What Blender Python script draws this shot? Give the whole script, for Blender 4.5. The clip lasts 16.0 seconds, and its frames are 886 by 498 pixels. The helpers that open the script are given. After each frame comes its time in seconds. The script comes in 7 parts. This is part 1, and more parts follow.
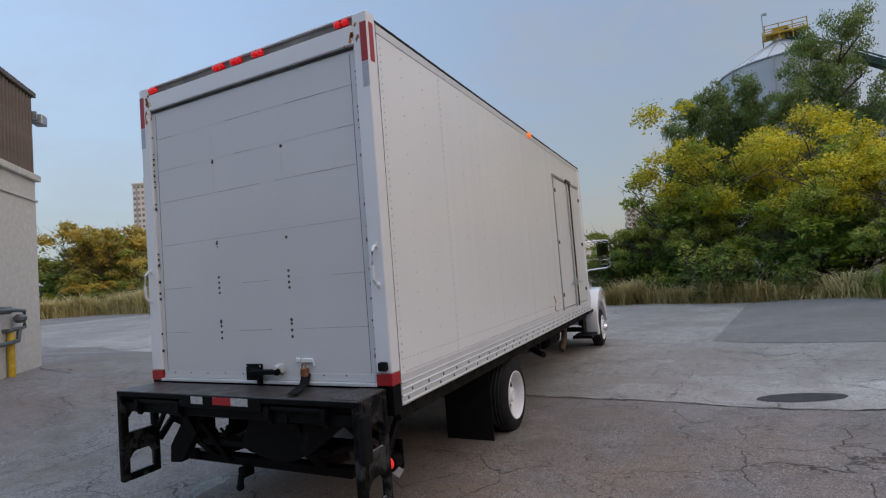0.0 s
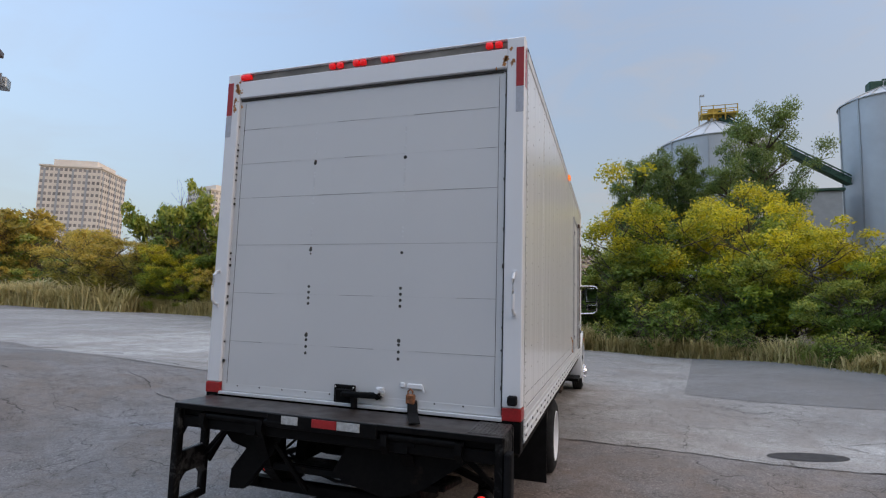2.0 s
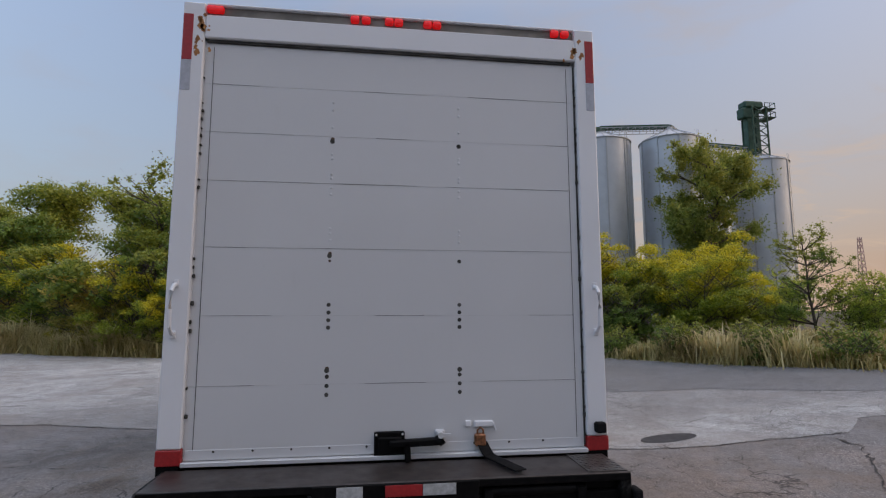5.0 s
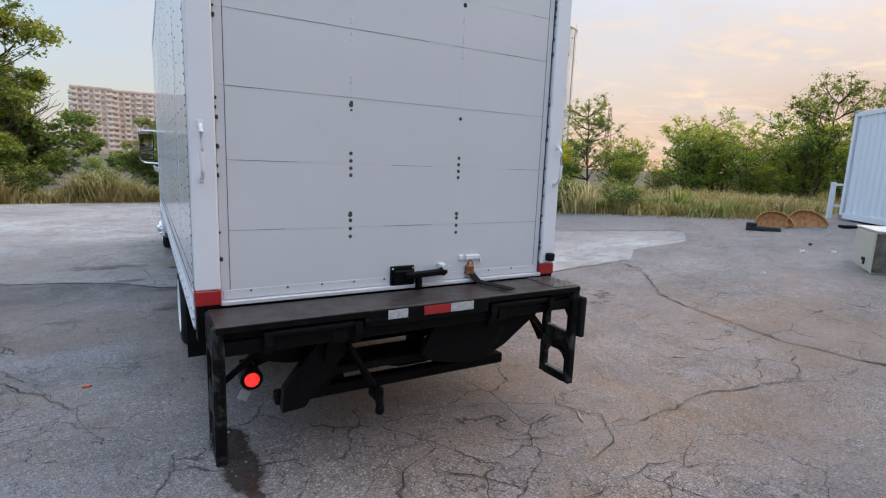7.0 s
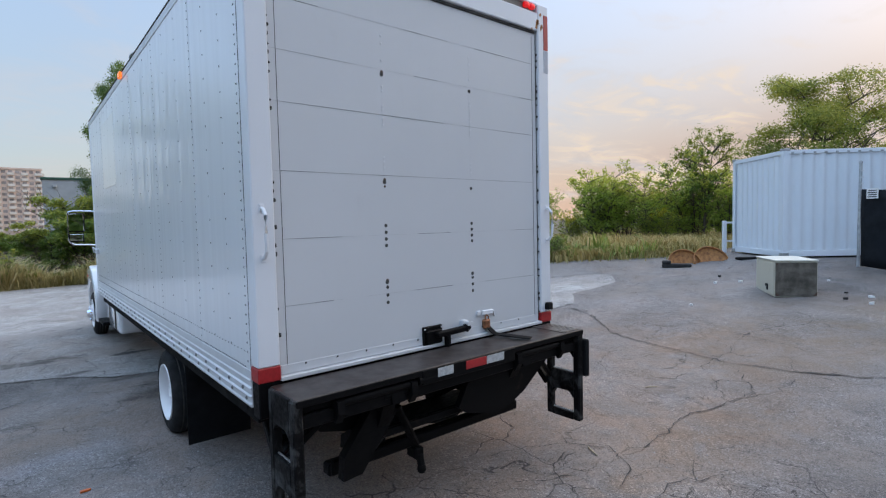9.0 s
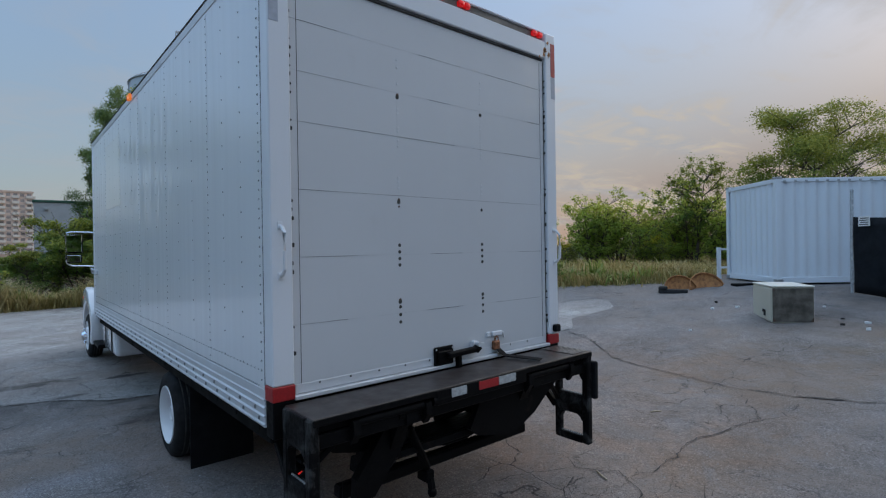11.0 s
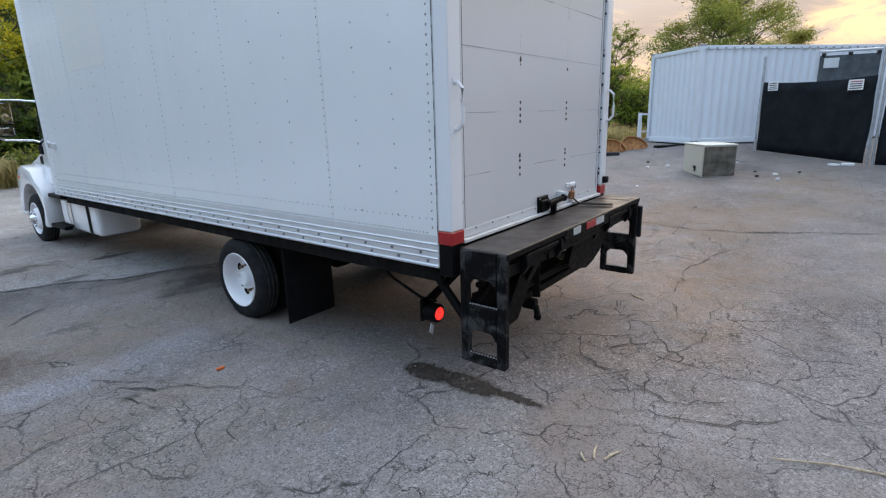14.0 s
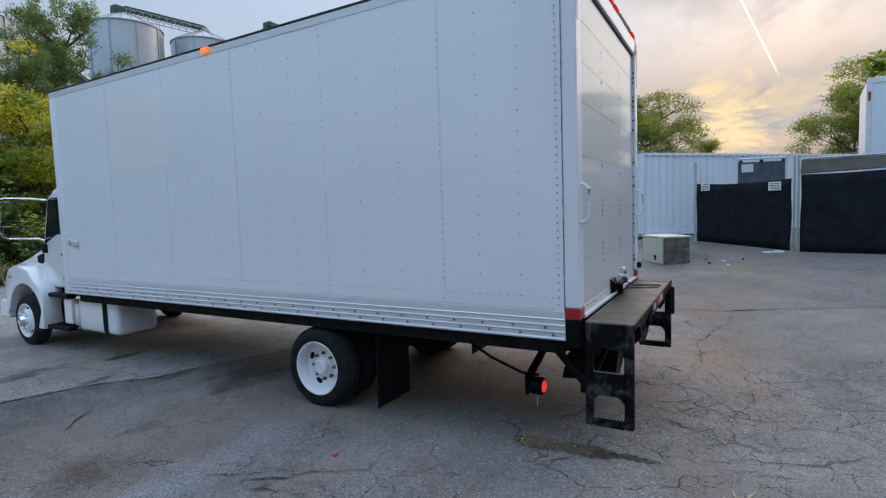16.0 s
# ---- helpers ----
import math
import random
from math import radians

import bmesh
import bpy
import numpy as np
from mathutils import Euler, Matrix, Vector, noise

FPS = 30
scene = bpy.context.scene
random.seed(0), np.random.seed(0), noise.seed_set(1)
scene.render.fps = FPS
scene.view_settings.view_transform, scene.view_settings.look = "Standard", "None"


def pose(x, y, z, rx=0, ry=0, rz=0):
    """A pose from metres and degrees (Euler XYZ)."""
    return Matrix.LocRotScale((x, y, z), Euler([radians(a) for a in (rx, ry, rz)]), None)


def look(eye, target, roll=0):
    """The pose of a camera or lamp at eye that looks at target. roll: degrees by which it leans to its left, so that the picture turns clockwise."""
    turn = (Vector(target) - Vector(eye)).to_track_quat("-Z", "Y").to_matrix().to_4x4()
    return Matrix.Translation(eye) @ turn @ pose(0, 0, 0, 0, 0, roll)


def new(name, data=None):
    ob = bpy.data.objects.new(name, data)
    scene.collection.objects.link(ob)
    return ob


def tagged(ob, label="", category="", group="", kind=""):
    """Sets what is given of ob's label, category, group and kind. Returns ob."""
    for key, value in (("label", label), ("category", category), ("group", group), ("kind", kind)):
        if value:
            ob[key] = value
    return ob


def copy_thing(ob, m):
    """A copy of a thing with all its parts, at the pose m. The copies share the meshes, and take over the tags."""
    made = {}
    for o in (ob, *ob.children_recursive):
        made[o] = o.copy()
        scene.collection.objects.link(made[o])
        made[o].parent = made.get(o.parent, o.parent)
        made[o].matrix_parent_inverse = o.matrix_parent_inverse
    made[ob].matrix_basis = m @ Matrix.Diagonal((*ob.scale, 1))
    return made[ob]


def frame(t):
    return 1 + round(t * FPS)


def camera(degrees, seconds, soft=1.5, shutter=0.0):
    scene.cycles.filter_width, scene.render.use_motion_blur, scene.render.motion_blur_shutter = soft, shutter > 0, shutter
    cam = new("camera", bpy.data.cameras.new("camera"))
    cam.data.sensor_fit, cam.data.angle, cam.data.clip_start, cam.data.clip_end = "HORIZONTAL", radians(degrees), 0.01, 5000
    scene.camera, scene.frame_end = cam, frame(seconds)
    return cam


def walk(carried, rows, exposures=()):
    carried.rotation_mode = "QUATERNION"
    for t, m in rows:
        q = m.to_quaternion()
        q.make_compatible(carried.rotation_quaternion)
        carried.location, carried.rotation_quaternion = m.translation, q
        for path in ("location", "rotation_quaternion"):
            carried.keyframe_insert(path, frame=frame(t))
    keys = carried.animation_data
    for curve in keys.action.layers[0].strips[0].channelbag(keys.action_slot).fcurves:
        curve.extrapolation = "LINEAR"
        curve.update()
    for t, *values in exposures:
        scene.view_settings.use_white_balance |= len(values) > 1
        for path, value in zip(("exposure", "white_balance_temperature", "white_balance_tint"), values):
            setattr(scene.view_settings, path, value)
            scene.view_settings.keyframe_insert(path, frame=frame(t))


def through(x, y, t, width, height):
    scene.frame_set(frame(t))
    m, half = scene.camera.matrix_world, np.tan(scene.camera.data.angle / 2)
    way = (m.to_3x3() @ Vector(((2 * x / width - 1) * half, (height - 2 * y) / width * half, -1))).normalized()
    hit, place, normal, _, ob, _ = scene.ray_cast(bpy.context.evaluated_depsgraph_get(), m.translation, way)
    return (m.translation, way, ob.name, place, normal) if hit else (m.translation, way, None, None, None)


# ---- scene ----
cam = camera(81.5, 16.0, 1.2)
PATH = [
    (0, (-0.19, 0.0, 1.81), (-1.071, 1.792, 1.913), -4.5),
    (0.5, (-0.528, -0.249, 1.793), (-1.389, 1.555, 1.862), -1.8),
    (1, (-0.872, -0.393, 1.779), (-1.71, 1.424, 1.794), 0.6),
    (1.5, (-1.236, -0.447, 1.8), (-2.007, 1.398, 1.857), 1.2),
    (2, (-1.596, -0.449, 1.848), (-2.214, 1.442, 2.055), 1.6),
    (2.5, (-1.926, -0.302, 1.839), (-2.403, 1.62, 2.121), 2.1),
    (3, (-2.333, -0.217, 1.844), (-2.6, 1.75, 2.093), 2.5),
    (3.2, (-2.495, -0.198, 1.858), (-2.665, 1.78, 2.1), 2.4),
    (5.3, (-3.807, -0.016, 1.926), (-3.457, 1.939, 2.162), -0.3),
    (5.5, (-3.968, -0.043, 1.938), (-3.542, 1.904, 2.101), -0.2),
    (6, (-4.318, -0.038, 1.931), (-3.677, 1.857, 1.918), -0.1),
    (6.5, (-4.646, 0.014, 1.907), (-3.808, 1.82, 1.721), 0.9),
    (7, (-4.96, 0.004, 1.909), (-3.971, 1.711, 1.579), 2.2),
    (7.5, (-5.173, 0.1, 1.884), (-4.125, 1.759, 1.498), 2.7),
    (8, (-5.383, 0.251, 1.892), (-4.255, 1.861, 1.522), 2.2),
    (8.5, (-5.635, 0.248, 1.93), (-4.391, 1.791, 1.662), 0.6),
    (9, (-5.761, 0.197, 1.962), (-4.486, 1.735, 1.856), -1.3),
    (9.2, (-5.778, 0.178, 1.968), (-4.507, 1.722, 1.943), -2.1),
    (11.3, (-5.917, 0.315, 1.9), (-4.615, 1.833, 1.893), -0.8),
    (11.5, (-5.947, 0.358, 1.873), (-4.636, 1.862, 1.736), 0.1),
    (12, (-6.094, 0.53, 1.829), (-4.772, 1.978, 1.431), 1.2),
    (12.5, (-6.373, 0.634, 1.824), (-5.02, 2.018, 1.322), 1.0),
    (13, (-6.651, 0.745, 1.844), (-5.24, 2.06, 1.314), 0.0),
    (13.5, (-6.922, 0.975, 1.85), (-5.451, 2.224, 1.323), -1.1),
    (14, (-7.261, 1.177, 1.863), (-5.735, 2.369, 1.364), -1.7),
    (14.5, (-7.538, 1.412, 1.872), (-5.951, 2.545, 1.427), -2.4),
    (15, (-7.765, 1.711, 1.886), (-6.125, 2.799, 1.531), -2.8),
    (15.5, (-8.119, 1.913, 1.893), (-6.42, 2.944, 1.663), -2.3),
    (16, (-8.436, 2.093, 1.889), (-6.701, 3.078, 1.745), -1.9),
]
walk(cam, [(t, look(eye, target, roll)) for t, eye, target, roll in PATH],
     exposures=[(0, -0.95, 7000, 10), (1.0, -0.75, 7100, 10), (1.5, -0.6, 7150, 11), (2.0, -0.7, 7150, 10), (2.5, -0.75, 7000, 9), (3.2, -0.86, 7300, 12), (5.5, -0.98, 7400, 15), (6.0, -0.66, 7250, 13), (6.5, -0.46, 7150, 12), (7.0, -0.22, 7150, 11), (7.5, -0.13, 6850, 8), (8.1, -0.16, 6700, 7), (9, -0.36, 6600, 7), (11.5, -1.05, 6200, 3), (12.0, -0.32, 6500, 4), (12.5, -0.15, 6700, 5), (13.5, -0.14, 7100, 8), (14.5, -0.25, 7150, 8), (15.0, -0.25, 7050, 8), (15.5, -0.42, 6800, 7), (16, -0.6, 6550, 5)])

from functools import lru_cache

# ---- light ----
world = bpy.data.worlds.new("dusk_sky")
scene.world = world
world.use_nodes = True
SUN_AZ, SUN_EL = 94.0, 6.0


def build_sky():
    nt = world.node_tree
    nt.nodes.clear()
    N, L = nt.nodes.new, nt.links.new

    def math_node(op, a, b=None, clamp=False):
        n = N("ShaderNodeMath")
        n.operation, n.use_clamp = op, clamp
        for i, v in enumerate((a, b)):
            if v is None:
                continue
            if isinstance(v, (int, float)):
                n.inputs[i].default_value = v
            else:
                L(v, n.inputs[i])
        return n.outputs[0]

    def mix(fac, a, b):
        n = N("ShaderNodeMix")
        n.data_type = "RGBA"
        for sock, v in ((n.inputs[0], fac), (n.inputs[6], a), (n.inputs[7], b)):
            if isinstance(v, (int, float)):
                sock.default_value = v
            elif isinstance(v, tuple):
                sock.default_value = (*v, 1)
            else:
                L(v, sock)
        return n.outputs[2]

    sky = N("ShaderNodeTexSky")
    sky.sky_type = "NISHITA"
    sky.sun_disc = False
    sky.sun_elevation, sky.sun_rotation = radians(SUN_EL), radians(SUN_AZ)
    sky.air_density, sky.dust_density, sky.ozone_density = 1.0, 0.6, 1.6
    bright = N("ShaderNodeVectorMath")
    bright.operation = "MULTIPLY"
    bright.inputs[1].default_value = tuple(SKY_GAIN * c for c in SKY_TINT)
    L(sky.outputs[0], bright.inputs[0])
    co = N("ShaderNodeTexCoord")
    sep = N("ShaderNodeSeparateXYZ")
    L(co.outputs["Generated"], sep.inputs[0])
    up = math_node("MAXIMUM", sep.outputs[2], 0.0)
    # thin cloud sheets, seen flat towards the horizon
    flat = math_node("ADD", up, 0.16)
    u, v = math_node("DIVIDE", sep.outputs[0], flat), math_node("DIVIDE", sep.outputs[1], flat)
    com = N("ShaderNodeCombineXYZ")
    L(math_node("MULTIPLY", u, 0.8), com.inputs[0])
    L(v, com.inputs[1])
    noise_a = N("ShaderNodeTexNoise")
    noise_a.inputs["Scale"].default_value, noise_a.inputs["Detail"].default_value = 1.15, 7
    noise_a.inputs["Roughness"].default_value, noise_a.inputs["Distortion"].default_value = 0.55, 0.5
    L(com.outputs[0], noise_a.inputs["Vector"])
    noise_b = N("ShaderNodeTexNoise")
    noise_b.inputs["Scale"].default_value, noise_b.inputs["Detail"].default_value = 2.6, 8
    noise_b.inputs["Roughness"].default_value, noise_b.inputs["Distortion"].default_value = 0.6, 1.4
    L(com.outputs[0], noise_b.inputs["Vector"])
    both = math_node("ADD", math_node("MULTIPLY", noise_a.outputs[0], 0.62), math_node("MULTIPLY", noise_b.outputs[0], 0.38))
    mask = N("ShaderNodeMapRange")
    mask.inputs[1].default_value, mask.inputs[2].default_value = 0.45, 0.63
    mask.interpolation_type = "SMOOTHSTEP"
    L(both, mask.inputs[0])
    # how far the direction is turned towards the set sun
    ax, ay = math.sin(radians(SUN_AZ)), math.cos(radians(SUN_AZ))
    toward = math_node("ADD", math_node("MULTIPLY", sep.outputs[0], ax), math_node("MULTIPLY", sep.outputs[1], ay))
    warm = math_node("MULTIPLY", math_node("ADD", toward, 0.62), 0.62, True)
    down = math_node("SUBTRACT", 1.0, up, True)
    low = math_node("POWER", down, 6.0)
    # clear sky away from the sunset, brighter higher up
    lift = N("ShaderNodeVectorMath")
    lift.operation = "SCALE"
    L(bright.outputs[0], lift.inputs[0])
    L(math_node("ADD", math_node("MULTIPLY", math_node("POWER", up, 1.2), LIFT), 1.0), lift.inputs[3])
    # haze of the sunset side: peach at the horizon, pale grey above
    haze = mix(low, HAZE_HIGH, HAZE_LOW)
    reach = math_node("MULTIPLY", math_node("MULTIPLY", math_node("POWER", warm, 1.3), math_node("POWER", down, 1.4)), 1.3, True)
    base = mix(reach, lift.outputs[0], haze)
    # cool haze on the side away from the sunset
    base = mix(math_node("MULTIPLY", math_node("POWER", math_node("SUBTRACT", 1.0, warm, True), 1.5), math_node("MULTIPLY", math_node("POWER", down, 2.6), 0.82)), base, HAZE_COOL)
    shade = N("ShaderNodeMapRange")
    shade.inputs[1].default_value, shade.inputs[2].default_value = 0.38, 0.62
    L(noise_b.outputs[0], shade.inputs[0])
    cloud = mix(math_node("MULTIPLY", math_node("POWER", down, 1.9), math_node("MULTIPLY", math_node("POWER", warm, 2.0), shade.outputs[0])), CLOUD_COOL, CLOUD_WARM)
    amount = math_node("MULTIPLY", mask.outputs[0], math_node("ADD", math_node("MULTIPLY", warm, 0.72), 0.16), True)
    out = mix(amount, base, cloud)
    # one bright bank of cloud lit from behind, low over the sunset
    bank = N("ShaderNodeVectorMath")
    bank.operation = "DISTANCE"
    bank.inputs[1].default_value = (0.990, 0.005, 0.128)
    warped = N("ShaderNodeVectorMath")
    warped.operation = "MULTIPLY_ADD"
    L(noise_b.outputs["Color"], warped.inputs[0])
    warped.inputs[1].default_value = (0.0, 0.30, 0.20)
    L(co.outputs["Generated"], warped.inputs[2])
    shift = N("ShaderNodeVectorMath")
    shift.operation = "SUBTRACT"
    shift.inputs[1].default_value = (0.0, 0.15, 0.10)
    L(warped.outputs[0], shift.inputs[0])
    L(shift.outputs[0], bank.inputs[0])
    near = N("ShaderNodeMapRange")
    near.interpolation_type = "SMOOTHSTEP"
    for k, v in enumerate((0.0, 0.01, 0.075, 0.95, 0.0)):
        if k:
            near.inputs[k].default_value = v
    L(bank.outputs["Value"], near.inputs[0])
    out = mix(near.outputs[0], out, CLOUD_LIT)
    # a vapour trail
    n1 = Vector((0.9497, -0.007, 0.313)).cross(Vector((0.9779, -0.0572, 0.2013))).normalized()
    mid = Vector((0.9651, -0.029, 0.2601)).normalized()
    d1, d2 = N("ShaderNodeVectorMath"), N("ShaderNodeVectorMath")
    d1.operation = d2.operation = "DOT_PRODUCT"
    L(co.outputs["Generated"], d1.inputs[0])
    L(co.outputs["Generated"], d2.inputs[0])
    d1.inputs[1].default_value, d2.inputs[1].default_value = n1, mid
    line = math_node("SUBTRACT", 1.0, math_node("DIVIDE", math_node("ABSOLUTE", d1.outputs["Value"]), 0.0022), True)
    span = math_node("MULTIPLY", math_node("SUBTRACT", d2.outputs["Value"], math.cos(radians(4.4))), 600.0, True)
    out = mix(math_node("MULTIPLY", math_node("MULTIPLY", line, span), 0.9), out, (19.0, 18.0, 17.0))
    # thin bright overcast overhead, unseen, added to light the ground and truck
    top = N("ShaderNodeMapRange")
    top.interpolation_type = "SMOOTHSTEP"
    top.inputs[1].default_value, top.inputs[2].default_value = 0.5, 0.78
    L(up, top.inputs[0])
    out = mix(top.outputs[0], out, mix(warm, VEIL_COOL, VEIL_WARM))
    bg, wo = N("ShaderNodeBackground"), N("ShaderNodeOutputWorld")
    L(out, bg.inputs[0])
    bg.inputs[1].default_value = SKY_STRENGTH
    L(bg.outputs[0], wo.inputs[0])


SKY_GAIN, SKY_STRENGTH, LIFT, SKY_TINT = 3.4, 0.1, 3.6, (1.13, 0.98, 1.05)
CLOUD_COOL, CLOUD_WARM, CLOUD_LIT = (7.6, 7.9, 9.0), (15.0, 11.0, 7.0), (17.0, 12.6, 7.6)
HAZE_LOW, HAZE_HIGH, HAZE_COOL = (10.2, 6.8, 4.8), (6.6, 6.6, 7.3), (4.6, 6.7, 10.4)
VEIL_COOL, VEIL_WARM = (13.4, 21.0, 32.5), (27.0, 22.5, 20.0)
build_sky()
sun = new("sun", bpy.data.lights.new("sun", "SUN"))
sun.data.energy, sun.data.angle, sun.data.color = 2.2, radians(70), (1.0, 0.85, 0.71)
sun.matrix_world = look((0, 0, 30), (-30 * math.sin(radians(SUN_AZ)), -30 * math.cos(radians(SUN_AZ)), 30 - 30 * math.tan(radians(13))))

# ---- materials ----


class Nodes:
    """Short forms for building one material."""

    def __init__(self, name, rough=0.5, metal=0.0):
        self.mat = bpy.data.materials.new(name)
        self.mat.use_nodes = True
        self.nt = self.mat.node_tree
        self.bsdf = self.nt.nodes["Principled BSDF"]
        self.out = self.nt.nodes["Material Output"]
        self.bsdf.inputs["Roughness"].default_value = rough
        self.bsdf.inputs["Metallic"].default_value = metal
        self.co = self.nt.nodes.new("ShaderNodeTexCoord")

    def put(self, sock, v):
        if isinstance(v, (int, float)):
            sock.default_value = v
        elif isinstance(v, tuple):
            sock.default_value = (*v, 1) if len(v) == 3 and sock.type == "RGBA" else v
        else:
            self.nt.links.new(v, sock)

    def noise(self, scale, detail=4, rough=0.55, distort=0.0, vec=None, stretch=None):
        n = self.nt.nodes.new("ShaderNodeTexNoise")
        n.inputs["Scale"].default_value, n.inputs["Detail"].default_value = scale, detail
        n.inputs["Roughness"].default_value, n.inputs["Distortion"].default_value = rough, distort
        src = vec or self.co.outputs["Object"]
        if stretch:
            m = self.nt.nodes.new("ShaderNodeMapping")
            m.inputs["Scale"].default_value = stretch
            self.nt.links.new(src, m.inputs[0])
            src = m.outputs[0]
        self.nt.links.new(src, n.inputs["Vector"])
        return n.outputs[0]

    def voronoi(self, scale, feature="DISTANCE_TO_EDGE", vec=None, out="Distance"):
        n = self.nt.nodes.new("ShaderNodeTexVoronoi")
        n.feature = feature
        n.inputs["Scale"].default_value = scale
        self.nt.links.new(vec or self.co.outputs["Object"], n.inputs["Vector"])
        return n.outputs[out]

    def warp(self, amount, scale):
        n = self.nt.nodes.new("ShaderNodeTexNoise")
        n.inputs["Scale"].default_value, n.inputs["Detail"].default_value = scale, 4
        self.nt.links.new(self.co.outputs["Object"], n.inputs["Vector"])
        a = self.nt.nodes.new("ShaderNodeVectorMath")
        a.operation = "MULTIPLY_ADD"
        self.nt.links.new(n.outputs["Color"], a.inputs[0])
        a.inputs[1].default_value = (amount,) * 3
        self.nt.links.new(self.co.outputs["Object"], a.inputs[2])
        return a.outputs[0]

    def ramp(self, v, lo, hi, a=0.0, b=1.0):
        n = self.nt.nodes.new("ShaderNodeMapRange")
        n.interpolation_type = "SMOOTHSTEP"
        for i, x in enumerate((v, lo, hi, a, b)):
            self.put(n.inputs[i], x)
        return n.outputs[0]

    def math(self, op, a, b=0.0):
        n = self.nt.nodes.new("ShaderNodeMath")
        n.operation = op
        self.put(n.inputs[0], a)
        self.put(n.inputs[1], b)
        return n.outputs[0]

    def mix(self, fac, a, b):
        n = self.nt.nodes.new("ShaderNodeMix")
        n.data_type = "RGBA"
        self.put(n.inputs[0], fac)
        self.put(n.inputs[6], a)
        self.put(n.inputs[7], b)
        return n.outputs[2]

    def stain_or_light(self, fac, col, tint):
        m = self.nt.nodes.new("ShaderNodeMix")
        m.data_type, m.blend_type = "RGBA", "MULTIPLY"
        m.clamp_factor = True
        self.nt.links.new(fac, m.inputs[0])
        self.nt.links.new(col, m.inputs[6])
        m.inputs[7].default_value = (*tint, 1)
        return m.outputs[2]

    def blob(self, x, y, rx, ry, soft=0.6, wobble=0.45):
        """A soft patch of its own shape round a place on the ground."""
        s = self.nt.nodes.new("ShaderNodeSeparateXYZ")
        self.nt.links.new(self.warp(wobble * 2, (2.2 if wobble > 0.1 else 5.5) / max(rx, ry)), s.inputs[0])
        dx = self.math("DIVIDE", self.math("SUBTRACT", s.outputs[0], x + wobble), rx)
        dy = self.math("DIVIDE", self.math("SUBTRACT", s.outputs[1], y + wobble), ry)
        d = self.math("SQRT", self.math("ADD", self.math("MULTIPLY", dx, dx), self.math("MULTIPLY", dy, dy)))
        return self.ramp(d, 1.0 - soft, 1.0 + soft, 1.0, 0.0)

    def island(self):
        return self.nt.nodes.new("ShaderNodeNewGeometry").outputs["Random Per Island"]

    def objrand(self):
        return self.nt.nodes.new("ShaderNodeObjectInfo").outputs["Random"]

    def color(self, v):
        self.put(self.bsdf.inputs["Base Color"], v)
        return self

    def rough(self, v):
        self.put(self.bsdf.inputs["Roughness"], v)
        return self

    def bump(self, v, strength=0.3, dist=0.01):
        n = self.nt.nodes.new("ShaderNodeBump")
        n.inputs["Strength"].default_value, n.inputs["Distance"].default_value = strength, dist
        self.put(n.inputs["Height"], v)
        self.nt.links.new(n.outputs[0], self.bsdf.inputs["Normal"])
        return self


def paint(name, base, rough=0.35, dirt=(0.35, 0.33, 0.3), amount=0.25, coat=0.0, streak=True, wave=0.02):
    n = Nodes(name, rough)
    big, fine = n.noise(0.9, 4), n.noise(6, 7, 0.7, stretch=(1, 1, 0.25) if streak else None)
    speck = n.ramp(n.noise(38, 3, 0.6), 0.66, 0.78)
    d = n.math("MULTIPLY", n.math("MAXIMUM", n.ramp(fine, 0.6, 0.85), n.math("MULTIPLY", speck, 0.6)), amount)
    tone = n.mix(n.ramp(big, 0.3, 0.75), tuple(c * 0.965 for c in base), base)
    n.color(n.mix(d, tone, dirt))
    n.bsdf.inputs["Coat Weight"].default_value = coat
    n.bsdf.inputs["Coat Roughness"].default_value = 0.06
    n.bump(n.noise(5.5, 2, 0.5, stretch=(1, 1, 0.05) if streak else None), wave, 0.02)
    n.nt.links.new(n.bsdf.inputs["Normal"].links[0].from_socket, n.bsdf.inputs["Coat Normal"])
    return n.mat


def plain(name, base, rough=0.5, metal=0.0, vary=0.25, scale=20.0, bump=0.15, gloss=0.5):
    n = Nodes(name, rough, metal)
    n.bsdf.inputs["Specular IOR Level"].default_value = gloss
    v = n.noise(scale, 5, 0.6)
    n.color(n.mix(n.ramp(v, 0.3, 0.75), tuple(c * (1 - vary) for c in base), tuple(min(1, c * (1 + vary)) for c in base)))
    n.rough(n.ramp(n.noise(scale * 0.4, 4), 0.3, 0.75, rough * 0.8, min(1, rough * 1.2)))
    if bump:
        n.bump(v, bump, 0.003)
    return n.mat


def lamp(name, color, strength):
    n = Nodes(name, 0.25)
    n.color(color)
    n.put(n.bsdf.inputs["Emission Color"], color)
    n.put(n.bsdf.inputs["Emission Strength"], n.ramp(n.voronoi(55, "F1"), 0.1, 0.8, strength * 1.2, strength * 0.6))
    return n.mat


def black_steel(name, scuff=0.0):
    n = Nodes(name, 0.5)
    n.bsdf.inputs["Specular IOR Level"].default_value = 0.1
    v, w = n.noise(5, 6, 0.65), n.noise(28, 5, 0.7)
    base = n.mix(n.ramp(w, 0.35, 0.7), (0.0025, 0.0025, 0.003), (0.007, 0.0065, 0.0065))
    col = n.mix(n.ramp(v, 0.62, 0.78), base, (0.022, 0.015, 0.012))
    if scuff:
        col = n.mix(n.ramp(n.noise(7, 6, 0.66, 0.6), 0.47, 0.66, 0.0, scuff), col, (0.10, 0.10, 0.098))
    n.color(col)
    n.rough(n.ramp(w, 0.3, 0.75, 0.38, 0.7)).bump(w, 0.2, 0.004)
    return n.mat


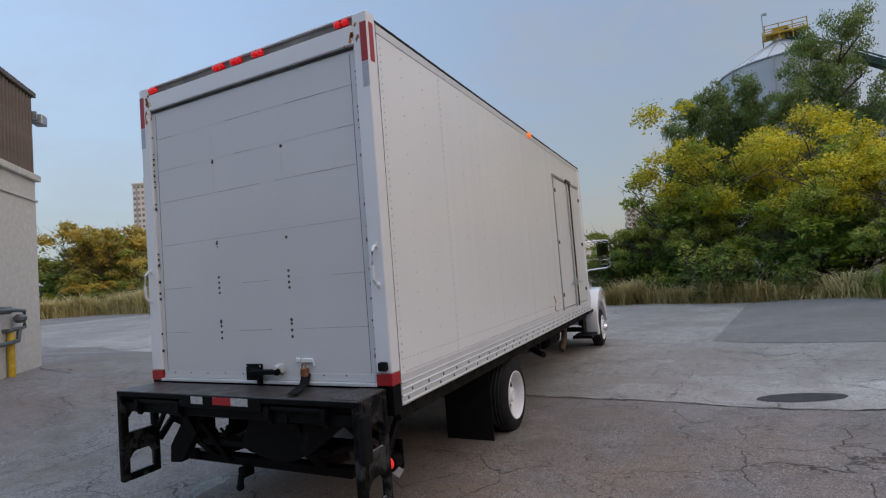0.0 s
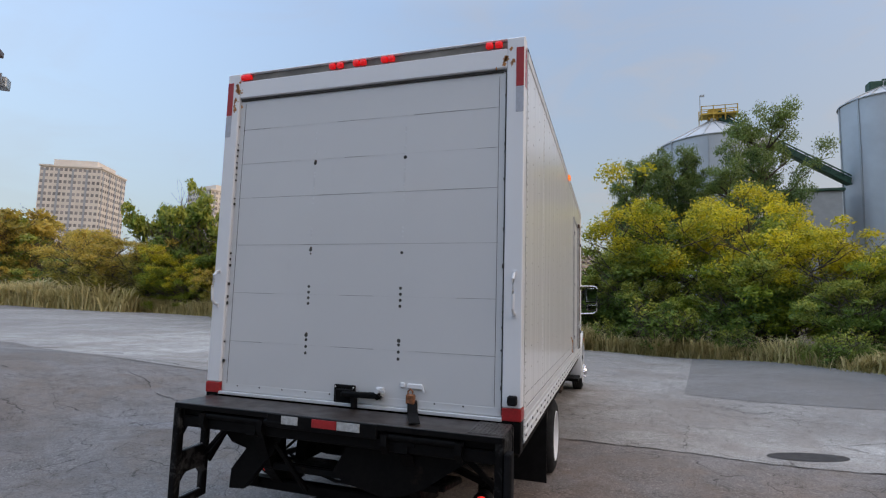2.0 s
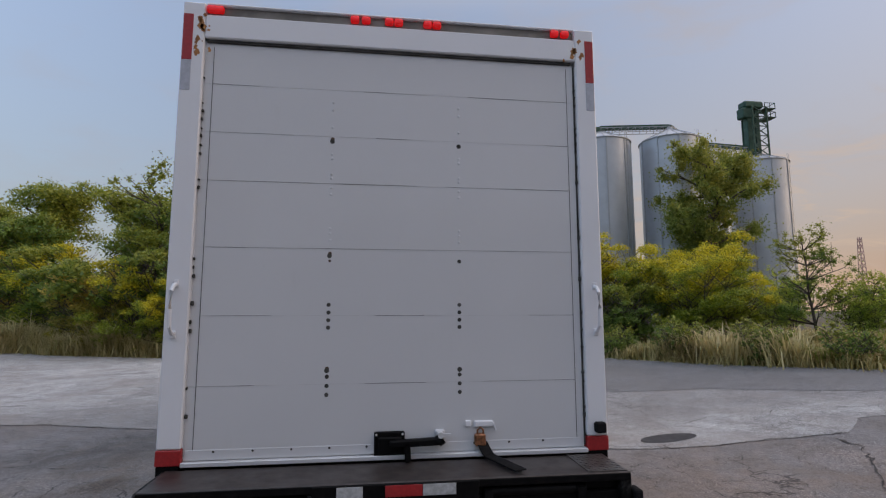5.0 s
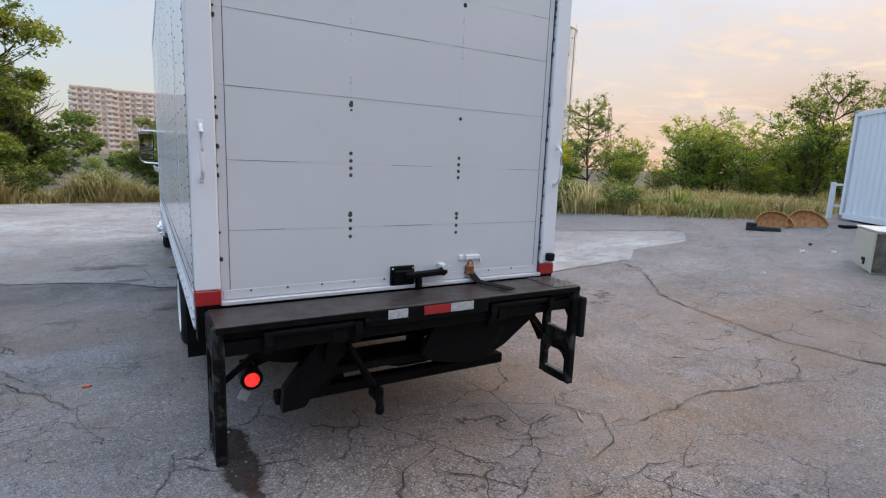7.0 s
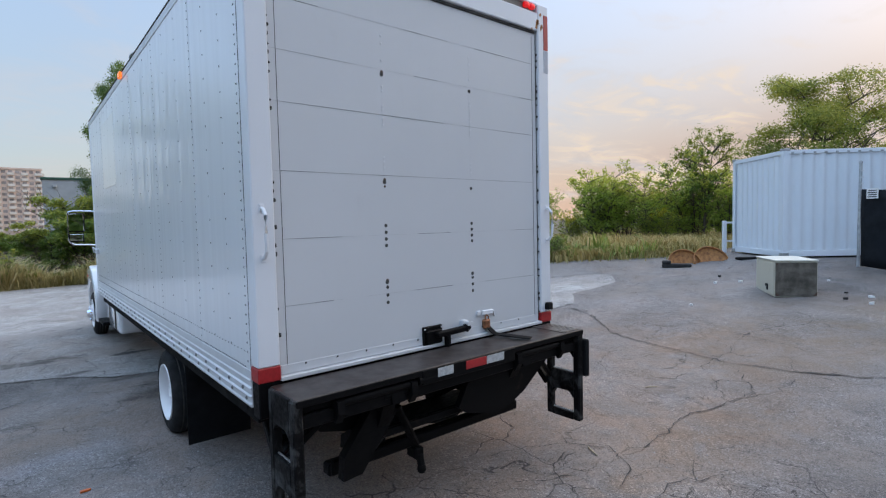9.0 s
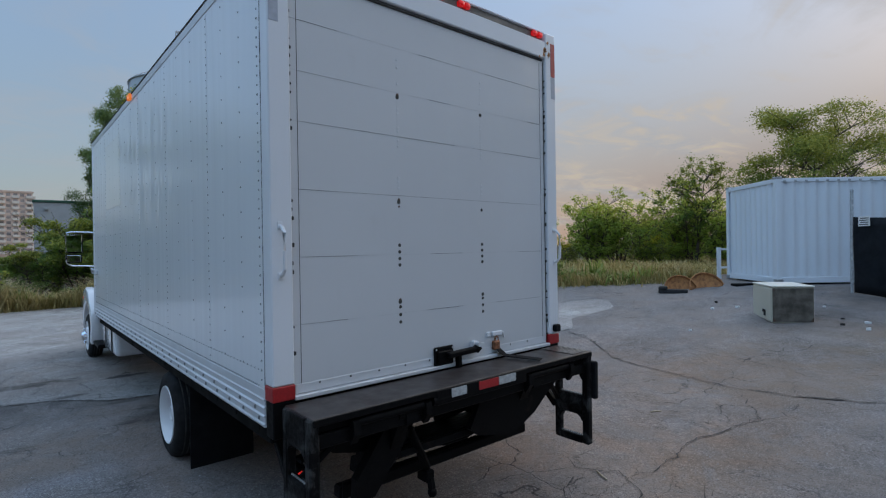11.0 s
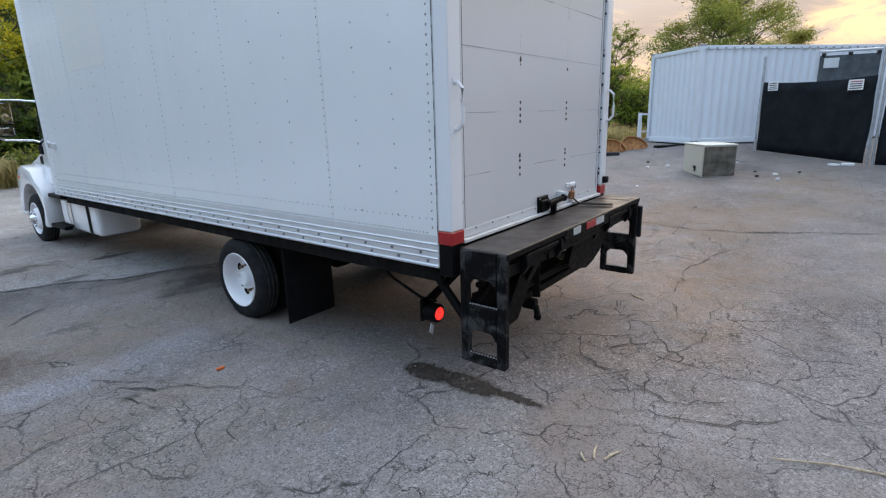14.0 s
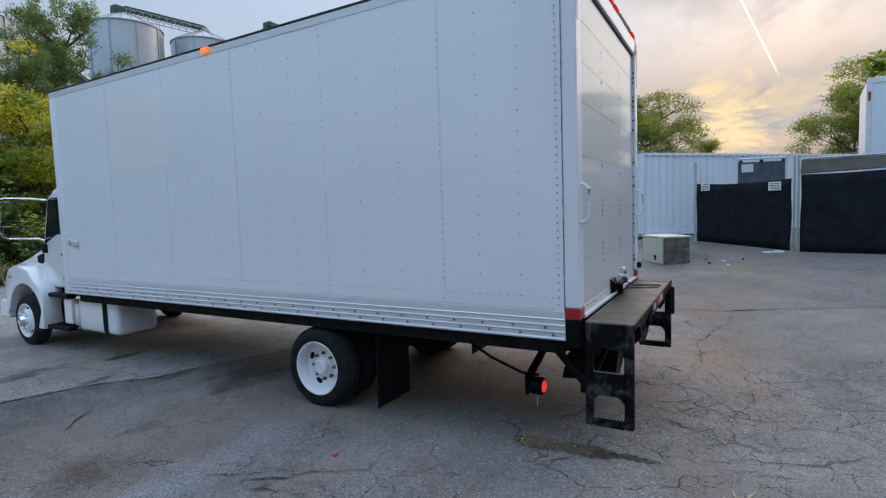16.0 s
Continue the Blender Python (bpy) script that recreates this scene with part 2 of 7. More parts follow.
def rust_steel(name):
    n = Nodes(name, 0.85)
    v = n.noise(11, 7, 0.7)
    n.color(n.mix(n.ramp(v, 0.35, 0.7), (0.48, 0.22, 0.075), (0.20, 0.085, 0.04)))
    n.bump(v, 0.4, 0.01)
    return n.mat


def asphalt(name, dark, light, brown, cracks=1.0, grit=1.0):
    n = Nodes(name, 0.9)
    big, mid = n.noise(0.16, 5, 0.62, 0.8), n.noise(0.85, 7, 0.66, 0.6)
    small = n.noise(7.0, 6, 0.7)
    col = n.mix(n.ramp(big, 0.4, 0.6), dark, light)
    col = n.mix(n.math("MULTIPLY", n.ramp(mid, 0.5, 0.7), 0.8), col, brown)
    col = n.mix(n.ramp(small, 0.45, 0.75, 0.0, 0.45), col, tuple(c * 0.72 for c in dark))
    blotch = n.noise(2.3, 7, 0.68, 0.8)
    col = n.mix(n.ramp(blotch, 0.48, 0.70, 0.0, 0.62), col, tuple(c * 0.62 for c in dark))
    col = n.mix(n.ramp(blotch, 0.30, 0.46, 0.42, 0.0), col, (light[0] * 1.12, light[1] * 1.16, light[2] * 1.24))
    # loose and embedded stones, dark pits between them
    sep, sep2 = n.nt.nodes.new("ShaderNodeSeparateXYZ"), n.nt.nodes.new("ShaderNodeSeparateXYZ")
    n.nt.links.new(n.voronoi(120, "F1", out="Color"), sep.inputs[0])
    n.nt.links.new(n.voronoi(62, "F1", out="Color"), sep2.inputs[0])
    patchy = n.ramp(n.noise(0.55, 7, 0.72, 0.5), 0.36, 0.66, 0.12, 1.0)
    col = n.mix(n.ramp(patchy, 0.0, 0.7, 0.55, 0.0), col, brown)
    pale = n.math("MULTIPLY", n.math("MAXIMUM", n.ramp(sep.outputs[0], 0.72, 0.95), n.ramp(sep2.outputs[0], 0.86, 0.97)), n.math("MULTIPLY", patchy, 0.52 * grit))
    col = n.mix(pale, col, tuple(min(1, c * 2.3) for c in light))
    pit = n.ramp(sep.outputs[1], 0.6, 0.95, 0.0, 0.7 * grit)
    col = n.mix(pit, col, tuple(c * 0.42 for c in dark))
    # crazed cracks in worn areas
    e1 = n.ramp(n.voronoi(1.2, vec=n.warp(0.3, 2.6)), 0.002, 0.010, 0.9, 0.0)
    e2 = n.ramp(n.voronoi(4.2, vec=n.warp(0.22, 6.5)), 0.002, 0.015, 1.0, 0.0)
    e3 = n.ramp(n.voronoi(7.6, vec=n.warp(0.13, 9.0)), 0.003, 0.022, 0.85, 0.0)
    worn = n.ramp(n.noise(0.28, 4, 0.6), 0.40, 0.54)
    worn2 = n.ramp(n.noise(0.42, 4, 0.6, 1.0), 0.47, 0.6)
    if cracks >= 1.0:
        worn2 = n.math("MAXIMUM", worn2, n.math("MAXIMUM", n.blob(-2.9, 1.5, 1.9, 1.4), n.blob(-5.4, 1.9, 2.2, 1.6)))
    crack = n.math("MAXIMUM", n.math("MULTIPLY", e1, worn), n.math("MULTIPLY", e2, worn2))
    crack = n.math("MAXIMUM", crack, n.math("MULTIPLY", e3, n.ramp(n.noise(0.7, 5, 0.65, 0.6), 0.44, 0.58)))
    crack = n.math("MULTIPLY", crack, n.ramp(n.noise(2.6, 5, 0.65), 0.40, 0.54, 0.0, 0.95 * cracks))
    # dirt gathered in fine dark scabs
    scab = n.math("MULTIPLY", n.ramp(n.noise(9.0, 6, 0.72, 0.7), 0.57, 0.66), n.ramp(n.noise(1.5, 5, 0.66, 0.6), 0.46, 0.62))
    col = n.mix(n.math("MULTIPLY", scab, 0.55 * grit), col, tuple(c * 0.38 for c in dark))
    col = n.mix(crack, col, (0.026, 0.024, 0.024))
    return n, col, small, pale, crack


def make_pavement(name, dark, light, brown, cracks=1.0, stains_and_light=(), grit=1.0):
    n, col, fine, spk, crack = asphalt(name, dark, light, brown, cracks, grit)
    damp = 0.0
    for (x, y, rx, ry, tint, amount, *rest) in stains_and_light:
        spot = n.blob(x, y, rx, ry, *rest[:2])
        if len(rest) > 2:
            col = n.mix(n.math("MULTIPLY", spot, amount), col, tint)
            damp = n.math("MAXIMUM", damp, spot)
        else:
            mean = [0.5 * (a + b) for a, b in zip(dark, light)]
            col = n.stain_or_light(n.math("MULTIPLY", n.math("MULTIPLY", spot, amount), n.ramp(n.noise(1.3, 6, 0.66, 0.8), 0.34, 0.62, 0.35, 1.25)), col, tuple(t / m for t, m in zip(tint, mean)))
    n.color(col)
    h = n.math("SUBTRACT", n.math("ADD", n.math("MULTIPLY", fine, 0.6), n.math("MULTIPLY", spk, 0.5)), n.math("MULTIPLY", crack, 1.4))
    n.bump(h, 0.6, 0.012)
    n.rough(n.math("SUBTRACT", n.ramp(n.noise(0.6, 4), 0.3, 0.7, 0.72, 0.95), n.math("MULTIPLY", damp, 0.66)))
    return n.mat


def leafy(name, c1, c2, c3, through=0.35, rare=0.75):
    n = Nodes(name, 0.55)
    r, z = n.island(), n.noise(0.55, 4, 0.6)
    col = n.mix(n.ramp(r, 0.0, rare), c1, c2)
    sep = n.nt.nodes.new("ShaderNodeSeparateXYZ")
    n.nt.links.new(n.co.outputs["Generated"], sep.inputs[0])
    # c3 gains towards the top of the plant, in noisy patches
    high_tone = n.ramp(n.math("ADD", n.math("MULTIPLY", n.math("SUBTRACT", sep.outputs[2], 0.5), 0.45), z), 0.46, 0.62)
    col = n.mix(n.math("MULTIPLY", high_tone, n.ramp(r, 0.0, 0.7, 0.25, 1.0)), col, c3)
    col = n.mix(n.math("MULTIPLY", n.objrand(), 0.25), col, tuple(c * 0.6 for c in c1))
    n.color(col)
    tr = n.nt.nodes.new("ShaderNodeBsdfTranslucent")
    n.nt.links.new(col, tr.inputs[0])
    ms = n.nt.nodes.new("ShaderNodeMixShader")
    ms.inputs[0].default_value = through
    n.nt.links.new(n.bsdf.outputs[0], ms.inputs[1])
    n.nt.links.new(tr.outputs[0], ms.inputs[2])
    n.nt.links.new(ms.outputs[0], n.out.inputs[0])
    return n.mat


WHITE = paint("white_box_paint", (0.79, 0.80, 0.82), 0.34, amount=0.03, coat=0.5, wave=0.5)
# rear door: one even tone, darker than the box and frame white
DOOR = paint("greyer_door_white", (0.61, 0.615, 0.63), 0.5, amount=0.16, coat=0.45, wave=0.06)
FRAME = paint("white_frame_paint", (0.76, 0.77, 0.8), 0.36, amount=0.2, coat=0.2)
CABW = paint("white_cab_paint", (0.8, 0.8, 0.82), 0.22, amount=0.05, coat=1.0)
ALU = plain("brushed_aluminium", (0.66, 0.67, 0.69), 0.42, 0.25, 0.05, 6, 0.03)
BOLT = plain("zinc_bolt", (0.22, 0.22, 0.23), 0.4, 0.6, 0.2, 40, 0)
NUT = plain("rusty_nut", (0.20, 0.125, 0.08), 0.8, 0.2, 0.5, 60)
GALV = plain("galvanised_steel", (0.42, 0.44, 0.46), 0.5, 0.8, 0.2, 12)
# two rivet tones: pale on the kerb side wall, dark on the other
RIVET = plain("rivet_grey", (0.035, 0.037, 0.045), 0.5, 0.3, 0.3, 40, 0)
RIVETPALE = plain("pale_rivet", (0.34, 0.34, 0.345), 0.5, 0.0, 0.3, 40, 0)
BLACK = black_steel("black_painted_steel")
STEPBLACK = black_steel("scuffed_step_paint", 0.5)
RUBBER = plain("tyre_rubber", (0.012, 0.012, 0.013), 0.85, 0, 0.4, 14, gloss=0.25)
FLAP = plain("black_rubber_sheet", (0.007, 0.007, 0.008), 0.75, 0, 0.3, 9, gloss=0.15)
RIM = paint("white_rim_paint", (0.78, 0.78, 0.8), 0.35, amount=0.2, streak=False)
CHROME = plain("chrome", (0.75, 0.75, 0.77), 0.15, 1.0, 0.08, 20, 0)
RUST = rust_steel("rusty_steel")
REDTAPE = plain("red_reflective_tape", (0.36, 0.018, 0.02), 0.35, 0, 0.15, 60)
WHITETAPE = plain("white_reflective_tape", (0.42, 0.43, 0.43), 0.35, 0, 0.25, 40)
GREYTAPE = plain("grey_tape", (0.42, 0.44, 0.5), 0.4, 0, 0.1, 30)
def worn_seam(name, base):
    n = Nodes(name, 0.8)
    n.color(n.mix(n.ramp(n.noise(2.6, 5, 0.6, stretch=(1, 1, 9)), 0.42, 0.58), (0.05, 0.05, 0.05), base))
    return n.mat


DOORGAP = worn_seam("painted_over_seam", (0.55, 0.555, 0.57))
OPENSEAM = worn_seam("half_open_seam", (0.34, 0.34, 0.345))
FAINT = plain("faint_seam_line", (0.52, 0.52, 0.525), 0.7, 0, 0.2, 12, 0)
DARKRUST = plain("dark_rust", (0.085, 0.05, 0.034), 0.85, 0, 0.5, 60)
SEAM = plain("dark_seam_dirt_and_gap", (0.05, 0.048, 0.045), 0.9, 0, 0.5, 12, 0)
BRONZE = plain("dirty_header_recess", (0.20, 0.18, 0.16), 0.6, 0.2, 0.3, 6)
BRASS = plain("rusty_brass_lock", (0.30, 0.125, 0.06), 0.5, 0.4, 0.6, 45)
REDLAMP = lamp("lit_red_lens", (0.8, 0.012, 0.016), 0.65)
TAILLAMP = lamp("lit_tail_lens", (1.0, 0.04, 0.035), 1.3)
AMBER = lamp("lit_amber_lens", (1.0, 0.22, 0.03), 1.2)
GLASS = plain("dark_cab_glass", (0.012, 0.02, 0.02), 0.06, 0, 0.1, 2, 0)
# near-black: shade under the truck and inside holes is put into the colour
SHADE = plain("grimy_chassis_shade", (0.012, 0.011, 0.0105), 0.95, 0, 0.5, 8, gloss=0.1)
WOODDECK = plain("worn_deck_plate", (0.042, 0.033, 0.030), 0.42, 0.1, 0.35, 16)
DIAMOND = plain("diamond_plate", (0.14, 0.13, 0.125), 0.42, 0.8, 0.25, 16)
BARK = plain("bark", (0.10, 0.08, 0.062), 0.95, 0, 0.4, 9, 0.6)
PVC = paint("container_white", (0.70, 0.74, 0.79), 0.45, amount=0.2)
SCREEN = plain("black_privacy_mesh", (0.010, 0.012, 0.015), 0.85, 0, 0.3, 5, gloss=0.15)
BROWNSCREEN = plain("brown_grey_mesh", (0.15, 0.128, 0.112), 0.85, 0, 0.15, 3)
GREYSCREEN = plain("grey_privacy_mesh", (0.075, 0.085, 0.095), 0.75, 0, 0.3, 5)
BEIGE = paint("beige_cabinet_paint", (0.52, 0.49, 0.40), 0.5, (0.2, 0.17, 0.12), 0.35)
BEIGEDARK = plain("weathered_cabinet_side", (0.115, 0.10, 0.082), 0.8, 0, 0.45, 5, 0.1, 0.2)
STUCCO = plain("pale_stucco", (0.52, 0.51, 0.49), 0.9, 0, 0.1, 6, 0.4)
CLAD = plain("brown_metal_cladding", (0.115, 0.085, 0.07), 0.5, 0.3, 0.12, 3)
YELLOW = plain("yellow_bollard_paint", (0.55, 0.36, 0.03), 0.5, 0, 0.2, 12)
PIPE = plain("grey_gas_pipe", (0.11, 0.13, 0.145), 0.5, 0.3, 0.2, 20)
SILO = plain("galvanised_silo_sheet", (0.48, 0.51, 0.55), 0.45, 0.35, 0.07, 0.25)
GREENSTEEL = plain("dark_green_steel", (0.03, 0.085, 0.06), 0.6, 0.1, 0.3, 1.0)
YSTEEL = plain("yellow_steel", (0.5, 0.33, 0.05), 0.6, 0, 0.2, 1.0)
TOWERWALL = plain("pale_tower_concrete", (0.72, 0.66, 0.60), 0.9, 0, 0.08, 0.2)
PIER = plain("blue_grey_pier", (0.36, 0.38, 0.42), 0.8, 0, 0.1, 0.3)
# window glass and brick lightened in colour for haze and low sunlight far off
TOWERWIN = plain("hazed_tower_glass", (0.34, 0.31, 0.31), 0.12, 0.2, 0.5, 0.15, 0)
BRICK = plain("hazed_red_brick", (0.71, 0.56, 0.48), 0.9, 0, 0.1, 0.3)
BALCONY = plain("pale_balcony_front", (0.75, 0.69, 0.63), 0.8, 0, 0.1, 0.4)
SHED = plain("grey_shed_wall", (0.36, 0.38, 0.40), 0.7, 0, 0.1, 0.5)
IRON = plain("cast_iron", (0.02, 0.019, 0.02), 0.75, 0.1, 0.4, 25, 0.4)
LITTER = plain("white_litter", (0.75, 0.75, 0.75), 0.8, 0, 0.1, 30)
ORANGE = plain("orange_plastic", (0.65, 0.14, 0.03), 0.5, 0, 0.2, 30)
TWIG = plain("dry_twig", (0.42, 0.34, 0.24), 0.9, 0, 0.3, 30)
DARK_OVAL = plain("smooth_dark_oval", (0.03, 0.026, 0.028), 0.6, 0, 0.3, 9, 0.2)
CRACK = plain("open_crack", (0.045, 0.04, 0.038), 0.95, 0, 0.5, 14)
ASPHALT = make_pavement("old_asphalt", (0.156, 0.145, 0.142), (0.224, 0.212, 0.212), (0.215, 0.174, 0.148), 1.0,
    [(-4.56, 3.46, 0.13, 0.22, (0.034, 0.029, 0.026), 0.92, 0.2, 0.06, 1), (-4.53, 3.12, 0.12, 0.28, (0.034, 0.029, 0.026), 0.92, 0.2, 0.06, 1), (-4.51, 2.76, 0.05, 0.26, (0.038, 0.032, 0.028), 0.9, 0.25, 0.045, 1), (-5.9, 6.85, 0.22, 0.07, (0.05, 0.045, 0.042), 0.75, 0.6, 0.07), (-4.83, 7.02, 0.12, 0.07, (0.05, 0.045, 0.042), 0.6, 0.5, 0.06), (-6.5, 6.35, 0.36, 0.34, (0.10, 0.082, 0.07), 0.75, 0.7, 0.2), (-6.06, 4.97, 0.07, 0.05, (0.05, 0.045, 0.042), 0.7, 0.5, 0.05), (-4.72, 8.0, 0.26, 0.07, (0.05, 0.045, 0.042), 0.7, 0.5, 0.06), (-5.35, 4.15, 0.16, 0.1, (0.11, 0.07, 0.05), 0.4, 0.6, 0.08),
     # painted skylight: (-2.6, 2.9) lightens the ground under the liftgate; (3.6, 0.4) only darkens
     (-3.3, 1.3, 1.9, 0.75, (0.118, 0.11, 0.11), 0.45), (-1.4, 1.1, 1.2, 0.4, (0.12, 0.112, 0.112), 0.4), (2.6, 3.0, 2.4, 1.1, (0.18, 0.14, 0.10), 0.4), (-2.6, 2.9, 1.9, 1.2, (0.25, 0.20, 0.165), 0.5), (3.6, 0.4, 3.4, 2.2, (0.15, 0.14, 0.138), 0.5), (-3.4, 6.0, 1.5, 2.6, (0.18, 0.135, 0.11), 0.6), (0.6, 4.4, 3.0, 2.0, (0.215, 0.17, 0.145), 0.6), (-1.0, 2.0, 2.2, 0.7, (0.22, 0.17, 0.135), 0.4), (-6.6, 6.6, 1.6, 0.8, (0.20, 0.165, 0.14), 0.6), (-1.3, 2.2, 1.4, 0.35, (0.15, 0.12, 0.095), 0.4),
     (-5.9, 8.6, 1.5, 1.0, (0.05, 0.045, 0.042), 0.5), (-4.4, 9.5, 0.55, 0.3, (0.02, 0.02, 0.02), 0.8), (-4.3, 7.2, 0.5, 0.35, (0.03, 0.028, 0.026), 0.6),
     # (-8.2, 3.4) paints the ground darker, as it looks away from the sunset
     (8.2, 3.6, 2.6, 1.6, (0.10, 0.10, 0.105), 0.6), (5.6, 3.0, 1.6, 0.8, (0.12, 0.118, 0.12), 0.5), (4.2, 1.6, 2.2, 0.8, (0.21, 0.17, 0.13), 0.55), (-8.2, 3.4, 2.6, 2.2, (0.15, 0.145, 0.15), 0.45), (-6.0, 4.5, 1.2, 0.5, (0.22, 0.18, 0.15), 0.5), (-6.6, 5.6, 1.6, 0.16, (0.24, 0.245, 0.27), 0.6), (-5.2, 4.4, 0.5, 0.5, (0.25, 0.25, 0.27), 0.5), (-7.6, 7.5, 0.9, 0.7, (0.06, 0.055, 0.052), 0.5)])
CONCRETE = make_pavement("worn_pale_pavement", (0.225, 0.213, 0.207), (0.33, 0.32, 0.313), (0.262, 0.228, 0.207), 0.9,
    # (-15, 17.5) paints low-angle glare into the far left of the apron
    [(3.1, 7.5, 2.4, 1.0, (0.40, 0.39, 0.38), 0.85), (-15, 17.5, 9.0, 7.0, (0.43, 0.42, 0.41), 0.8), (-4.3, 10.6, 2.4, 1.6, (0.215, 0.175, 0.15), 0.6), (-5.6, 9.9, 0.5, 0.12, (0.06, 0.055, 0.05), 0.7), (-4.45, 9.55, 0.28, 0.10, (0.05, 0.045, 0.042), 0.85, 0.3, 0.07), (-5.25, 8.75, 0.2, 0.08, (0.07, 0.062, 0.058), 0.7, 0.5, 0.07)])
PATCH = make_pavement("dark_asphalt_patch", (0.165, 0.158, 0.158), (0.20, 0.195, 0.195), (0.185, 0.17, 0.16), 0.25)
SOIL = plain("dry_verge_soil", (0.10, 0.082, 0.045), 0.95, 0, 0.35, 2.2, 0.5)
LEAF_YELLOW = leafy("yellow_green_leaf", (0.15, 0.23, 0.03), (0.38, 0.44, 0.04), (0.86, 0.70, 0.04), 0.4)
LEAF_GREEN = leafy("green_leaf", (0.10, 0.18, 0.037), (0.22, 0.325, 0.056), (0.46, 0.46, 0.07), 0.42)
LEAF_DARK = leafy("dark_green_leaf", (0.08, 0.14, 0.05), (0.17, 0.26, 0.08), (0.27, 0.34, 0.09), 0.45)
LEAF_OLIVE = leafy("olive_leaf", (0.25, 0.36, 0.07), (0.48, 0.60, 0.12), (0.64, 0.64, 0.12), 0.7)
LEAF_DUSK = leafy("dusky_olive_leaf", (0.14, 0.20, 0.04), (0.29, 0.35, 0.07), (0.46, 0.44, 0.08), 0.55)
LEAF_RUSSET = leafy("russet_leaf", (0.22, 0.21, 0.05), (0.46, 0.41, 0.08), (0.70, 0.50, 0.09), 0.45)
GRASS = leafy("tall_dry_grass", (0.42, 0.36, 0.14), (0.74, 0.62, 0.32), (0.80, 0.68, 0.38), 0.4)
GRASSBROWN = leafy("low_verge_grass", (0.28, 0.26, 0.09), (0.50, 0.40, 0.16), (0.58, 0.43, 0.18), 0.4)
GRASSGREEN = leafy("green_weeds", (0.15, 0.23, 0.045), (0.32, 0.40, 0.09), (0.46, 0.46, 0.14), 0.4)

# ---- building blocks ----


class Shape:
    """Collects simple solids into one bmesh."""

    def __init__(self):
        self.bm = bmesh.new()

    def box(self, x0, x1, y0, y1, z0, z1, bevel=0.0, turn=None, seg=1):
        verts = [self.bm.verts.new((x, y, z)) for x in (x0, x1) for y in (y0, y1) for z in (z0, z1)]
        idx = ((0, 1, 3, 2), (4, 6, 7, 5), (0, 4, 5, 1), (2, 3, 7, 6), (0, 2, 6, 4), (1, 5, 7, 3))
        faces = [self.bm.faces.new([verts[i] for i in f]) for f in idx]
        if bevel:
            edges = list({e for f in faces for e in f.edges})
            out = bmesh.ops.bevel(self.bm, geom=edges, offset=bevel, segments=seg, affect="EDGES", profile=0.5)
            verts = list({v for f in out["faces"] for v in f.verts} | {v for v in verts if v.is_valid})
        if turn is not None:
            bmesh.ops.transform(self.bm, matrix=turn, verts=[v for v in verts if v.is_valid])
        return self

    def bar(self, a, b, w, h, bevel=0.0):
        """A bar of section w x h from a to b."""
        a, b = Vector(a), Vector(b)
        d = b - a
        q = d.to_track_quat("Z", "Y").to_matrix().to_4x4()
        return self.box(-w / 2, w / 2, -h / 2, h / 2, 0, d.length, bevel, Matrix.Translation(a) @ q)

    def ring(self, centre, axis, r, seg):
        q = Vector(axis).to_track_quat("Z", "Y")
        return [self.bm.verts.new(Vector(centre) + q @ Vector((r * math.cos(2 * math.pi * i / seg), r * math.sin(2 * math.pi * i / seg), 0))) for i in range(seg)]

    def lathe(self, centre, axis, profile, seg=24, cap=True):
        """profile: (distance along the axis, radius) pairs."""
        ax = Vector(axis).normalized()
        rings = [self.ring(Vector(centre) + ax * d, ax, max(r, 1e-4), seg) for d, r in profile]
        for a, b in zip(rings, rings[1:]):
            for i in range(seg):
                self.bm.faces.new((a[i], a[(i + 1) % seg], b[(i + 1) % seg], b[i]))
        if cap:
            self.bm.faces.new(list(reversed(rings[0])))
            self.bm.faces.new(rings[-1])
        return self

    def cyl(self, a, b, r, seg=12, r2=None):
        a, b = Vector(a), Vector(b)
        return self.lathe(a, b - a, [(0, r), ((b - a).length, r if r2 is None else r2)], seg)

    def tube(self, points, r, seg=8):
        pts = [Vector(p) for p in points]
        rings = []
        for i, p in enumerate(pts):
            d = pts[min(i + 1, len(pts) - 1)] - pts[max(i - 1, 0)]
            rings.append(self.ring(p, d, r if not isinstance(r, (list, tuple)) else r[i], seg))
        for a, b in zip(rings, rings[1:]):
            for i in range(seg):
                self.bm.faces.new((a[i], a[(i + 1) % seg], b[(i + 1) % seg], b[i]))
        self.bm.faces.new(list(reversed(rings[0])))
        self.bm.faces.new(rings[-1])
        return self

    def prism(self, outline, a, b, axis="x"):
        """An outline in the plane across the axis, pulled from a to b."""
        def at(u, v, w):
            return {"x": (w, u, v), "y": (u, w, v), "z": (u, v, w)}[axis]
        lo, hi = [self.bm.verts.new(at(u, v, a)) for u, v in outline], [self.bm.verts.new(at(u, v, b)) for u, v in outline]
        n = len(outline)
        self.bm.faces.new(lo)
        self.bm.faces.new(list(reversed(hi)))
        for i in range(n):
            self.bm.faces.new((lo[i], hi[i], hi[(i + 1) % n], lo[(i + 1) % n]))
        bmesh.ops.recalc_face_normals(self.bm, faces=self.bm.faces)
        return self


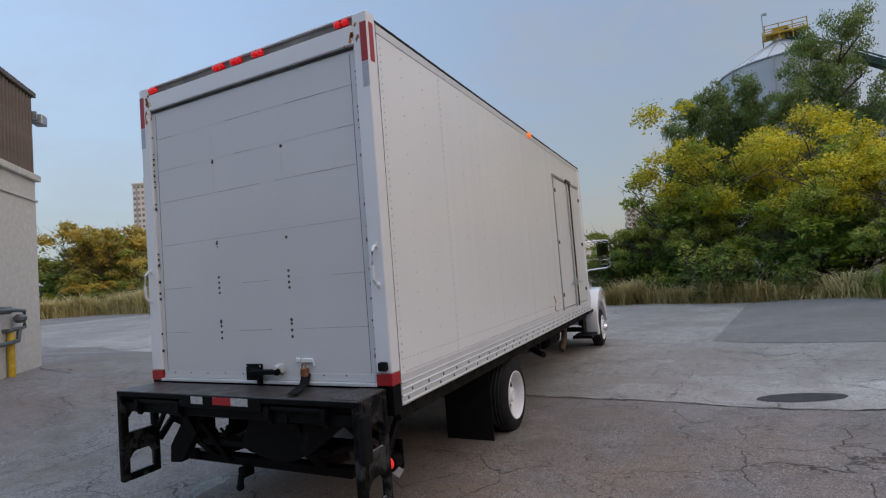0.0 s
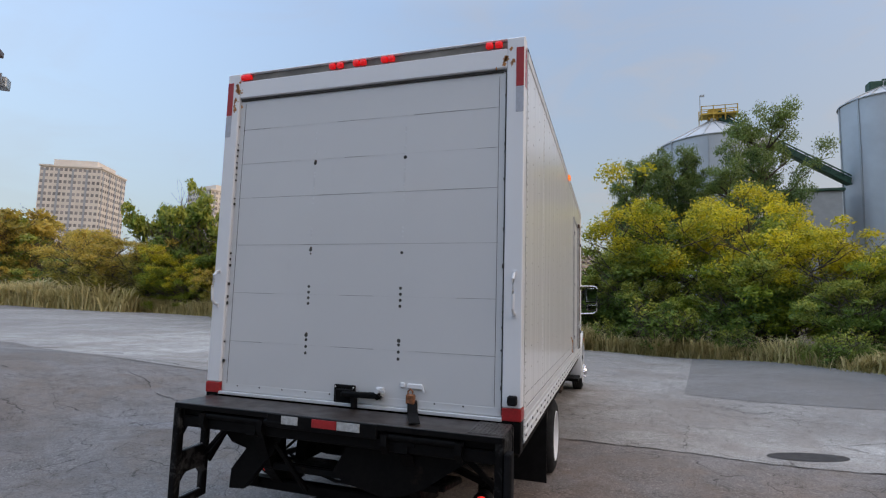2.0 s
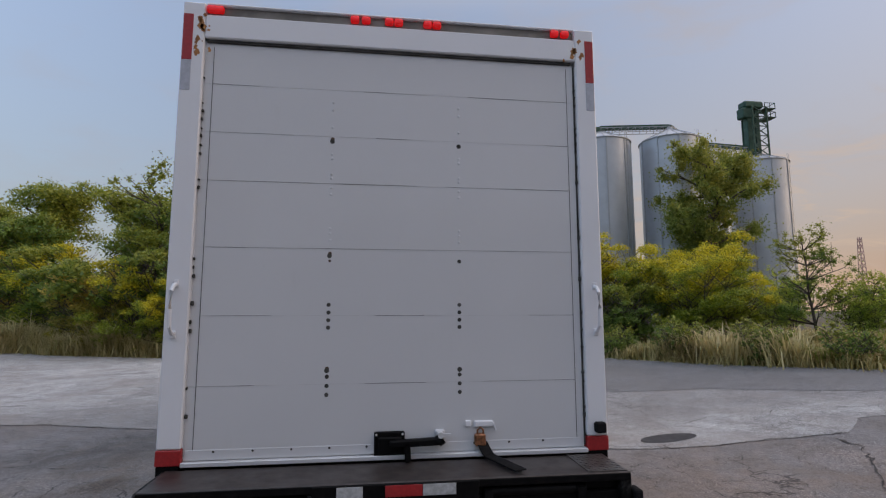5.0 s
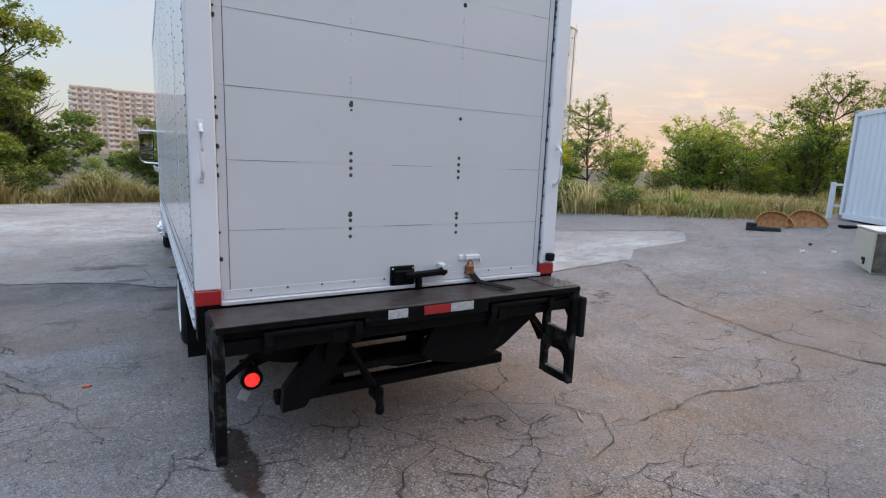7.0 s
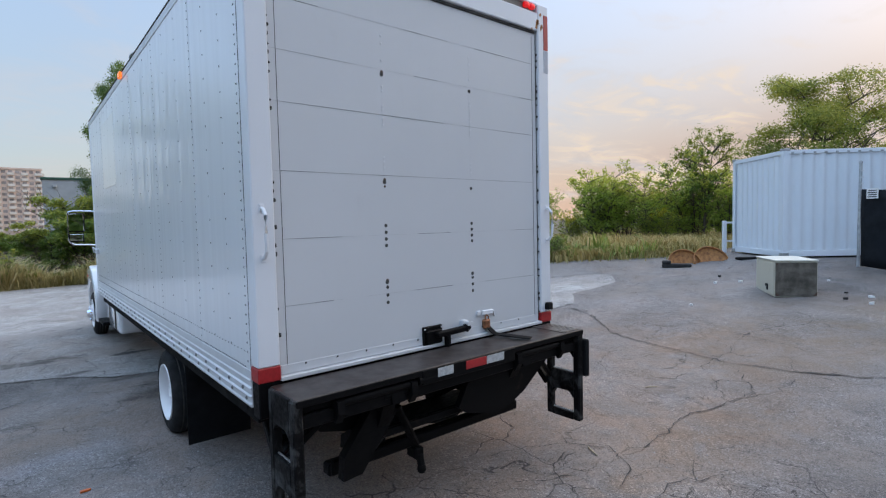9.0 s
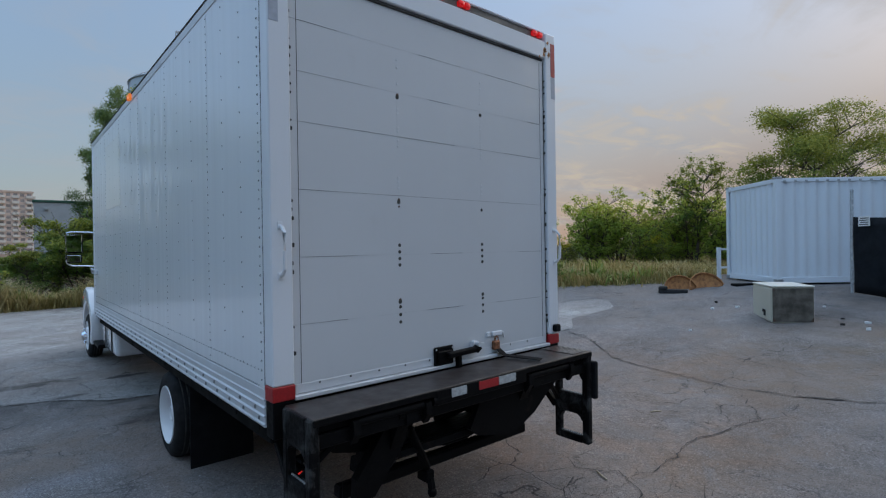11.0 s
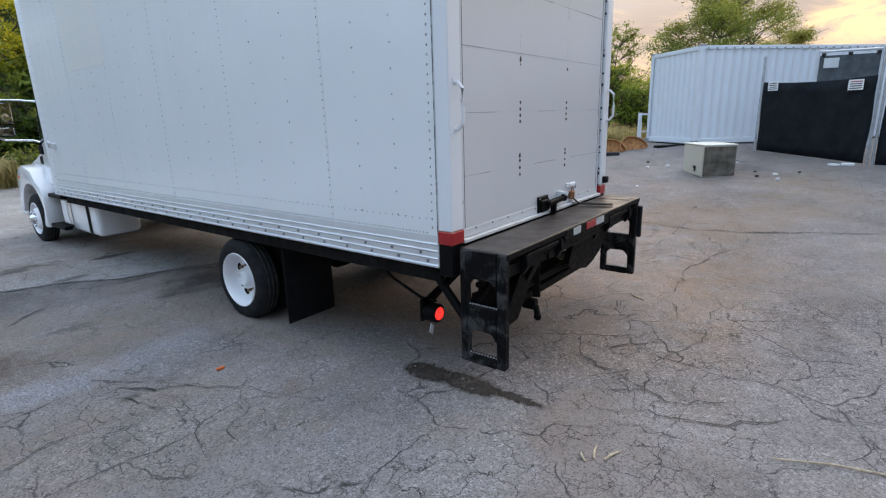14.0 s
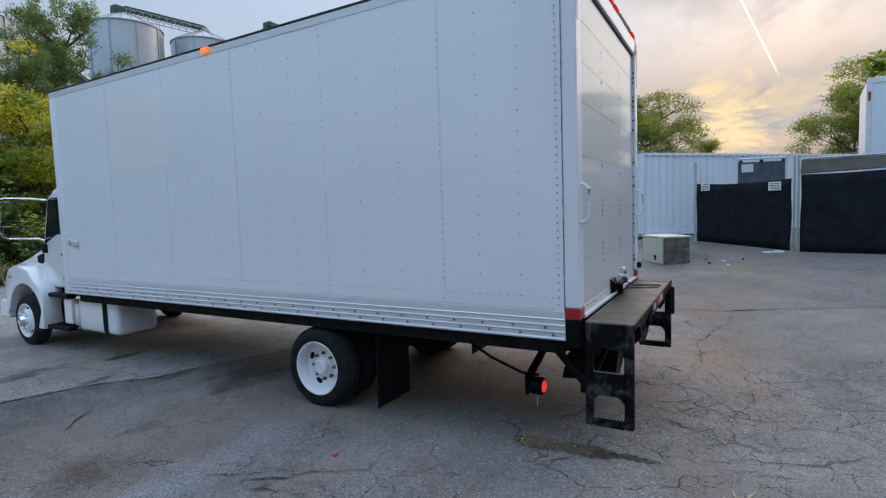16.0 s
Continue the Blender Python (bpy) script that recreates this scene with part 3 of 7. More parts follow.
def part(name, shape, material, parent=None, label="", smooth=False):
    bm = shape.bm if isinstance(shape, Shape) else shape
    me = bpy.data.meshes.new(name)
    bmesh.ops.recalc_face_normals(bm, faces=bm.faces)
    bm.to_mesh(me)
    bm.free()
    me.materials.append(material)
    if smooth:
        me.shade_smooth()
        me.set_sharp_from_angle(angle=radians(35))
    ob = new(name, me)
    if parent:
        ob.parent = parent
    if label:
        tagged(ob, label)
    return ob


def share(ob, m):
    """Another object on the same mesh, under the same parent."""
    o = ob.copy()
    scene.collection.objects.link(o)
    o.matrix_basis = m
    return o


def thing(name, at, label, category, group="", kind="", turn=0.0):
    e = new(name)
    e.matrix_world = pose(*at, 0, 0, turn)
    return tagged(e, label, category, group, kind)


def raw_mesh(name, co, faces, material, parent=None):
    me = bpy.data.meshes.new(name)
    co, faces = np.asarray(co, np.float32), np.asarray(faces, np.int32)
    n, k = faces.shape
    me.vertices.add(len(co))
    me.vertices.foreach_set("co", co.ravel())
    me.loops.add(n * k)
    me.loops.foreach_set("vertex_index", faces.ravel())
    me.polygons.add(n)
    me.polygons.foreach_set("loop_start", np.arange(0, n * k, k, dtype=np.int32))
    me.update(calc_edges=True)
    me.materials.append(material)
    ob = new(name, me)
    if parent:
        ob.parent = parent
    return ob


# ---- ground ----
SLOPE, SLOPE_X, SLOPE_END = 0.095, 0.8, 9.6


def ease(v):
    v = min(1.0, max(0.0, v))
    return v * v * (3 - 2 * v)


def height(x, y=100.0):
    """The lot is level under the truck, climbs towards the containers and a little towards the warehouse."""
    rise = 0.45 * ease((-8.6 - x) / 3.6) * ease((12.5 - y) / 5.0)
    x = min(x, SLOPE_END)
    return rise + SLOPE * 0.5 * math.log1p(math.exp((x - SLOPE_X) / 0.5))


EDGE = [(-160, 90), (-90, 45.0), (-78, 49.5), (-36, 39.2), (-17.5, 25.2), (-10, 22.3), (-4, 23.0), (-2, 22.8), (1.3, 20.9), (3.4, 19.3), (4.3, 17.2), (5.1, 14.8), (6.45, 11.9), (7.9, 9.8), (8.98, 7.64), (10.2, 7.4), (40, 9.0)]


def edge_y(x):
    for (x0, y0), (x1, y1) in zip(EDGE, EDGE[1:]):
        if x <= x1:
            return y0 + (y1 - y0) * (x - x0) / (x1 - x0)
    return EDGE[-1][1]


def stations(lo, hi, fine_lo, fine_hi, fine, coarse):
    out, v = [], lo
    while v < hi:
        out.append(v)
        v += fine if fine_lo <= v < fine_hi else coarse
    return out + [hi]


XS = stations(-160, 40, -12, 13, 0.25, 3.0)


def sheet(name, inside, xs, rows, lift, material, wave=0.0):
    """A sheet that follows the ground: rows gives y from y0 to y1 for each x."""
    co, faces = [], []
    k = len(rows(xs[0]))
    for x in xs:
        for y in rows(x):
            z = height(x, y if wave else 100.0) + lift
            if wave:
                z += wave * noise.noise(Vector((x * 0.35, y * 0.35, 0.0))) + 0.35 * wave * noise.noise(Vector((x * 1.3, y * 1.3, 5.0)))
            co.append((x, y, z))
    for i in range(len(xs) - 1):
        for j in range(k - 1):
            a = i * k + j
            faces.append((a, a + k, a + k + 1, a + 1))
    ob = raw_mesh(name, co, faces, material)
    ob.data.shade_smooth()
    return ob


def lot_rows(x):
    e = edge_y(x) + 0.22 * noise.noise(Vector((x * 0.8, 0, 3))) + 0.12 * noise.noise(Vector((x * 2.7, 0, 8)))
    ys = stations(-14, 9.9, -5, 9.9, 0.25, 1.5)
    t = [10 + (e - 10) * i / 14 for i in range(1, 15)] if e > 10.5 else None
    if t is None:
        n = len(ys) + 14
        return [-40 + (-14 + 40) * 0] + [-14 + (e + 14) * (i / (n - 1)) for i in range(n)]
    return [-40] + ys + t


WAVE = 0.012
lot = sheet("pavement", None, XS, lot_rows, 0.0, ASPHALT, WAVE)
tagged(lot, "cracked and stained grey asphalt of a yard", "asphalt", kind="structure")


def wide_rows(x):
    return stations(-2500, 2500, -60, 120, 6.0, 300.0)


ground = sheet("ground", None, sorted(set(stations(-2500, -160, 0, 0, 1, 300) + XS + stations(45, 2500, 0, 0, 1, 250))), wide_rows, -0.06, SOIL)
tagged(ground, "dry soil and thin turf beyond the paved yard", "ground", kind="structure")


def surface_z(x, y):
    return height(x, y) + WAVE * noise.noise(Vector((x * 0.35, y * 0.35, 0.0))) + 0.35 * WAVE * noise.noise(Vector((x * 1.3, y * 1.3, 5.0)))


# the paler apron beyond the joint, as one layer on the asphalt
JOINT = [(-60, 14.0), (-22, 12.6), (-12.5, 8.7), (-9.0, 9.7), (-5.92, 8.85), (-5.4, 8.66), (-5.13, 8.44), (-4.87, 8.12), (-4.5, 8.08), (-4.17, 8.0), (-3.73, 7.77), (-3.33, 7.6), (-2.5, 7.15), (-0.64, 7.08), (0.6, 6.85), (2.0, 6.76), (3.03, 6.6), (3.79, 7.17), (4.6, 7.0), (5.24, 7.0), (6.1, 7.7)]


def line_y(line, x):
    for (x0, y0), (x1, y1) in zip(line, line[1:]):
        if x <= x1:
            return y0 + (y1 - y0) * (x - x0) / (x1 - x0)
    return line[-1][1]


def apron_rows(x):
    a = line_y(JOINT, x) + 0.05 * noise.noise(Vector((x * 3.0, 1, 3)))
    b = max(edge_y(x) - 0.35, a + 0.05)
    return [a + (b - a) * i / 40 for i in range(41)]


apron = sheet("pavement_apron", None, [x for x in XS if -60 <= x <= 6.1], apron_rows, 0.006, CONCRETE, WAVE)
tagged(apron, "pale worn concrete apron with crazed cracks", "pavement", kind="structure")


def flat_shape(name, outline, lift, material, step=0.25, jag=0.0):
    """A thin layer of a given outline on the ground, cut into small faces so that it follows the slope."""
    bm = bmesh.new()
    pts = []
    n = len(outline)
    for i in range(n):
        (x0, y0), (x1, y1) = outline[i], outline[(i + 1) % n]
        m = max(1, int(math.hypot(x1 - x0, y1 - y0) / step))
        for k in range(m):
            x, y = x0 + (x1 - x0) * k / m, y0 + (y1 - y0) * k / m
            pts.append((x + jag * (noise.noise(Vector((x * 4, y * 4, 1))) + 0.25 * noise.noise(Vector((x * 12, y * 12, 4)))), y + jag * (noise.noise(Vector((x * 4, y * 4, 9))) + 0.25 * noise.noise(Vector((x * 12, y * 12, 6))))))
    f = bm.faces.new([bm.verts.new((x, y, 0)) for x, y in pts])
    bmesh.ops.triangulate(bm, faces=[f])
    lo, hi = min(p[0] for p in pts), max(p[0] for p in pts)
    v = lo + 0.5
    while v < hi:
        bmesh.ops.bisect_plane(bm, geom=bm.verts[:] + bm.edges[:] + bm.faces[:], plane_co=(v, 0, 0), plane_no=(1, 0, 0))
        v += 0.5
    lo, hi = min(p[1] for p in pts), max(p[1] for p in pts)
    v = lo + 0.6
    while v < hi:
        bmesh.ops.bisect_plane(bm, geom=bm.verts[:] + bm.edges[:] + bm.faces[:], plane_co=(0, v, 0), plane_no=(0, 1, 0))
        v += 0.6
    for w in bm.verts:
        w.co.z = surface_z(w.co.x, w.co.y) + lift
    me = bpy.data.meshes.new(name)
    bmesh.ops.recalc_face_normals(bm, faces=bm.faces)
    bm.to_mesh(me)
    bm.free()
    me.materials.append(material)
    return new(name, me)


patch = flat_shape("pavement_patch", [(-0.08, 12.05), (1.2, 20.3), (3.3, 18.9), (4.9, 14.5), (7.0, 10.4), (6.1, 7.9), (3.4, 10.4), (2.4, 10.8)], 0.012, PATCH, 0.4, 0.03)
tagged(patch, "darker square-cut asphalt patch in the pale apron", "asphalt patch", kind="structure")

def crack_line(points, width, seed):
    """A jagged open crack as a thin dark ribbon in the pavement."""
    rng = random.Random(seed)
    path = []
    for (x0, y0), (x1, y1) in zip(points, points[1:]):
        m = max(2, int(math.hypot(x1 - x0, y1 - y0) / 0.09))
        for k in range(m):
            path.append((x0 + (x1 - x0) * k / m + rng.uniform(-0.034, 0.034), y0 + (y1 - y0) * k / m + rng.uniform(-0.034, 0.034)))
    path.append(points[-1])
    co, faces = [], []
    for i, (x, y) in enumerate(path):
        (ax, ay), (bx, by) = path[max(0, i - 1)], path[min(len(path) - 1, i + 1)]
        d = math.hypot(bx - ax, by - ay) or 1
        w = width * rng.uniform(0.2, 1.0) * (2.6 if noise.noise(Vector((x * 2.3, y * 2.3, seed))) > 0.42 else 1.0) * min(1, (i + 0.3) / 4, (len(path) - i) / 4)
        if seed > 1 and noise.noise(Vector((x * 1.1, y * 1.1, seed + 40.0))) < -0.22:
            w = 0.0004
        nx, ny = -(by - ay) / d * w, (bx - ax) / d * w
        for s in (1, -1):
            co.append((x + s * nx, y + s * ny, surface_z(x, y) + 0.0105))
    for i in range(len(path) - 1):
        faces.append((2 * i, 2 * i + 1, 2 * i + 3, 2 * i + 2))
    return co, faces


def cracks(name, lines, label):
    co, faces = [], []
    for i, (pts, w) in enumerate(lines):
        c, f = crack_line(pts, w * 0.5, i)
        faces += [tuple(v + len(co) for v in q) for q in f]
        co += c
    return tagged(raw_mesh(name, co, faces, CRACK), label, "crack", kind="stuff")


rng = random.Random(4)
LINES = [
    ([(x, y) for x, y in JOINT if -12.6 < x < 3.6], 0.022),
    ([(2.66, 6.6), (2.62, 6.05), (2.2, 5.5), (1.62, 4.85), (1.5, 4.5), (1.36, 3.8), (1.2, 2.9), (1.3, 2.3), (1.67, 1.3), (2.3, -0.4)], 0.026),
    ([(-3.2, 2.9), (-2.6, 2.5), (-2.2, 2.62), (-1.7, 2.4), (-0.8, 2.5), (0.3, 2.3), (1.02, 2.7)], 0.016),
    ([(-6.19, 7.43), (-5.98, 7.57), (-5.71, 7.8)], 0.026), ([(-6.38, 5.36), (-6.16, 5.24), (-5.94, 5.01), (-5.72, 4.7), (-5.46, 4.29)], 0.007),
    ([(-3.6, 2.9), (-3.72, 2.74), (-3.98, 2.55), (-3.93, 2.38), (-4.05, 2.22), (-3.95, 2.08), (-3.97, 1.88), (-3.91, 1.71), (-3.6, 1.3)], 0.014),
    ([(-3.52, 2.62), (-3.28, 2.38), (-2.98, 2.03)], 0.012), ([(-2.01, 3.2), (-2.13, 2.91), (-1.94, 2.61), (-2.13, 2.35), (-2.5, 2.2)], 0.018),
    ([(-3.95, 2.08), (-4.19, 2.05), (-4.21, 1.9), (-4.05, 1.54), (-3.84, 1.27)], 0.016), ([(-6.29, 5.08), (-6.19, 5.12)], 0.02),
    ([(-3.1, 3.3), (-2.5, 3.1), (-2.0, 2.8)], 0.012),
    ([(-4.2, 2.0), (-3.4, 2.15), (-2.9, 1.9), (-2.2, 2.0), (-1.6, 1.7)], 0.012),
    ([(-4.3, 1.5), (-3.9, 2.0), (-3.7, 2.6), (-3.2, 2.9)], 0.01),
    ([(-3.4, 2.15), (-3.3, 1.5), (-3.6, 0.9), (-3.4, 0.3)], 0.01),
    ([(-2.9, 1.9), (-2.5, 1.3), (-2.6, 0.7)], 0.01),
    ([(-7.6, 5.3), (-7.0, 5.6), (-6.2, 5.2), (-5.6, 5.4), (-5.0, 5.15), (-4.6, 5.3)], 0.008),
    ([(-6.2, 7.4), (-5.73, 7.85)], 0.03), ([(-6.1, 6.91), (-5.9, 6.78), (-5.6, 6.73)], 0.022), ([(-6.31, 5.2), (-6.0, 5.03), (-5.71, 4.71), (-5.46, 4.3), (-5.34, 3.78)], 0.008),
    ([(-7.2, 4.6), (-6.5, 4.8), (-6.0, 4.4), (-5.3, 4.5)], 0.01),
    ([(-6.2, 5.2), (-5.9, 4.4), (-6.1, 3.8)], 0.009),
    ([(-0.6, 12.5), (-0.9, 10.5), (-0.4, 9.0), (-0.7, 7.1)], 0.012),
    ([(1.0, 9.6), (1.4, 8.9), (1.3, 8.0), (1.7, 7.4)], 0.012),
    ([(1.3, 8.0), (2.1, 8.3), (2.7, 7.8), (3.2, 8.2), (3.9, 7.6)], 0.014),
    ([(2.1, 8.3), (2.2, 9.2), (2.9, 9.6)], 0.01), ([(2.7, 7.8), (2.4, 7.2), (2.9, 6.6)], 0.012),
    ([(0.4, 9.9), (1.0, 9.6), (2.2, 9.2)], 0.01),
    ([(-13.5, 6.3), (-12.9, 6.18), (-12.4, 6.3), (-11.9, 6.15)], 0.05),
    ([(-12.0, 8.2), (-11.0, 7.6), (-10.2, 7.5), (-9.4, 7.0), (-8.7, 6.9)], 0.03),
    ([(-13, 7.2), (-10.5, 7.4), (-9.0, 6.9), (-7.6, 7.3)], 0.016),
]
for _ in range(18):
    x, y, a = rng.uniform(-8, 1), rng.uniform(-1.0, 6.0), rng.uniform(0, 6.28)
    pts = [(x, y)]
    for _ in range(rng.randint(2, 5)):
        a += rng.uniform(-0.9, 0.9)
        x, y = x + 0.32 * math.cos(a), y + 0.32 * math.sin(a)
        pts.append((x, y))
    LINES.append((pts, rng.uniform(0.003, 0.007)))
cracks("cracks", LINES, "jagged open cracks across the asphalt")

# a flat dark oval laid on the pale pavement
tar = flat_shape("dark_oval_patch", [(0.74 + 0.46 * math.cos(k * 0.314) - 0.03 * math.sin(k * 0.314), 7.35 + 0.07 * math.cos(k * 0.314) + 0.2 * math.sin(k * 0.314)) for k in range(20)], 0.011, DARK_OVAL, 0.1, 0.03)
tagged(tar, "flat dark oval in the pale pavement", "tar patch", kind="structure")

# ---- the truck ----
TX, TY = -3.46, 3.06
truck = thing("box_truck", (TX, TY, 0), "white box truck with a black liftgate and closed roll-up rear door", "truck")
W, BACK, FRONT, LOW, RAIL, TOP = 1.295, 0.11, 7.37, 0.91, 1.115, 3.72

# side walls: lapped sheets between vertical seams
SEAMS = [0.11, 1.11, 2.355, 3.58, 4.77, 5.95, 7.18]
for side in (-1, 1):
    for i, (a, b) in enumerate(zip(SEAMS, SEAMS[1:])):
        if side == 1 and b > 5.2:
            continue
        o = 0.0015 * (i % 2)
        x0, x1 = sorted((side * (W - 0.03), side * (W + o)))
        part("side_panel", Shape().box(x0, x1, a + 0.0004, b - 0.0004, RAIL - 0.01, TOP - 0.07, 0.001), WHITE, truck)
# the right side is cut by the side doors
part("side_panel", Shape().box(W - 0.03, W, 4.7715, 5.12, RAIL - 0.01, TOP - 0.07, 0.001), WHITE, truck)
part("side_panel", Shape().box(W - 0.03, W + 0.001, 5.121, FRONT - 0.19, 3.30, TOP - 0.07, 0.001), WHITE, truck)
part("repair_panel", Shape().box(-W - 0.0032, -W + 0.002, 4.74, 5.91, 2.53, 3.42, 0.0006), paint("fresh_white_sheet", (0.84, 0.82, 0.80), 0.3, amount=0.02, coat=0.6, wave=0.1), truck, "newer white sheet patched into the side")
part("front_wall", Shape().box(-W + 0.04, W - 0.04, FRONT - 0.04, FRONT, LOW, TOP - 0.03, 0.01), WHITE, truck)
part("roof", Shape().box(-W + 0.01, W - 0.01, BACK, FRONT - 0.01, TOP - 0.05, TOP - 0.012, 0.01), WHITE, truck)
part("floor", Shape().box(-W + 0.02, W - 0.02, BACK, FRONT - 0.01, LOW + 0.02, LOW + 0.14), SHADE, truck)
for side in (-1, 1):
    # bottom rail: a ribbed extrusion
    out = side * W
    prof = [(W - 0.05, LOW), (W + 0.006, LOW), (W + 0.010, LOW + 0.012), (W + 0.002, LOW + 0.022), (W + 0.002, LOW + 0.055), (W + 0.012, LOW + 0.062), (W + 0.002, LOW + 0.07),
            (W + 0.002, LOW + 0.105), (W + 0.012, LOW + 0.112), (W + 0.002, LOW + 0.12), (W + 0.002, LOW + 0.150), (W + 0.010, LOW + 0.157), (W + 0.004, LOW + 0.165), (W + 0.004, RAIL + 0.01), (W - 0.05, RAIL + 0.01)]
    rail = part("bottom_rail", Shape().prism([(side * x, z) for x, z in prof], BACK, FRONT - 0.01, "y"), ALU, truck, "ribbed aluminium bottom rail")
    bolt = None
    for row, (z, step) in enumerate(((LOW + 0.038, 0.26), (LOW + 0.09, 0.26))):
        y = 0.2 + 0.06 * row
        while y < FRONT - 0.1:
            if bolt is None:
                bolt = part("bolt", Shape().lathe((0, 0, 0), (side, 0, 0), [(0, 0.0135), (0.006, 0.012), (0.010, 0.006)], 8), BOLT, rail)
                bolt.matrix_basis = pose(out, y, z)
            else:
                share(bolt, pose(out, y, z))
            y += step
    part("top_rail", Shape().prism([(side * x, z) for x, z in ((W - 0.04, TOP - 0.08), (W + 0.006, TOP - 0.08), (W + 0.008, TOP - 0.02), (W - 0.012, TOP), (W - 0.06, TOP), (W - 0.06, TOP - 0.02), (W - 0.04, TOP - 0.03))], BACK, FRONT - 0.02, "y"), ALU, truck)
    part("roof_edge_trim", Shape().box(*sorted((side * (W - 0.055), side * (W + 0.003))), BACK, FRONT - 0.02, TOP + 0.001, TOP + 0.018, 0.006), SEAM, truck, "dark weathered roof edge")
    part("front_corner_post", Shape().box(*sorted((side * (W - 0.07), side * (W + 0.006))), FRONT - 0.188, FRONT + 0.01, LOW, TOP - 0.004, 0.045, seg=4), FRAME, truck, "rounded pale corner post", True)
    lampbase = part("marker_light", Shape().box(*sorted((side * (W + 0.002), side * (W + 0.035))), 3.88, 4.0, TOP - 0.07, TOP - 0.005, 0.008), AMBER, truck, "lit amber side marker lamp")
    # rivets: dense along the seams, sparse between
    co, fa = [], []

    def rivet(y, z, r=0.0075):
        n = len(co)
        x = side * (W + 0.0015)
        for k in range(6):
            co.append((x, y + r * math.cos(k * math.pi / 3), z + r * math.sin(k * math.pi / 3)))
        for k in range(3):
            co.append((x + side * 0.004, y + r * 0.5 * math.cos(k * 2.0944), z + r * 0.5 * math.sin(k * 2.0944)))
        for k in range(6):
            fa.append((n + k, n + (k + 1) % 6, n + 6 + ((k + 1) % 6) // 2))
        fa.append((n + 6, n + 7, n + 8))

    for i, y in enumerate(SEAMS):
        if side == 1 and y > 5.1:
            continue
        z = RAIL + 0.06
        while z < TOP - 0.1:
            rivet(y + 0.014 + (0.03 if i == 0 else 0), z, 0.0075 if i == 0 else 0.0062)
            z += 0.055 if i < 6 else 0.11
    for a, b in zip(SEAMS, SEAMS[1:]):
        if side == 1 and b > 5.2:
            continue
        for f in (0.34, 0.68):
            z = RAIL + 0.12
            while z < TOP - 0.12:
                rivet(a + (b - a) * f, z, 0.0066)
                z += 0.155
    y = 0.2
    while y < (5.1 if side == 1 else 7.14):
        rivet(y, RAIL + 0.115, 0.005)
        rivet(y, RAIL + 0.022, 0.0055)
        rivet(y + 0.03, RAIL + 0.022, 0.0055)
        rivet(y, TOP - 0.045, 0.006)
        y += 0.06
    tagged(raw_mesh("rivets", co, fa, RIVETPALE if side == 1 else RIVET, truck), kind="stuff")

# side doors on the kerb side
for k, (a, b) in enumerate(((5.14, 6.09), (6.105, 7.055))):
    door = part("side_door", Shape().box(W - 0.03, W + 0.004, a, b, 1.14, 3.26, 0.004), WHITE, truck, "closed white side door with lock rod")
    for z in (1.35, 2.2, 3.05):
        y = a + 0.03 if k == 0 else b - 0.03
        part("hinge", Shape().box(W + 0.002, W + 0.02, y - 0.05, y + 0.05, z - 0.03, z + 0.03, 0.006), RIVET, door)
    y = 6.0 if k == 0 else 6.2
    part("lock_rod", Shape().cyl((W + 0.03, y, 1.1), (W + 0.03, y, 3.3), 0.014, 10), DARKRUST if k else GALV, door)
    part("door_handle", Shape().bar((W + 0.045, y, 1.52), (W + 0.045, y - 0.28 if k == 0 else y + 0.28, 1.5), 0.03, 0.02, 0.005).box(W + 0.015, W + 0.05, y - 0.03, y + 0.03, 1.46, 1.58, 0.006), GALV, door)
frame_s = Shape().box(W + 0.001, W + 0.016, 5.10, 7.07, 3.265, 3.31, 0.004).box(W + 0.001, W + 0.016, 5.10, 5.136, 1.1, 3.264, 0.004).box(W + 0.001, W + 0.016, 6.09, 6.106, 1.14, 3.26, 0.002)
part("side_door_frame", frame_s, GALV, truck, "weathered steel door frame")
part("rod_cap", Shape().box(W + 0.012, W + 0.05, 5.95, 6.26, 3.255, 3.32, 0.01), DARKRUST, truck, "rusty lock-rod keeper")
part("door_hook", Shape().tube([(W + 0.01, 4.55, 1.38), (W + 0.03, 4.56, 1.3), (W + 0.02, 4.53, 1.18), (W + 0.03, 4.6, 1.15)], 0.008, 6), RUST, truck)
part("wall_hook", Shape().box(-W - 0.05, -W + 0.001, 6.88, 7.0, 1.58, 1.66, 0.012).tube([(-W - 0.045, 6.9, 1.65), (-W - 0.08, 6.94, 1.68), (-W - 0.06, 7.0, 1.60)], 0.012, 6), ALU, truck)

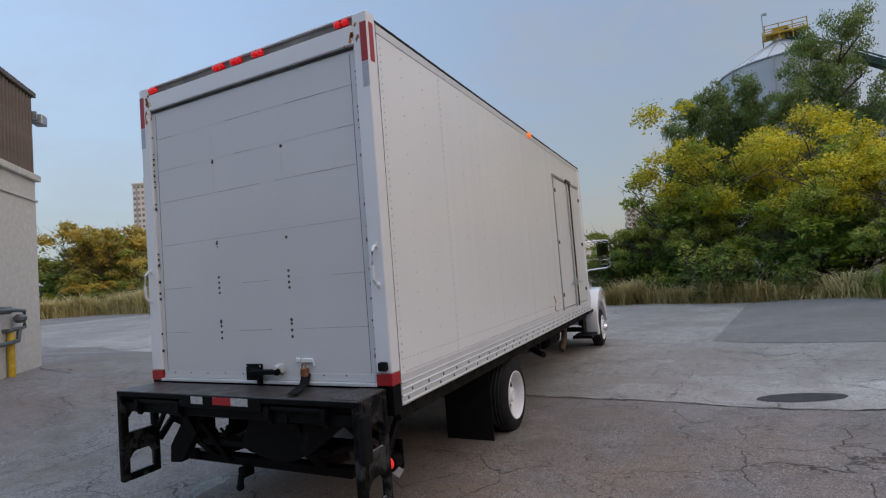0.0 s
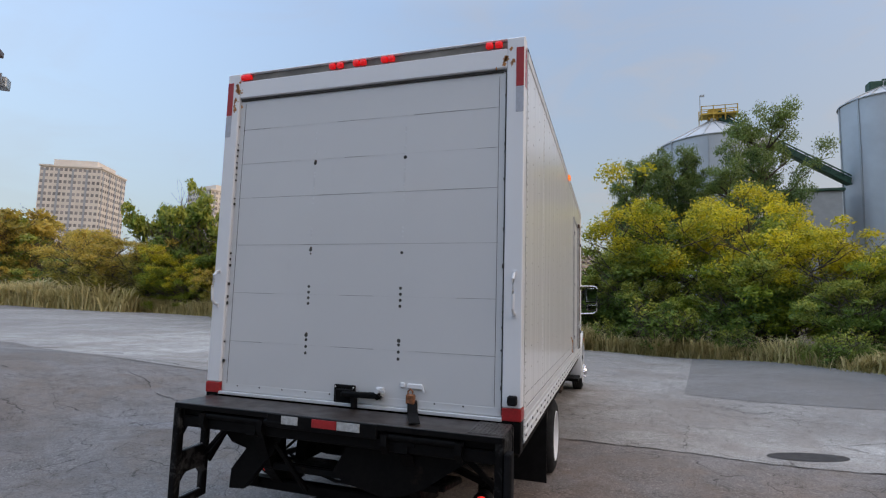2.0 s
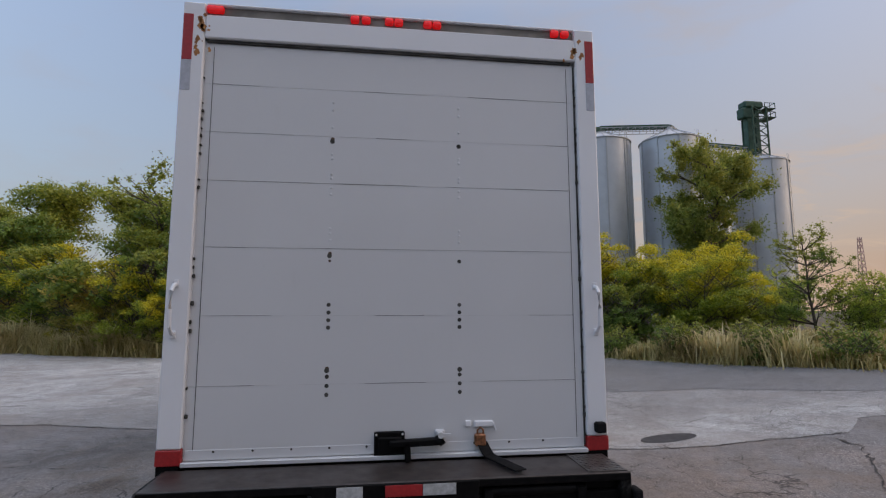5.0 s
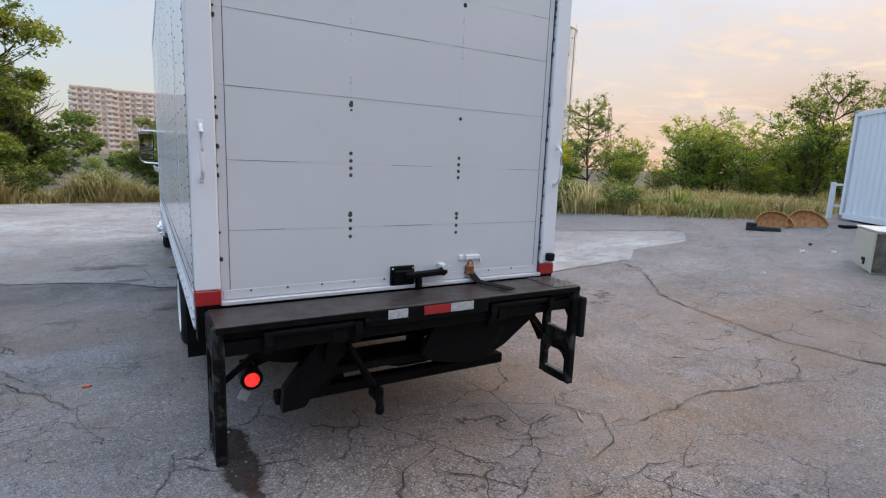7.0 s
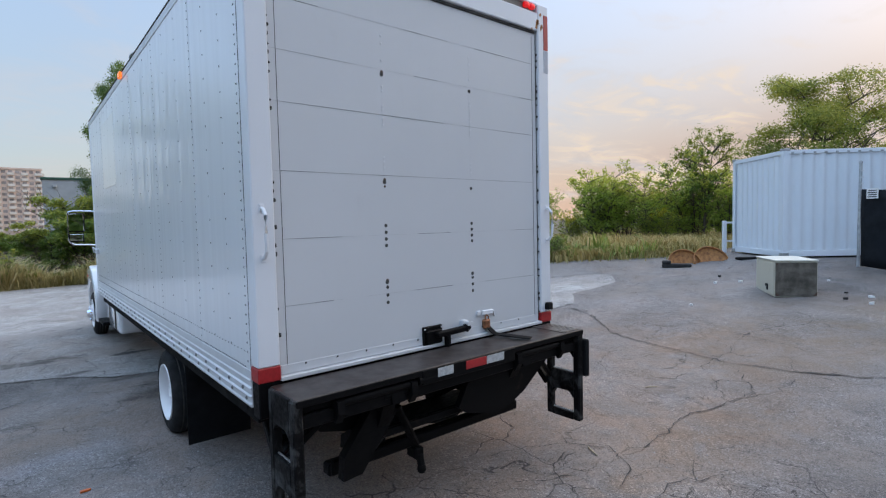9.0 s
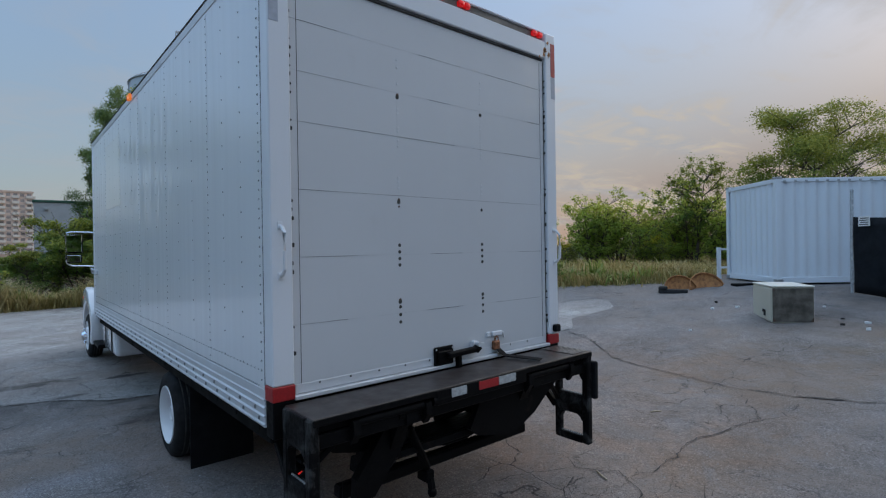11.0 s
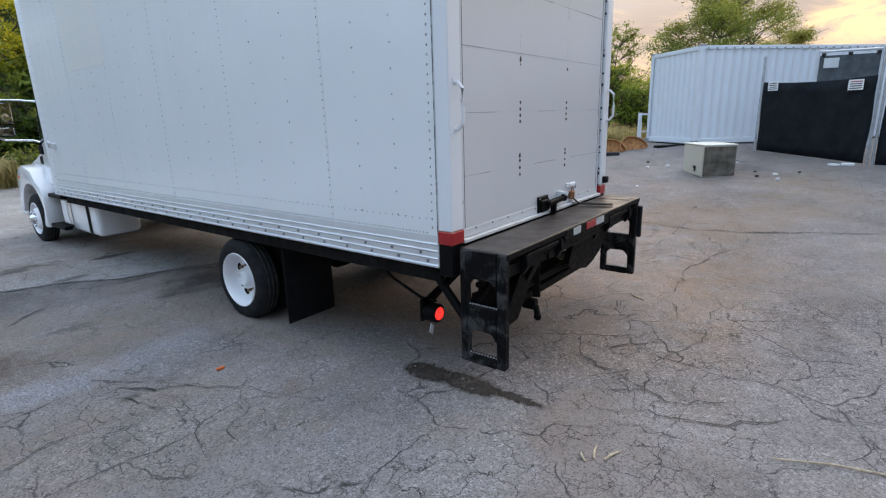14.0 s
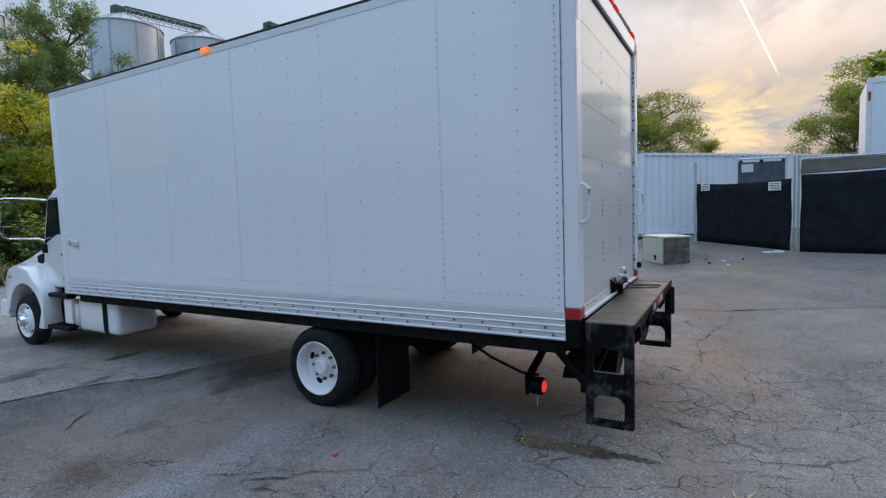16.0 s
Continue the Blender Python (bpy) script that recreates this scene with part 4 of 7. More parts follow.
# rear frame
for side in (-1, 1):
    part("post_seam", Shape().box(*sorted((side * (W - 0.004), side * (W + 0.0012))), BACK + 0.0005, BACK + 0.006, RAIL, TOP - 0.08), OPENSEAM, truck)
    a, b = sorted((side * 1.165, side * W))
    part("rear_post", Shape().box(a, b, 0.0, BACK, 1.155, TOP + 0.05, 0.008), FRAME, truck)
    part("post_foot", Shape().box(a + 0.002, b - 0.002, 0.004, BACK, 0.86, 1.07, 0.006), BLACK, truck)
    part("red_band", Shape().box(a - 0.002, b + 0.002, -0.002, BACK + 0.001, 1.07, 1.154, 0.004), REDTAPE, truck, "red reflective band round the post foot")
    t0, t1 = sorted((side * 1.232, side * 1.288))
    part("reflective_tape", Shape().box(t0, t1, -0.003, 0.004, 3.40, 3.69, 0.001), REDTAPE, truck)
    part("reflective_tape", Shape().box(t0, t1, -0.0025, 0.004, 3.21, 3.396, 0.001), GREYTAPE, truck, "faded grey tape strip")
    part("side_reflective_tape", Shape().box(*sorted((side * (W - 0.003), side * (W + 0.003))), 0.02, 0.075, 3.40, 3.69, 0.001), REDTAPE, truck)
    x = side * 1.24
    part("grab_handle", Shape().tube([(x, 0.004, 2.06), (x, -0.03, 2.055), (x, -0.062, 2.02), (x + side * 0.003, -0.066, 1.92), (x, -0.062, 1.82), (x, -0.03, 1.785), (x, 0.004, 1.78)], 0.011, 8).box(x - 0.014, x + 0.014, -0.006, 0.004, 2.04, 2.085, 0.003).box(x - 0.014, x + 0.014, -0.006, 0.004, 1.755, 1.80, 0.003), FRAME, truck, "bent white grab handle", True)
    # inner edge of the door track, on the kerb side a dark strip for the gap
    part("door_track", Shape().box(*sorted((side * (1.152 if side == 1 else 1.161), side * 1.1645)), 0.03, 0.06, 1.10, 3.52), SEAM if side == 1 else FRAME, truck)
    e = Shape()
    rr = random.Random(7 + side)
    for z in np.arange(1.16, 3.5, 0.052):
        if rr.random() < 0.4:
            e.box(*sorted((side * (1.146 + rr.uniform(0, 0.010)), side * 1.1635)), 0.012, 0.029, z, z + rr.uniform(0.010, 0.030), 0.004)
    tagged(part("track_rollers", e, SEAM, truck), "row of grimy door roller ends", kind="stuff")
part("door_header", Shape().box(-1.1645, 1.1645, 0.0, BACK, 3.545, 3.695, 0.008), FRAME, truck)
part("header_recess", Shape().box(-1.1645, 1.1645, 0.03, BACK, 3.70, TOP + 0.04, 0.004), BRONZE, truck, "dull recessed lamp strip over the door")
part("header_cap", Shape().box(-1.1645, 1.1645, 0.01, BACK, TOP + 0.042, TOP + 0.055, 0.004), FRAME, truck)
# dark strip that paints the shaded gap under the header
part("header_gap_strip", Shape().box(-1.155, 1.14, 0.016, 0.05, 3.524, 3.543, 0.003), SEAM, truck)
rust_s = Shape()
rr = random.Random(5)
for x0, n in ((-1.175, 16), (1.16, 12)):
    for _ in range(n):
        x, z, r = x0 + rr.gauss(0, 0.026), 3.60 + rr.gauss(0, 0.06), rr.uniform(0.004, 0.02)
        pts = [(x + r * rr.uniform(0.35, 1.3) * math.cos(k * 0.571), z + r * rr.uniform(0.4, 1.7) * math.sin(k * 0.571)) for k in range(11)]
        rust_s.prism(pts, -0.0016, 0.001, "y")
tagged(part("rust_patches", rust_s, RUST, truck), "rust blooming at the header corners", kind="stuff")
LAMPS = [(-1.112, 0.10), (-0.275, 0.055), (-0.205, 0.055), (-0.06, 0.055), (0.0, 0.055), (0.185, 0.055), (0.245, 0.055), (1.03, 0.055), (1.10, 0.055)]
for x, w in LAMPS:
    part("clearance_light", Shape().box(x - w / 2, x + w / 2, -0.008, 0.031, 3.712, 3.755, 0.012, seg=2), REDLAMP, truck, "lit red clearance lamp", True)

# roll-up door: seven slats
ROLL = [1.088, 1.488, 1.882, 2.278, 2.675, 2.97, 3.268, 3.53]
for a, b in zip(ROLL, ROLL[1:]):
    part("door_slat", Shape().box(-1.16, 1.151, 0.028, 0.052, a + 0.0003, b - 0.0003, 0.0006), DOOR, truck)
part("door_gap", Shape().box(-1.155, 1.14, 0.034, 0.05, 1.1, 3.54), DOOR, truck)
rr = random.Random(12)
for z, left, right in ((3.268, -0.84, 0.45), (2.97, -0.62, 0.95), (2.675, -0.1, 0.3), (2.278, -0.3, 0.2), (1.882, -0.72, 0.82), (1.488, -0.8, 0.52)):
    part("slat_seam", Shape().box(-1.108, 1.104, 0.0272, 0.0285, z - 0.0007, z + 0.0007), FAINT, truck)
    for x0, x1 in ((-1.108, left), (right, 1.104), (-0.2 + rr.uniform(-0.2, 0.2), 0.05 + rr.uniform(0, 0.2))):
        part("open_seam", Shape().box(x0, x1, 0.0268, 0.0285, z - 0.0012, z + 0.0012), OPENSEAM, truck)

part("door_sill", Shape().box(-1.164, 1.164, -0.008, BACK, 1.062, 1.086, 0.003), ALU, truck)
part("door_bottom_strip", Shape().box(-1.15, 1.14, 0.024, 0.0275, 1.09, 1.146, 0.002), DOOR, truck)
for x in (-1.112, 1.107):
    part("edge_strip", Shape().box(x - 0.0014, x + 0.0014, 0.0262, 0.030, 1.105, 3.50), SEAM, truck)
for x, col in ((-0.397, "l"), (0.386, "r")):
    bolts, worn = Shape(), Shape()
    for z in (3.19, 3.14, 3.03, 2.86, 2.83, 2.735, 2.71, 2.65, 2.61, 2.40, 2.37, 2.33):
        bolts.lathe((x, 0.028, z), (0, -1, 0), [(0, 0.008), (0.003, 0.007), (0.0045, 0.003)], 8)
    for z in (1.945, 1.90, 1.855, 1.812, 1.53, 1.478, 1.428) + ((2.21,) if col == "r" else ()):
        worn.lathe((x + (0.002 if col == "l" else 0), 0.028, z), (0, -1, 0), [(0, 0.0125), (0.002, 0.0115), (0.0025, 0.006)], 9)
    for z in ((2.94, 1.565, 2.235) if col == "l" else (2.94, 1.56)):
        worn.lathe((x, 0.028, z), (0, -1, 0), [(0, 0.015), (0.001, 0.014)], 9)
    tagged(part("slat_rivets", bolts, ALU, truck), kind="stuff")
    tagged(part("slat_bolts", worn, SEAM, truck), "column of dark bolt heads and holes", kind="stuff")
    if col == "l":
        r = Shape()
        for z, q in ((2.955, 0.013), (2.25, 0.012), (2.205, 0.009), (1.575, 0.014), (1.535, 0.010)):
            r.lathe((x + 0.002, 0.0283, z), (0, -1, 0), [(0, q), (0.0008, q * 0.85)], 8)
        tagged(part("rust_holes", r, DARKRUST, truck), kind="stuff")
studs = Shape()
for x in np.arange(-1.0, 1.1, 0.21):
    studs.lathe((x, 0.018, 1.135), (0, -1, 0), [(0, 0.007), (0.003, 0.005)], 7)
tagged(part("strip_studs", studs, SEAM, truck), kind="stuff")
latch = part("latch_plate", Shape().box(-0.118, 0.058, 0.006, 0.0275, 1.066, 1.216, 0.006).box(-0.10, 0.045, -0.012, 0.006, 1.09, 1.19, 0.01), BLACK, truck, "black steel latch plate")
part("latch_lever", Shape().bar((-0.03, -0.03, 1.155), (0.275, -0.03, 1.165), 0.046, 0.04, 0.008).bar((0.07, -0.03, 1.16), (0.075, -0.03, 1.058), 0.046, 0.034, 0.006).cyl((0.245, -0.03, 1.16), (0.275, -0.03, 1.18), 0.032, 10), BLACK, latch)
part("latch_pin", Shape().box(0.235, 0.29, -0.02, 0.0275, 1.15, 1.22, 0.006).cyl((0.262, -0.02, 1.2), (0.262, -0.06, 1.2), 0.018, 10).bar((0.262, -0.04, 1.2), (0.32, -0.04, 1.2), 0.014, 0.014), ALU, latch)
for x in (-0.105, 0.045):
    for z in (1.08, 1.20):
        part("screw", Shape().lathe((x, 0.006, z), (0, -1, 0), [(0, 0.007), (0.004, 0.005)], 8), ALU, latch)
hasp = part("hasp", Shape().box(0.47, 0.585, 0.008, 0.0275, 1.225, 1.262, 0.006).box(0.415, 0.452, 0.012, 0.0275, 1.228, 1.265, 0.005).bar((0.585, 0.012, 1.25), (0.60, 0.012, 1.205), 0.014, 0.01), FRAME, truck)
part("padlock", Shape().box(0.47, 0.535, -0.012, 0.0275, 1.12, 1.19, 0.008).tube([(0.485, 0.0, 1.18), (0.486, 0.0, 1.212), (0.503, 0.0, 1.226), (0.52, 0.0, 1.212), (0.52, 0.0, 1.18)], 0.006, 6), BRASS, hasp, "rusty brass padlock")
part("pull_strap", Shape().prism([(0.012, 1.135), (-0.02, 1.10), (-0.06, 1.072), (-0.34, 1.064), (-0.34, 1.071), (-0.055, 1.082), (-0.012, 1.118), (0.018, 1.148)], -0.036, 0.036, "x"), FLAP, truck, "black webbing pull strap").matrix_basis = pose(0.52, 0, 0, 0, 0, 24)
part("wiring_box", Shape().box(1.206, 1.270, -0.045, 0.004, 1.178, 1.240, 0.008), FLAP, truck, "small black lamp box")

# liftgate
gate = part("liftgate_platform", Shape().box(-1.235, 1.245, -0.36, -0.013, 1.028, 1.052, 0.004), WOODDECK, truck, "worn brown-black steel liftgate platform")
part("tread_plate", Shape().box(1.02, 1.24, -0.34, -0.02, 1.0525, 1.057, 0.001), DIAMOND, gate)
tread = Shape()
for i in range(8):
    for j in range(11):
        x, y = 1.04 + i * 0.026, -0.325 + j * 0.029
        tread.bar((x - 0.008, y - 0.006 * (-1) ** (i + j), 1.0575), (x + 0.008, y + 0.006 * (-1) ** (i + j), 1.0575), 0.004, 0.003)
tagged(part("tread_studs", tread, DIAMOND, gate), kind="stuff")
for x0, x1, m in ((-0.30, -0.168, WHITETAPE), (-0.06, 0.13, REDTAPE), (0.13, 0.302, WHITETAPE)):
    part("reflector_strip", Shape().box(x0, x1 - 0.003, -0.3755, -0.371, 0.985, 1.04, 0.001), m, gate, "worn reflective strip")
part("platform_lip", Shape().box(-1.235, 1.245, -0.368, -0.361, 1.012, 1.049, 0.003), BLACK, gate)
part("reflector_plate", Shape().box(-0.42, 0.42, -0.372, -0.345, 0.955, 1.047, 0.004), BLACK, gate)
part("platform_beam", Shape().box(-1.2, 1.2, -0.325, -0.29, 0.875, 0.953, 0.008), BLACK, gate)
for x0, x1 in ((-1.0, -0.45), (0.45, 1.0)):
    part("hinge_bar", Shape().cyl((x0, -0.335, 0.975), (x1, -0.335, 0.975), 0.024, 12), BLACK, gate, "", True)
    for x in (x0 + 0.02, x1 - 0.03):
        part("hinge_lug", Shape().prism([(-0.37, 0.99), (-0.30, 1.01), (-0.28, 0.90), (-0.335, 0.86), (-0.375, 0.92)], x - 0.022, x + 0.022, "x"), BLACK, gate)
part("platform_tube", Shape().box(-1.2, 1.2, -0.30, -0.05, 0.95, 1.027, 0.01), BLACK, gate)
for side in (-1, 1):
    # step panel hanging from the platform end, with two hand-hold openings
    xa, xb = sorted((side * 1.195, side * 1.255))
    p = Shape()
    p.box(xa, xb, -0.36, -0.295, 0.285, 1.05, 0.010)
    p.box(xa, xb, -0.075, -0.02, 0.285, 1.05, 0.010)
    for z0, z1 in ((0.285, 0.345), (0.52, 0.685), (0.865, 1.048)):
        p.box(xa + 0.002, xb - 0.002, -0.294, -0.076, z0, z1, 0.004)
    for z in (0.84, 0.495):
        for y, d in ((-0.294, 1), (-0.076, -1)):
            p.prism([(y, z + 0.026), (y, z - 0.025), (y + d * 0.012, z - 0.004), (y + d * 0.028, z + 0.014), (y + d * 0.05, z + 0.026)], xa + 0.003, xb - 0.003, "x")
    step = part("step_panel", p, STEPBLACK, gate, "black side step with two cut-out treads")
    for z in (0.345, 0.685):
        t = Shape()
        for y in np.arange(-0.28, -0.08, 0.022):
            t.lathe((side * 1.225, y, z), (0, 0, 1), [(0, 0.008), (0.006, 0.006)], 6)
        part("grip_tread", t, GALV, step)
    if side == 1:
        part("end_guard", Shape().box(1.257, 1.305, -0.388, -0.29, 0.655, 0.965, 0.014, seg=2), FLAP, step, "black rubber dock bumper")
    part("strut", Shape().bar((side * 1.19, 0.27, 0.88), (side * 1.20, -0.03, 0.55), 0.045, 0.05, 0.006), BLACK, gate)
    part("inner_strut", Shape().bar((side * 1.19, -0.06, 0.62), (side * 0.86, -0.16, 0.93), 0.035, 0.035, 0.005), BLACK, gate)
    # lift arm: a heavy bent plate
    ax = side * 0.58
    part("lift_arm", Shape().prism([(-0.33, 0.98), (-0.24, 1.0), (-0.10, 0.92), (0.06, 0.62), (0.32, 0.50), (0.34, 0.40), (0.05, 0.42), (-0.12, 0.60), (-0.24, 0.84), (-0.34, 0.88)], ax - 0.045, ax + 0.045, "x"), BLACK, gate)
    part("arm_pivot", Shape().cyl((ax - 0.09, -0.29, 0.935), (ax + 0.09, -0.29, 0.935), 0.042, 14), BLACK, gate)
    # dark filler plates, added in the outline of the black mass under the platform
    hull = [(0.16, 0.93), (1.08, 0.93), (1.00, 0.84), (0.84, 0.73), (0.70, 0.63), (0.55, 0.565), (0.40, 0.535), (0.10, 0.60), (0.02, 0.66), (0.10, 0.80)]
    if side < 0:
        hull = [(0.50, 0.93), (1.08, 0.93), (1.06, 0.82), (0.96, 0.72), (0.80, 0.68), (0.50, 0.68)]
    part("folded_side_plate", Shape().prism([(side * x, z) for x, z in hull], -0.20 if side > 0 else -0.05, -0.15 if side > 0 else 0.0, "y"), BLACK, gate)
part("folded_flap", Shape().box(-0.52, 0.80, -0.10, 0.34, -0.025, 0.025, 0.012, pose(0, 0.03, 0.585, -10, 0, 0)), BLACK, gate, "folded black ramp flap")
part("swing_arm", Shape().prism([(-0.42, 0.99), (-0.56, 1.0), (-0.66, 0.82), (-0.86, 0.56), (-0.87, 0.42), (-0.74, 0.43), (-0.62, 0.58), (-0.50, 0.72), (-0.42, 0.84)], -0.16, -0.09, "y").box(-0.865, -0.74, -0.005, 0.028, 0.39, 0.49, 0.012), BLACK, gate, "heavy black swing arm")
part("spring_coil", Shape().cyl((-0.44, -0.345, 0.985), (-0.20, -0.345, 0.985), 0.03, 12), BLACK, gate, "", True)
part("link_bar", Shape().bar((-0.48, -0.16, 0.79), (-0.26, -0.06, 0.44), 0.06, 0.03, 0.006), BLACK, gate)
part("flap_rib", Shape().box(-0.60, 0.76, -0.02, 0.02, -0.05, 0.0, 0.006, pose(0, -0.08, 0.625, -10, 0, 0)), BLACK, gate)
part("cross_tube", Shape().cyl((-0.62, 0.22, 0.53), (0.62, 0.22, 0.53), 0.045, 16), BLACK, gate)
bumper = part("under_bumper", Shape().box(-0.87, 0.87, 0.03, 0.12, 0.375, 0.455, 0.012), BLACK, truck, "black under-ride bumper bar")
for x in (-0.45, 0.45):
    part("bumper_hanger", Shape().bar((x, 0.09, 0.44), (x, 0.16, 0.88), 0.08, 0.02, 0.004), BLACK, bumper)
part("hitch", Shape().box(-0.235, -0.165, -0.03, 0.09, 0.30, 0.385, 0.01).bar((-0.20, -0.02, 0.34), (-0.20, -0.04, 0.255), 0.05, 0.045, 0.012).lathe((-0.20, -0.04, 0.27), (0, 0, -1), [(0, 0.018), (0.012, 0.03), (0.035, 0.033), (0.054, 0.024), (0.06, 0.01)], 14), BLACK, bumper, "hanging tow ring", True)
part("hydraulic_cylinder", Shape().cyl((0.22, -0.2, 0.88), (0.26, 0.45, 0.52), 0.038, 12).cyl((0.20, -0.3, 0.94), (0.22, -0.2, 0.88), 0.02, 10), BLACK, gate)
part("hose", Shape().tube([(-0.5, 0.05, 0.66), (-0.3, 0.0, 0.58), (-0.05, -0.02, 0.53), (0.15, 0.0, 0.52), (0.4, 0.02, 0.56), (0.55, 0.1, 0.64)], 0.011, 6), FLAP, gate)
for side in (-1, 1):
    x, lamp_z = side * 0.945, 0.415 if side < 0 else 0.37
    tail = part("tail_lamp", Shape().lathe((x, 0.52, lamp_z), (0, -1, 0), [(0, 0.05), (0.02, 0.072), (0.11, 0.074), (0.118, 0.066)], 20), BLACK, truck, "round tail lamp housing")
    part("lamp_lens", Shape().lathe((x, 0.402, lamp_z), (0, -1, 0), [(0, 0.050), (0.008, 0.047), (0.016, 0.034), (0.019, 0.010)], 20), TAILLAMP, tail, "lit red lens", True)
    part("lamp_bracket", Shape().box(x - 0.06, x + 0.06, 0.52, 0.545, lamp_z - 0.075, 0.52, 0.006).bar((x, 0.535, 0.47), (side * 0.45, 0.535, 0.64), 0.06, 0.045, 0.006), BLACK, tail)
    part("plate_tab", Shape().box(-0.04, 0.04, -0.003, 0.003, -0.035, 0.035, 0.002, pose(x + side * 0.05, 0.44, 0.30, 0, 35, 20)), ALU, tail)
part("wiring", Shape().tube([(-0.92, 0.45, 0.5), (-0.92, 0.6, 0.5), (-0.9, 0.9, 0.60), (-0.85, 1.2, 0.74), (-0.8, 1.4, 0.86)], 0.012, 6), FLAP, truck)

# chassis
for x in (-0.43, 0.43):
    part("chassis_rail", Shape().box(x - 0.04, x + 0.04, 0.12, 9.5, 0.60, 0.84, 0.006), SHADE, truck)
for y in (0.3, 1.0, 3.2, 4.3, 5.4, 6.4):
    part("crossmember", Shape().box(-0.39, 0.39, y - 0.05, y + 0.05, 0.63, 0.80), SHADE, truck)
for i in range(17):
    part("floor_sill", Shape().box(-W + 0.03, W - 0.03, 0.3 + i * 0.4, 0.36 + i * 0.4, 0.84, 0.925), SHADE, truck)
for side in (-1, 1):
    part("side_sill", Shape().box(*sorted((side * 1.20, side * 1.26)), 0.13, 7.05, 0.80, 0.905, 0.004), SHADE, truck)
part("rear_axle", Shape().cyl((-0.95, 2.57, 0.40), (0.95, 2.57, 0.40), 0.065, 14).lathe((-0.2, 2.57, 0.4), (1, 0, 0), [(0, 0.07), (0.08, 0.17), (0.32, 0.17), (0.4, 0.07)], 16), SHADE, truck)
part("front_axle", Shape().bar((-0.95, 8.74, 0.36), (0.95, 8.74, 0.36), 0.1, 0.1), SHADE, truck)
part("drive_shaft", Shape().cyl((0, 2.7, 0.48), (0, 7.4, 0.62), 0.05, 12), SHADE, truck)
part("exhaust_pipe", Shape().tube([(0.72, 5.2, 0.55), (0.72, 6.6, 0.55)], 0.11, 14).tube([(0.72, 5.3, 0.55), (0.78, 5.0, 0.5), (1.0, 4.8, 0.46)], 0.045, 10), SHADE, truck)
part("exhaust_stack", Shape().tube([(0.86, 6.35, 0.80), (0.98, 6.3, 0.68), (1.02, 6.1, 0.52), (1.0, 5.9, 0.36)], 0.055, 10), DARKRUST, truck, "rusty exhaust elbow", True)
part("air_tank", Shape().lathe((0.85, 5.3, 0.6), (0, 1, 0), [(0, 0.06), (0.04, 0.13), (0.7, 0.13), (0.74, 0.06)], 16), SHADE, truck)
for x in (-0.52, 0.52):
    part("leaf_spring", Shape().box(x - 0.04, x + 0.04, 1.8, 3.2, 0.50, 0.58, 0.01), SHADE, truck)


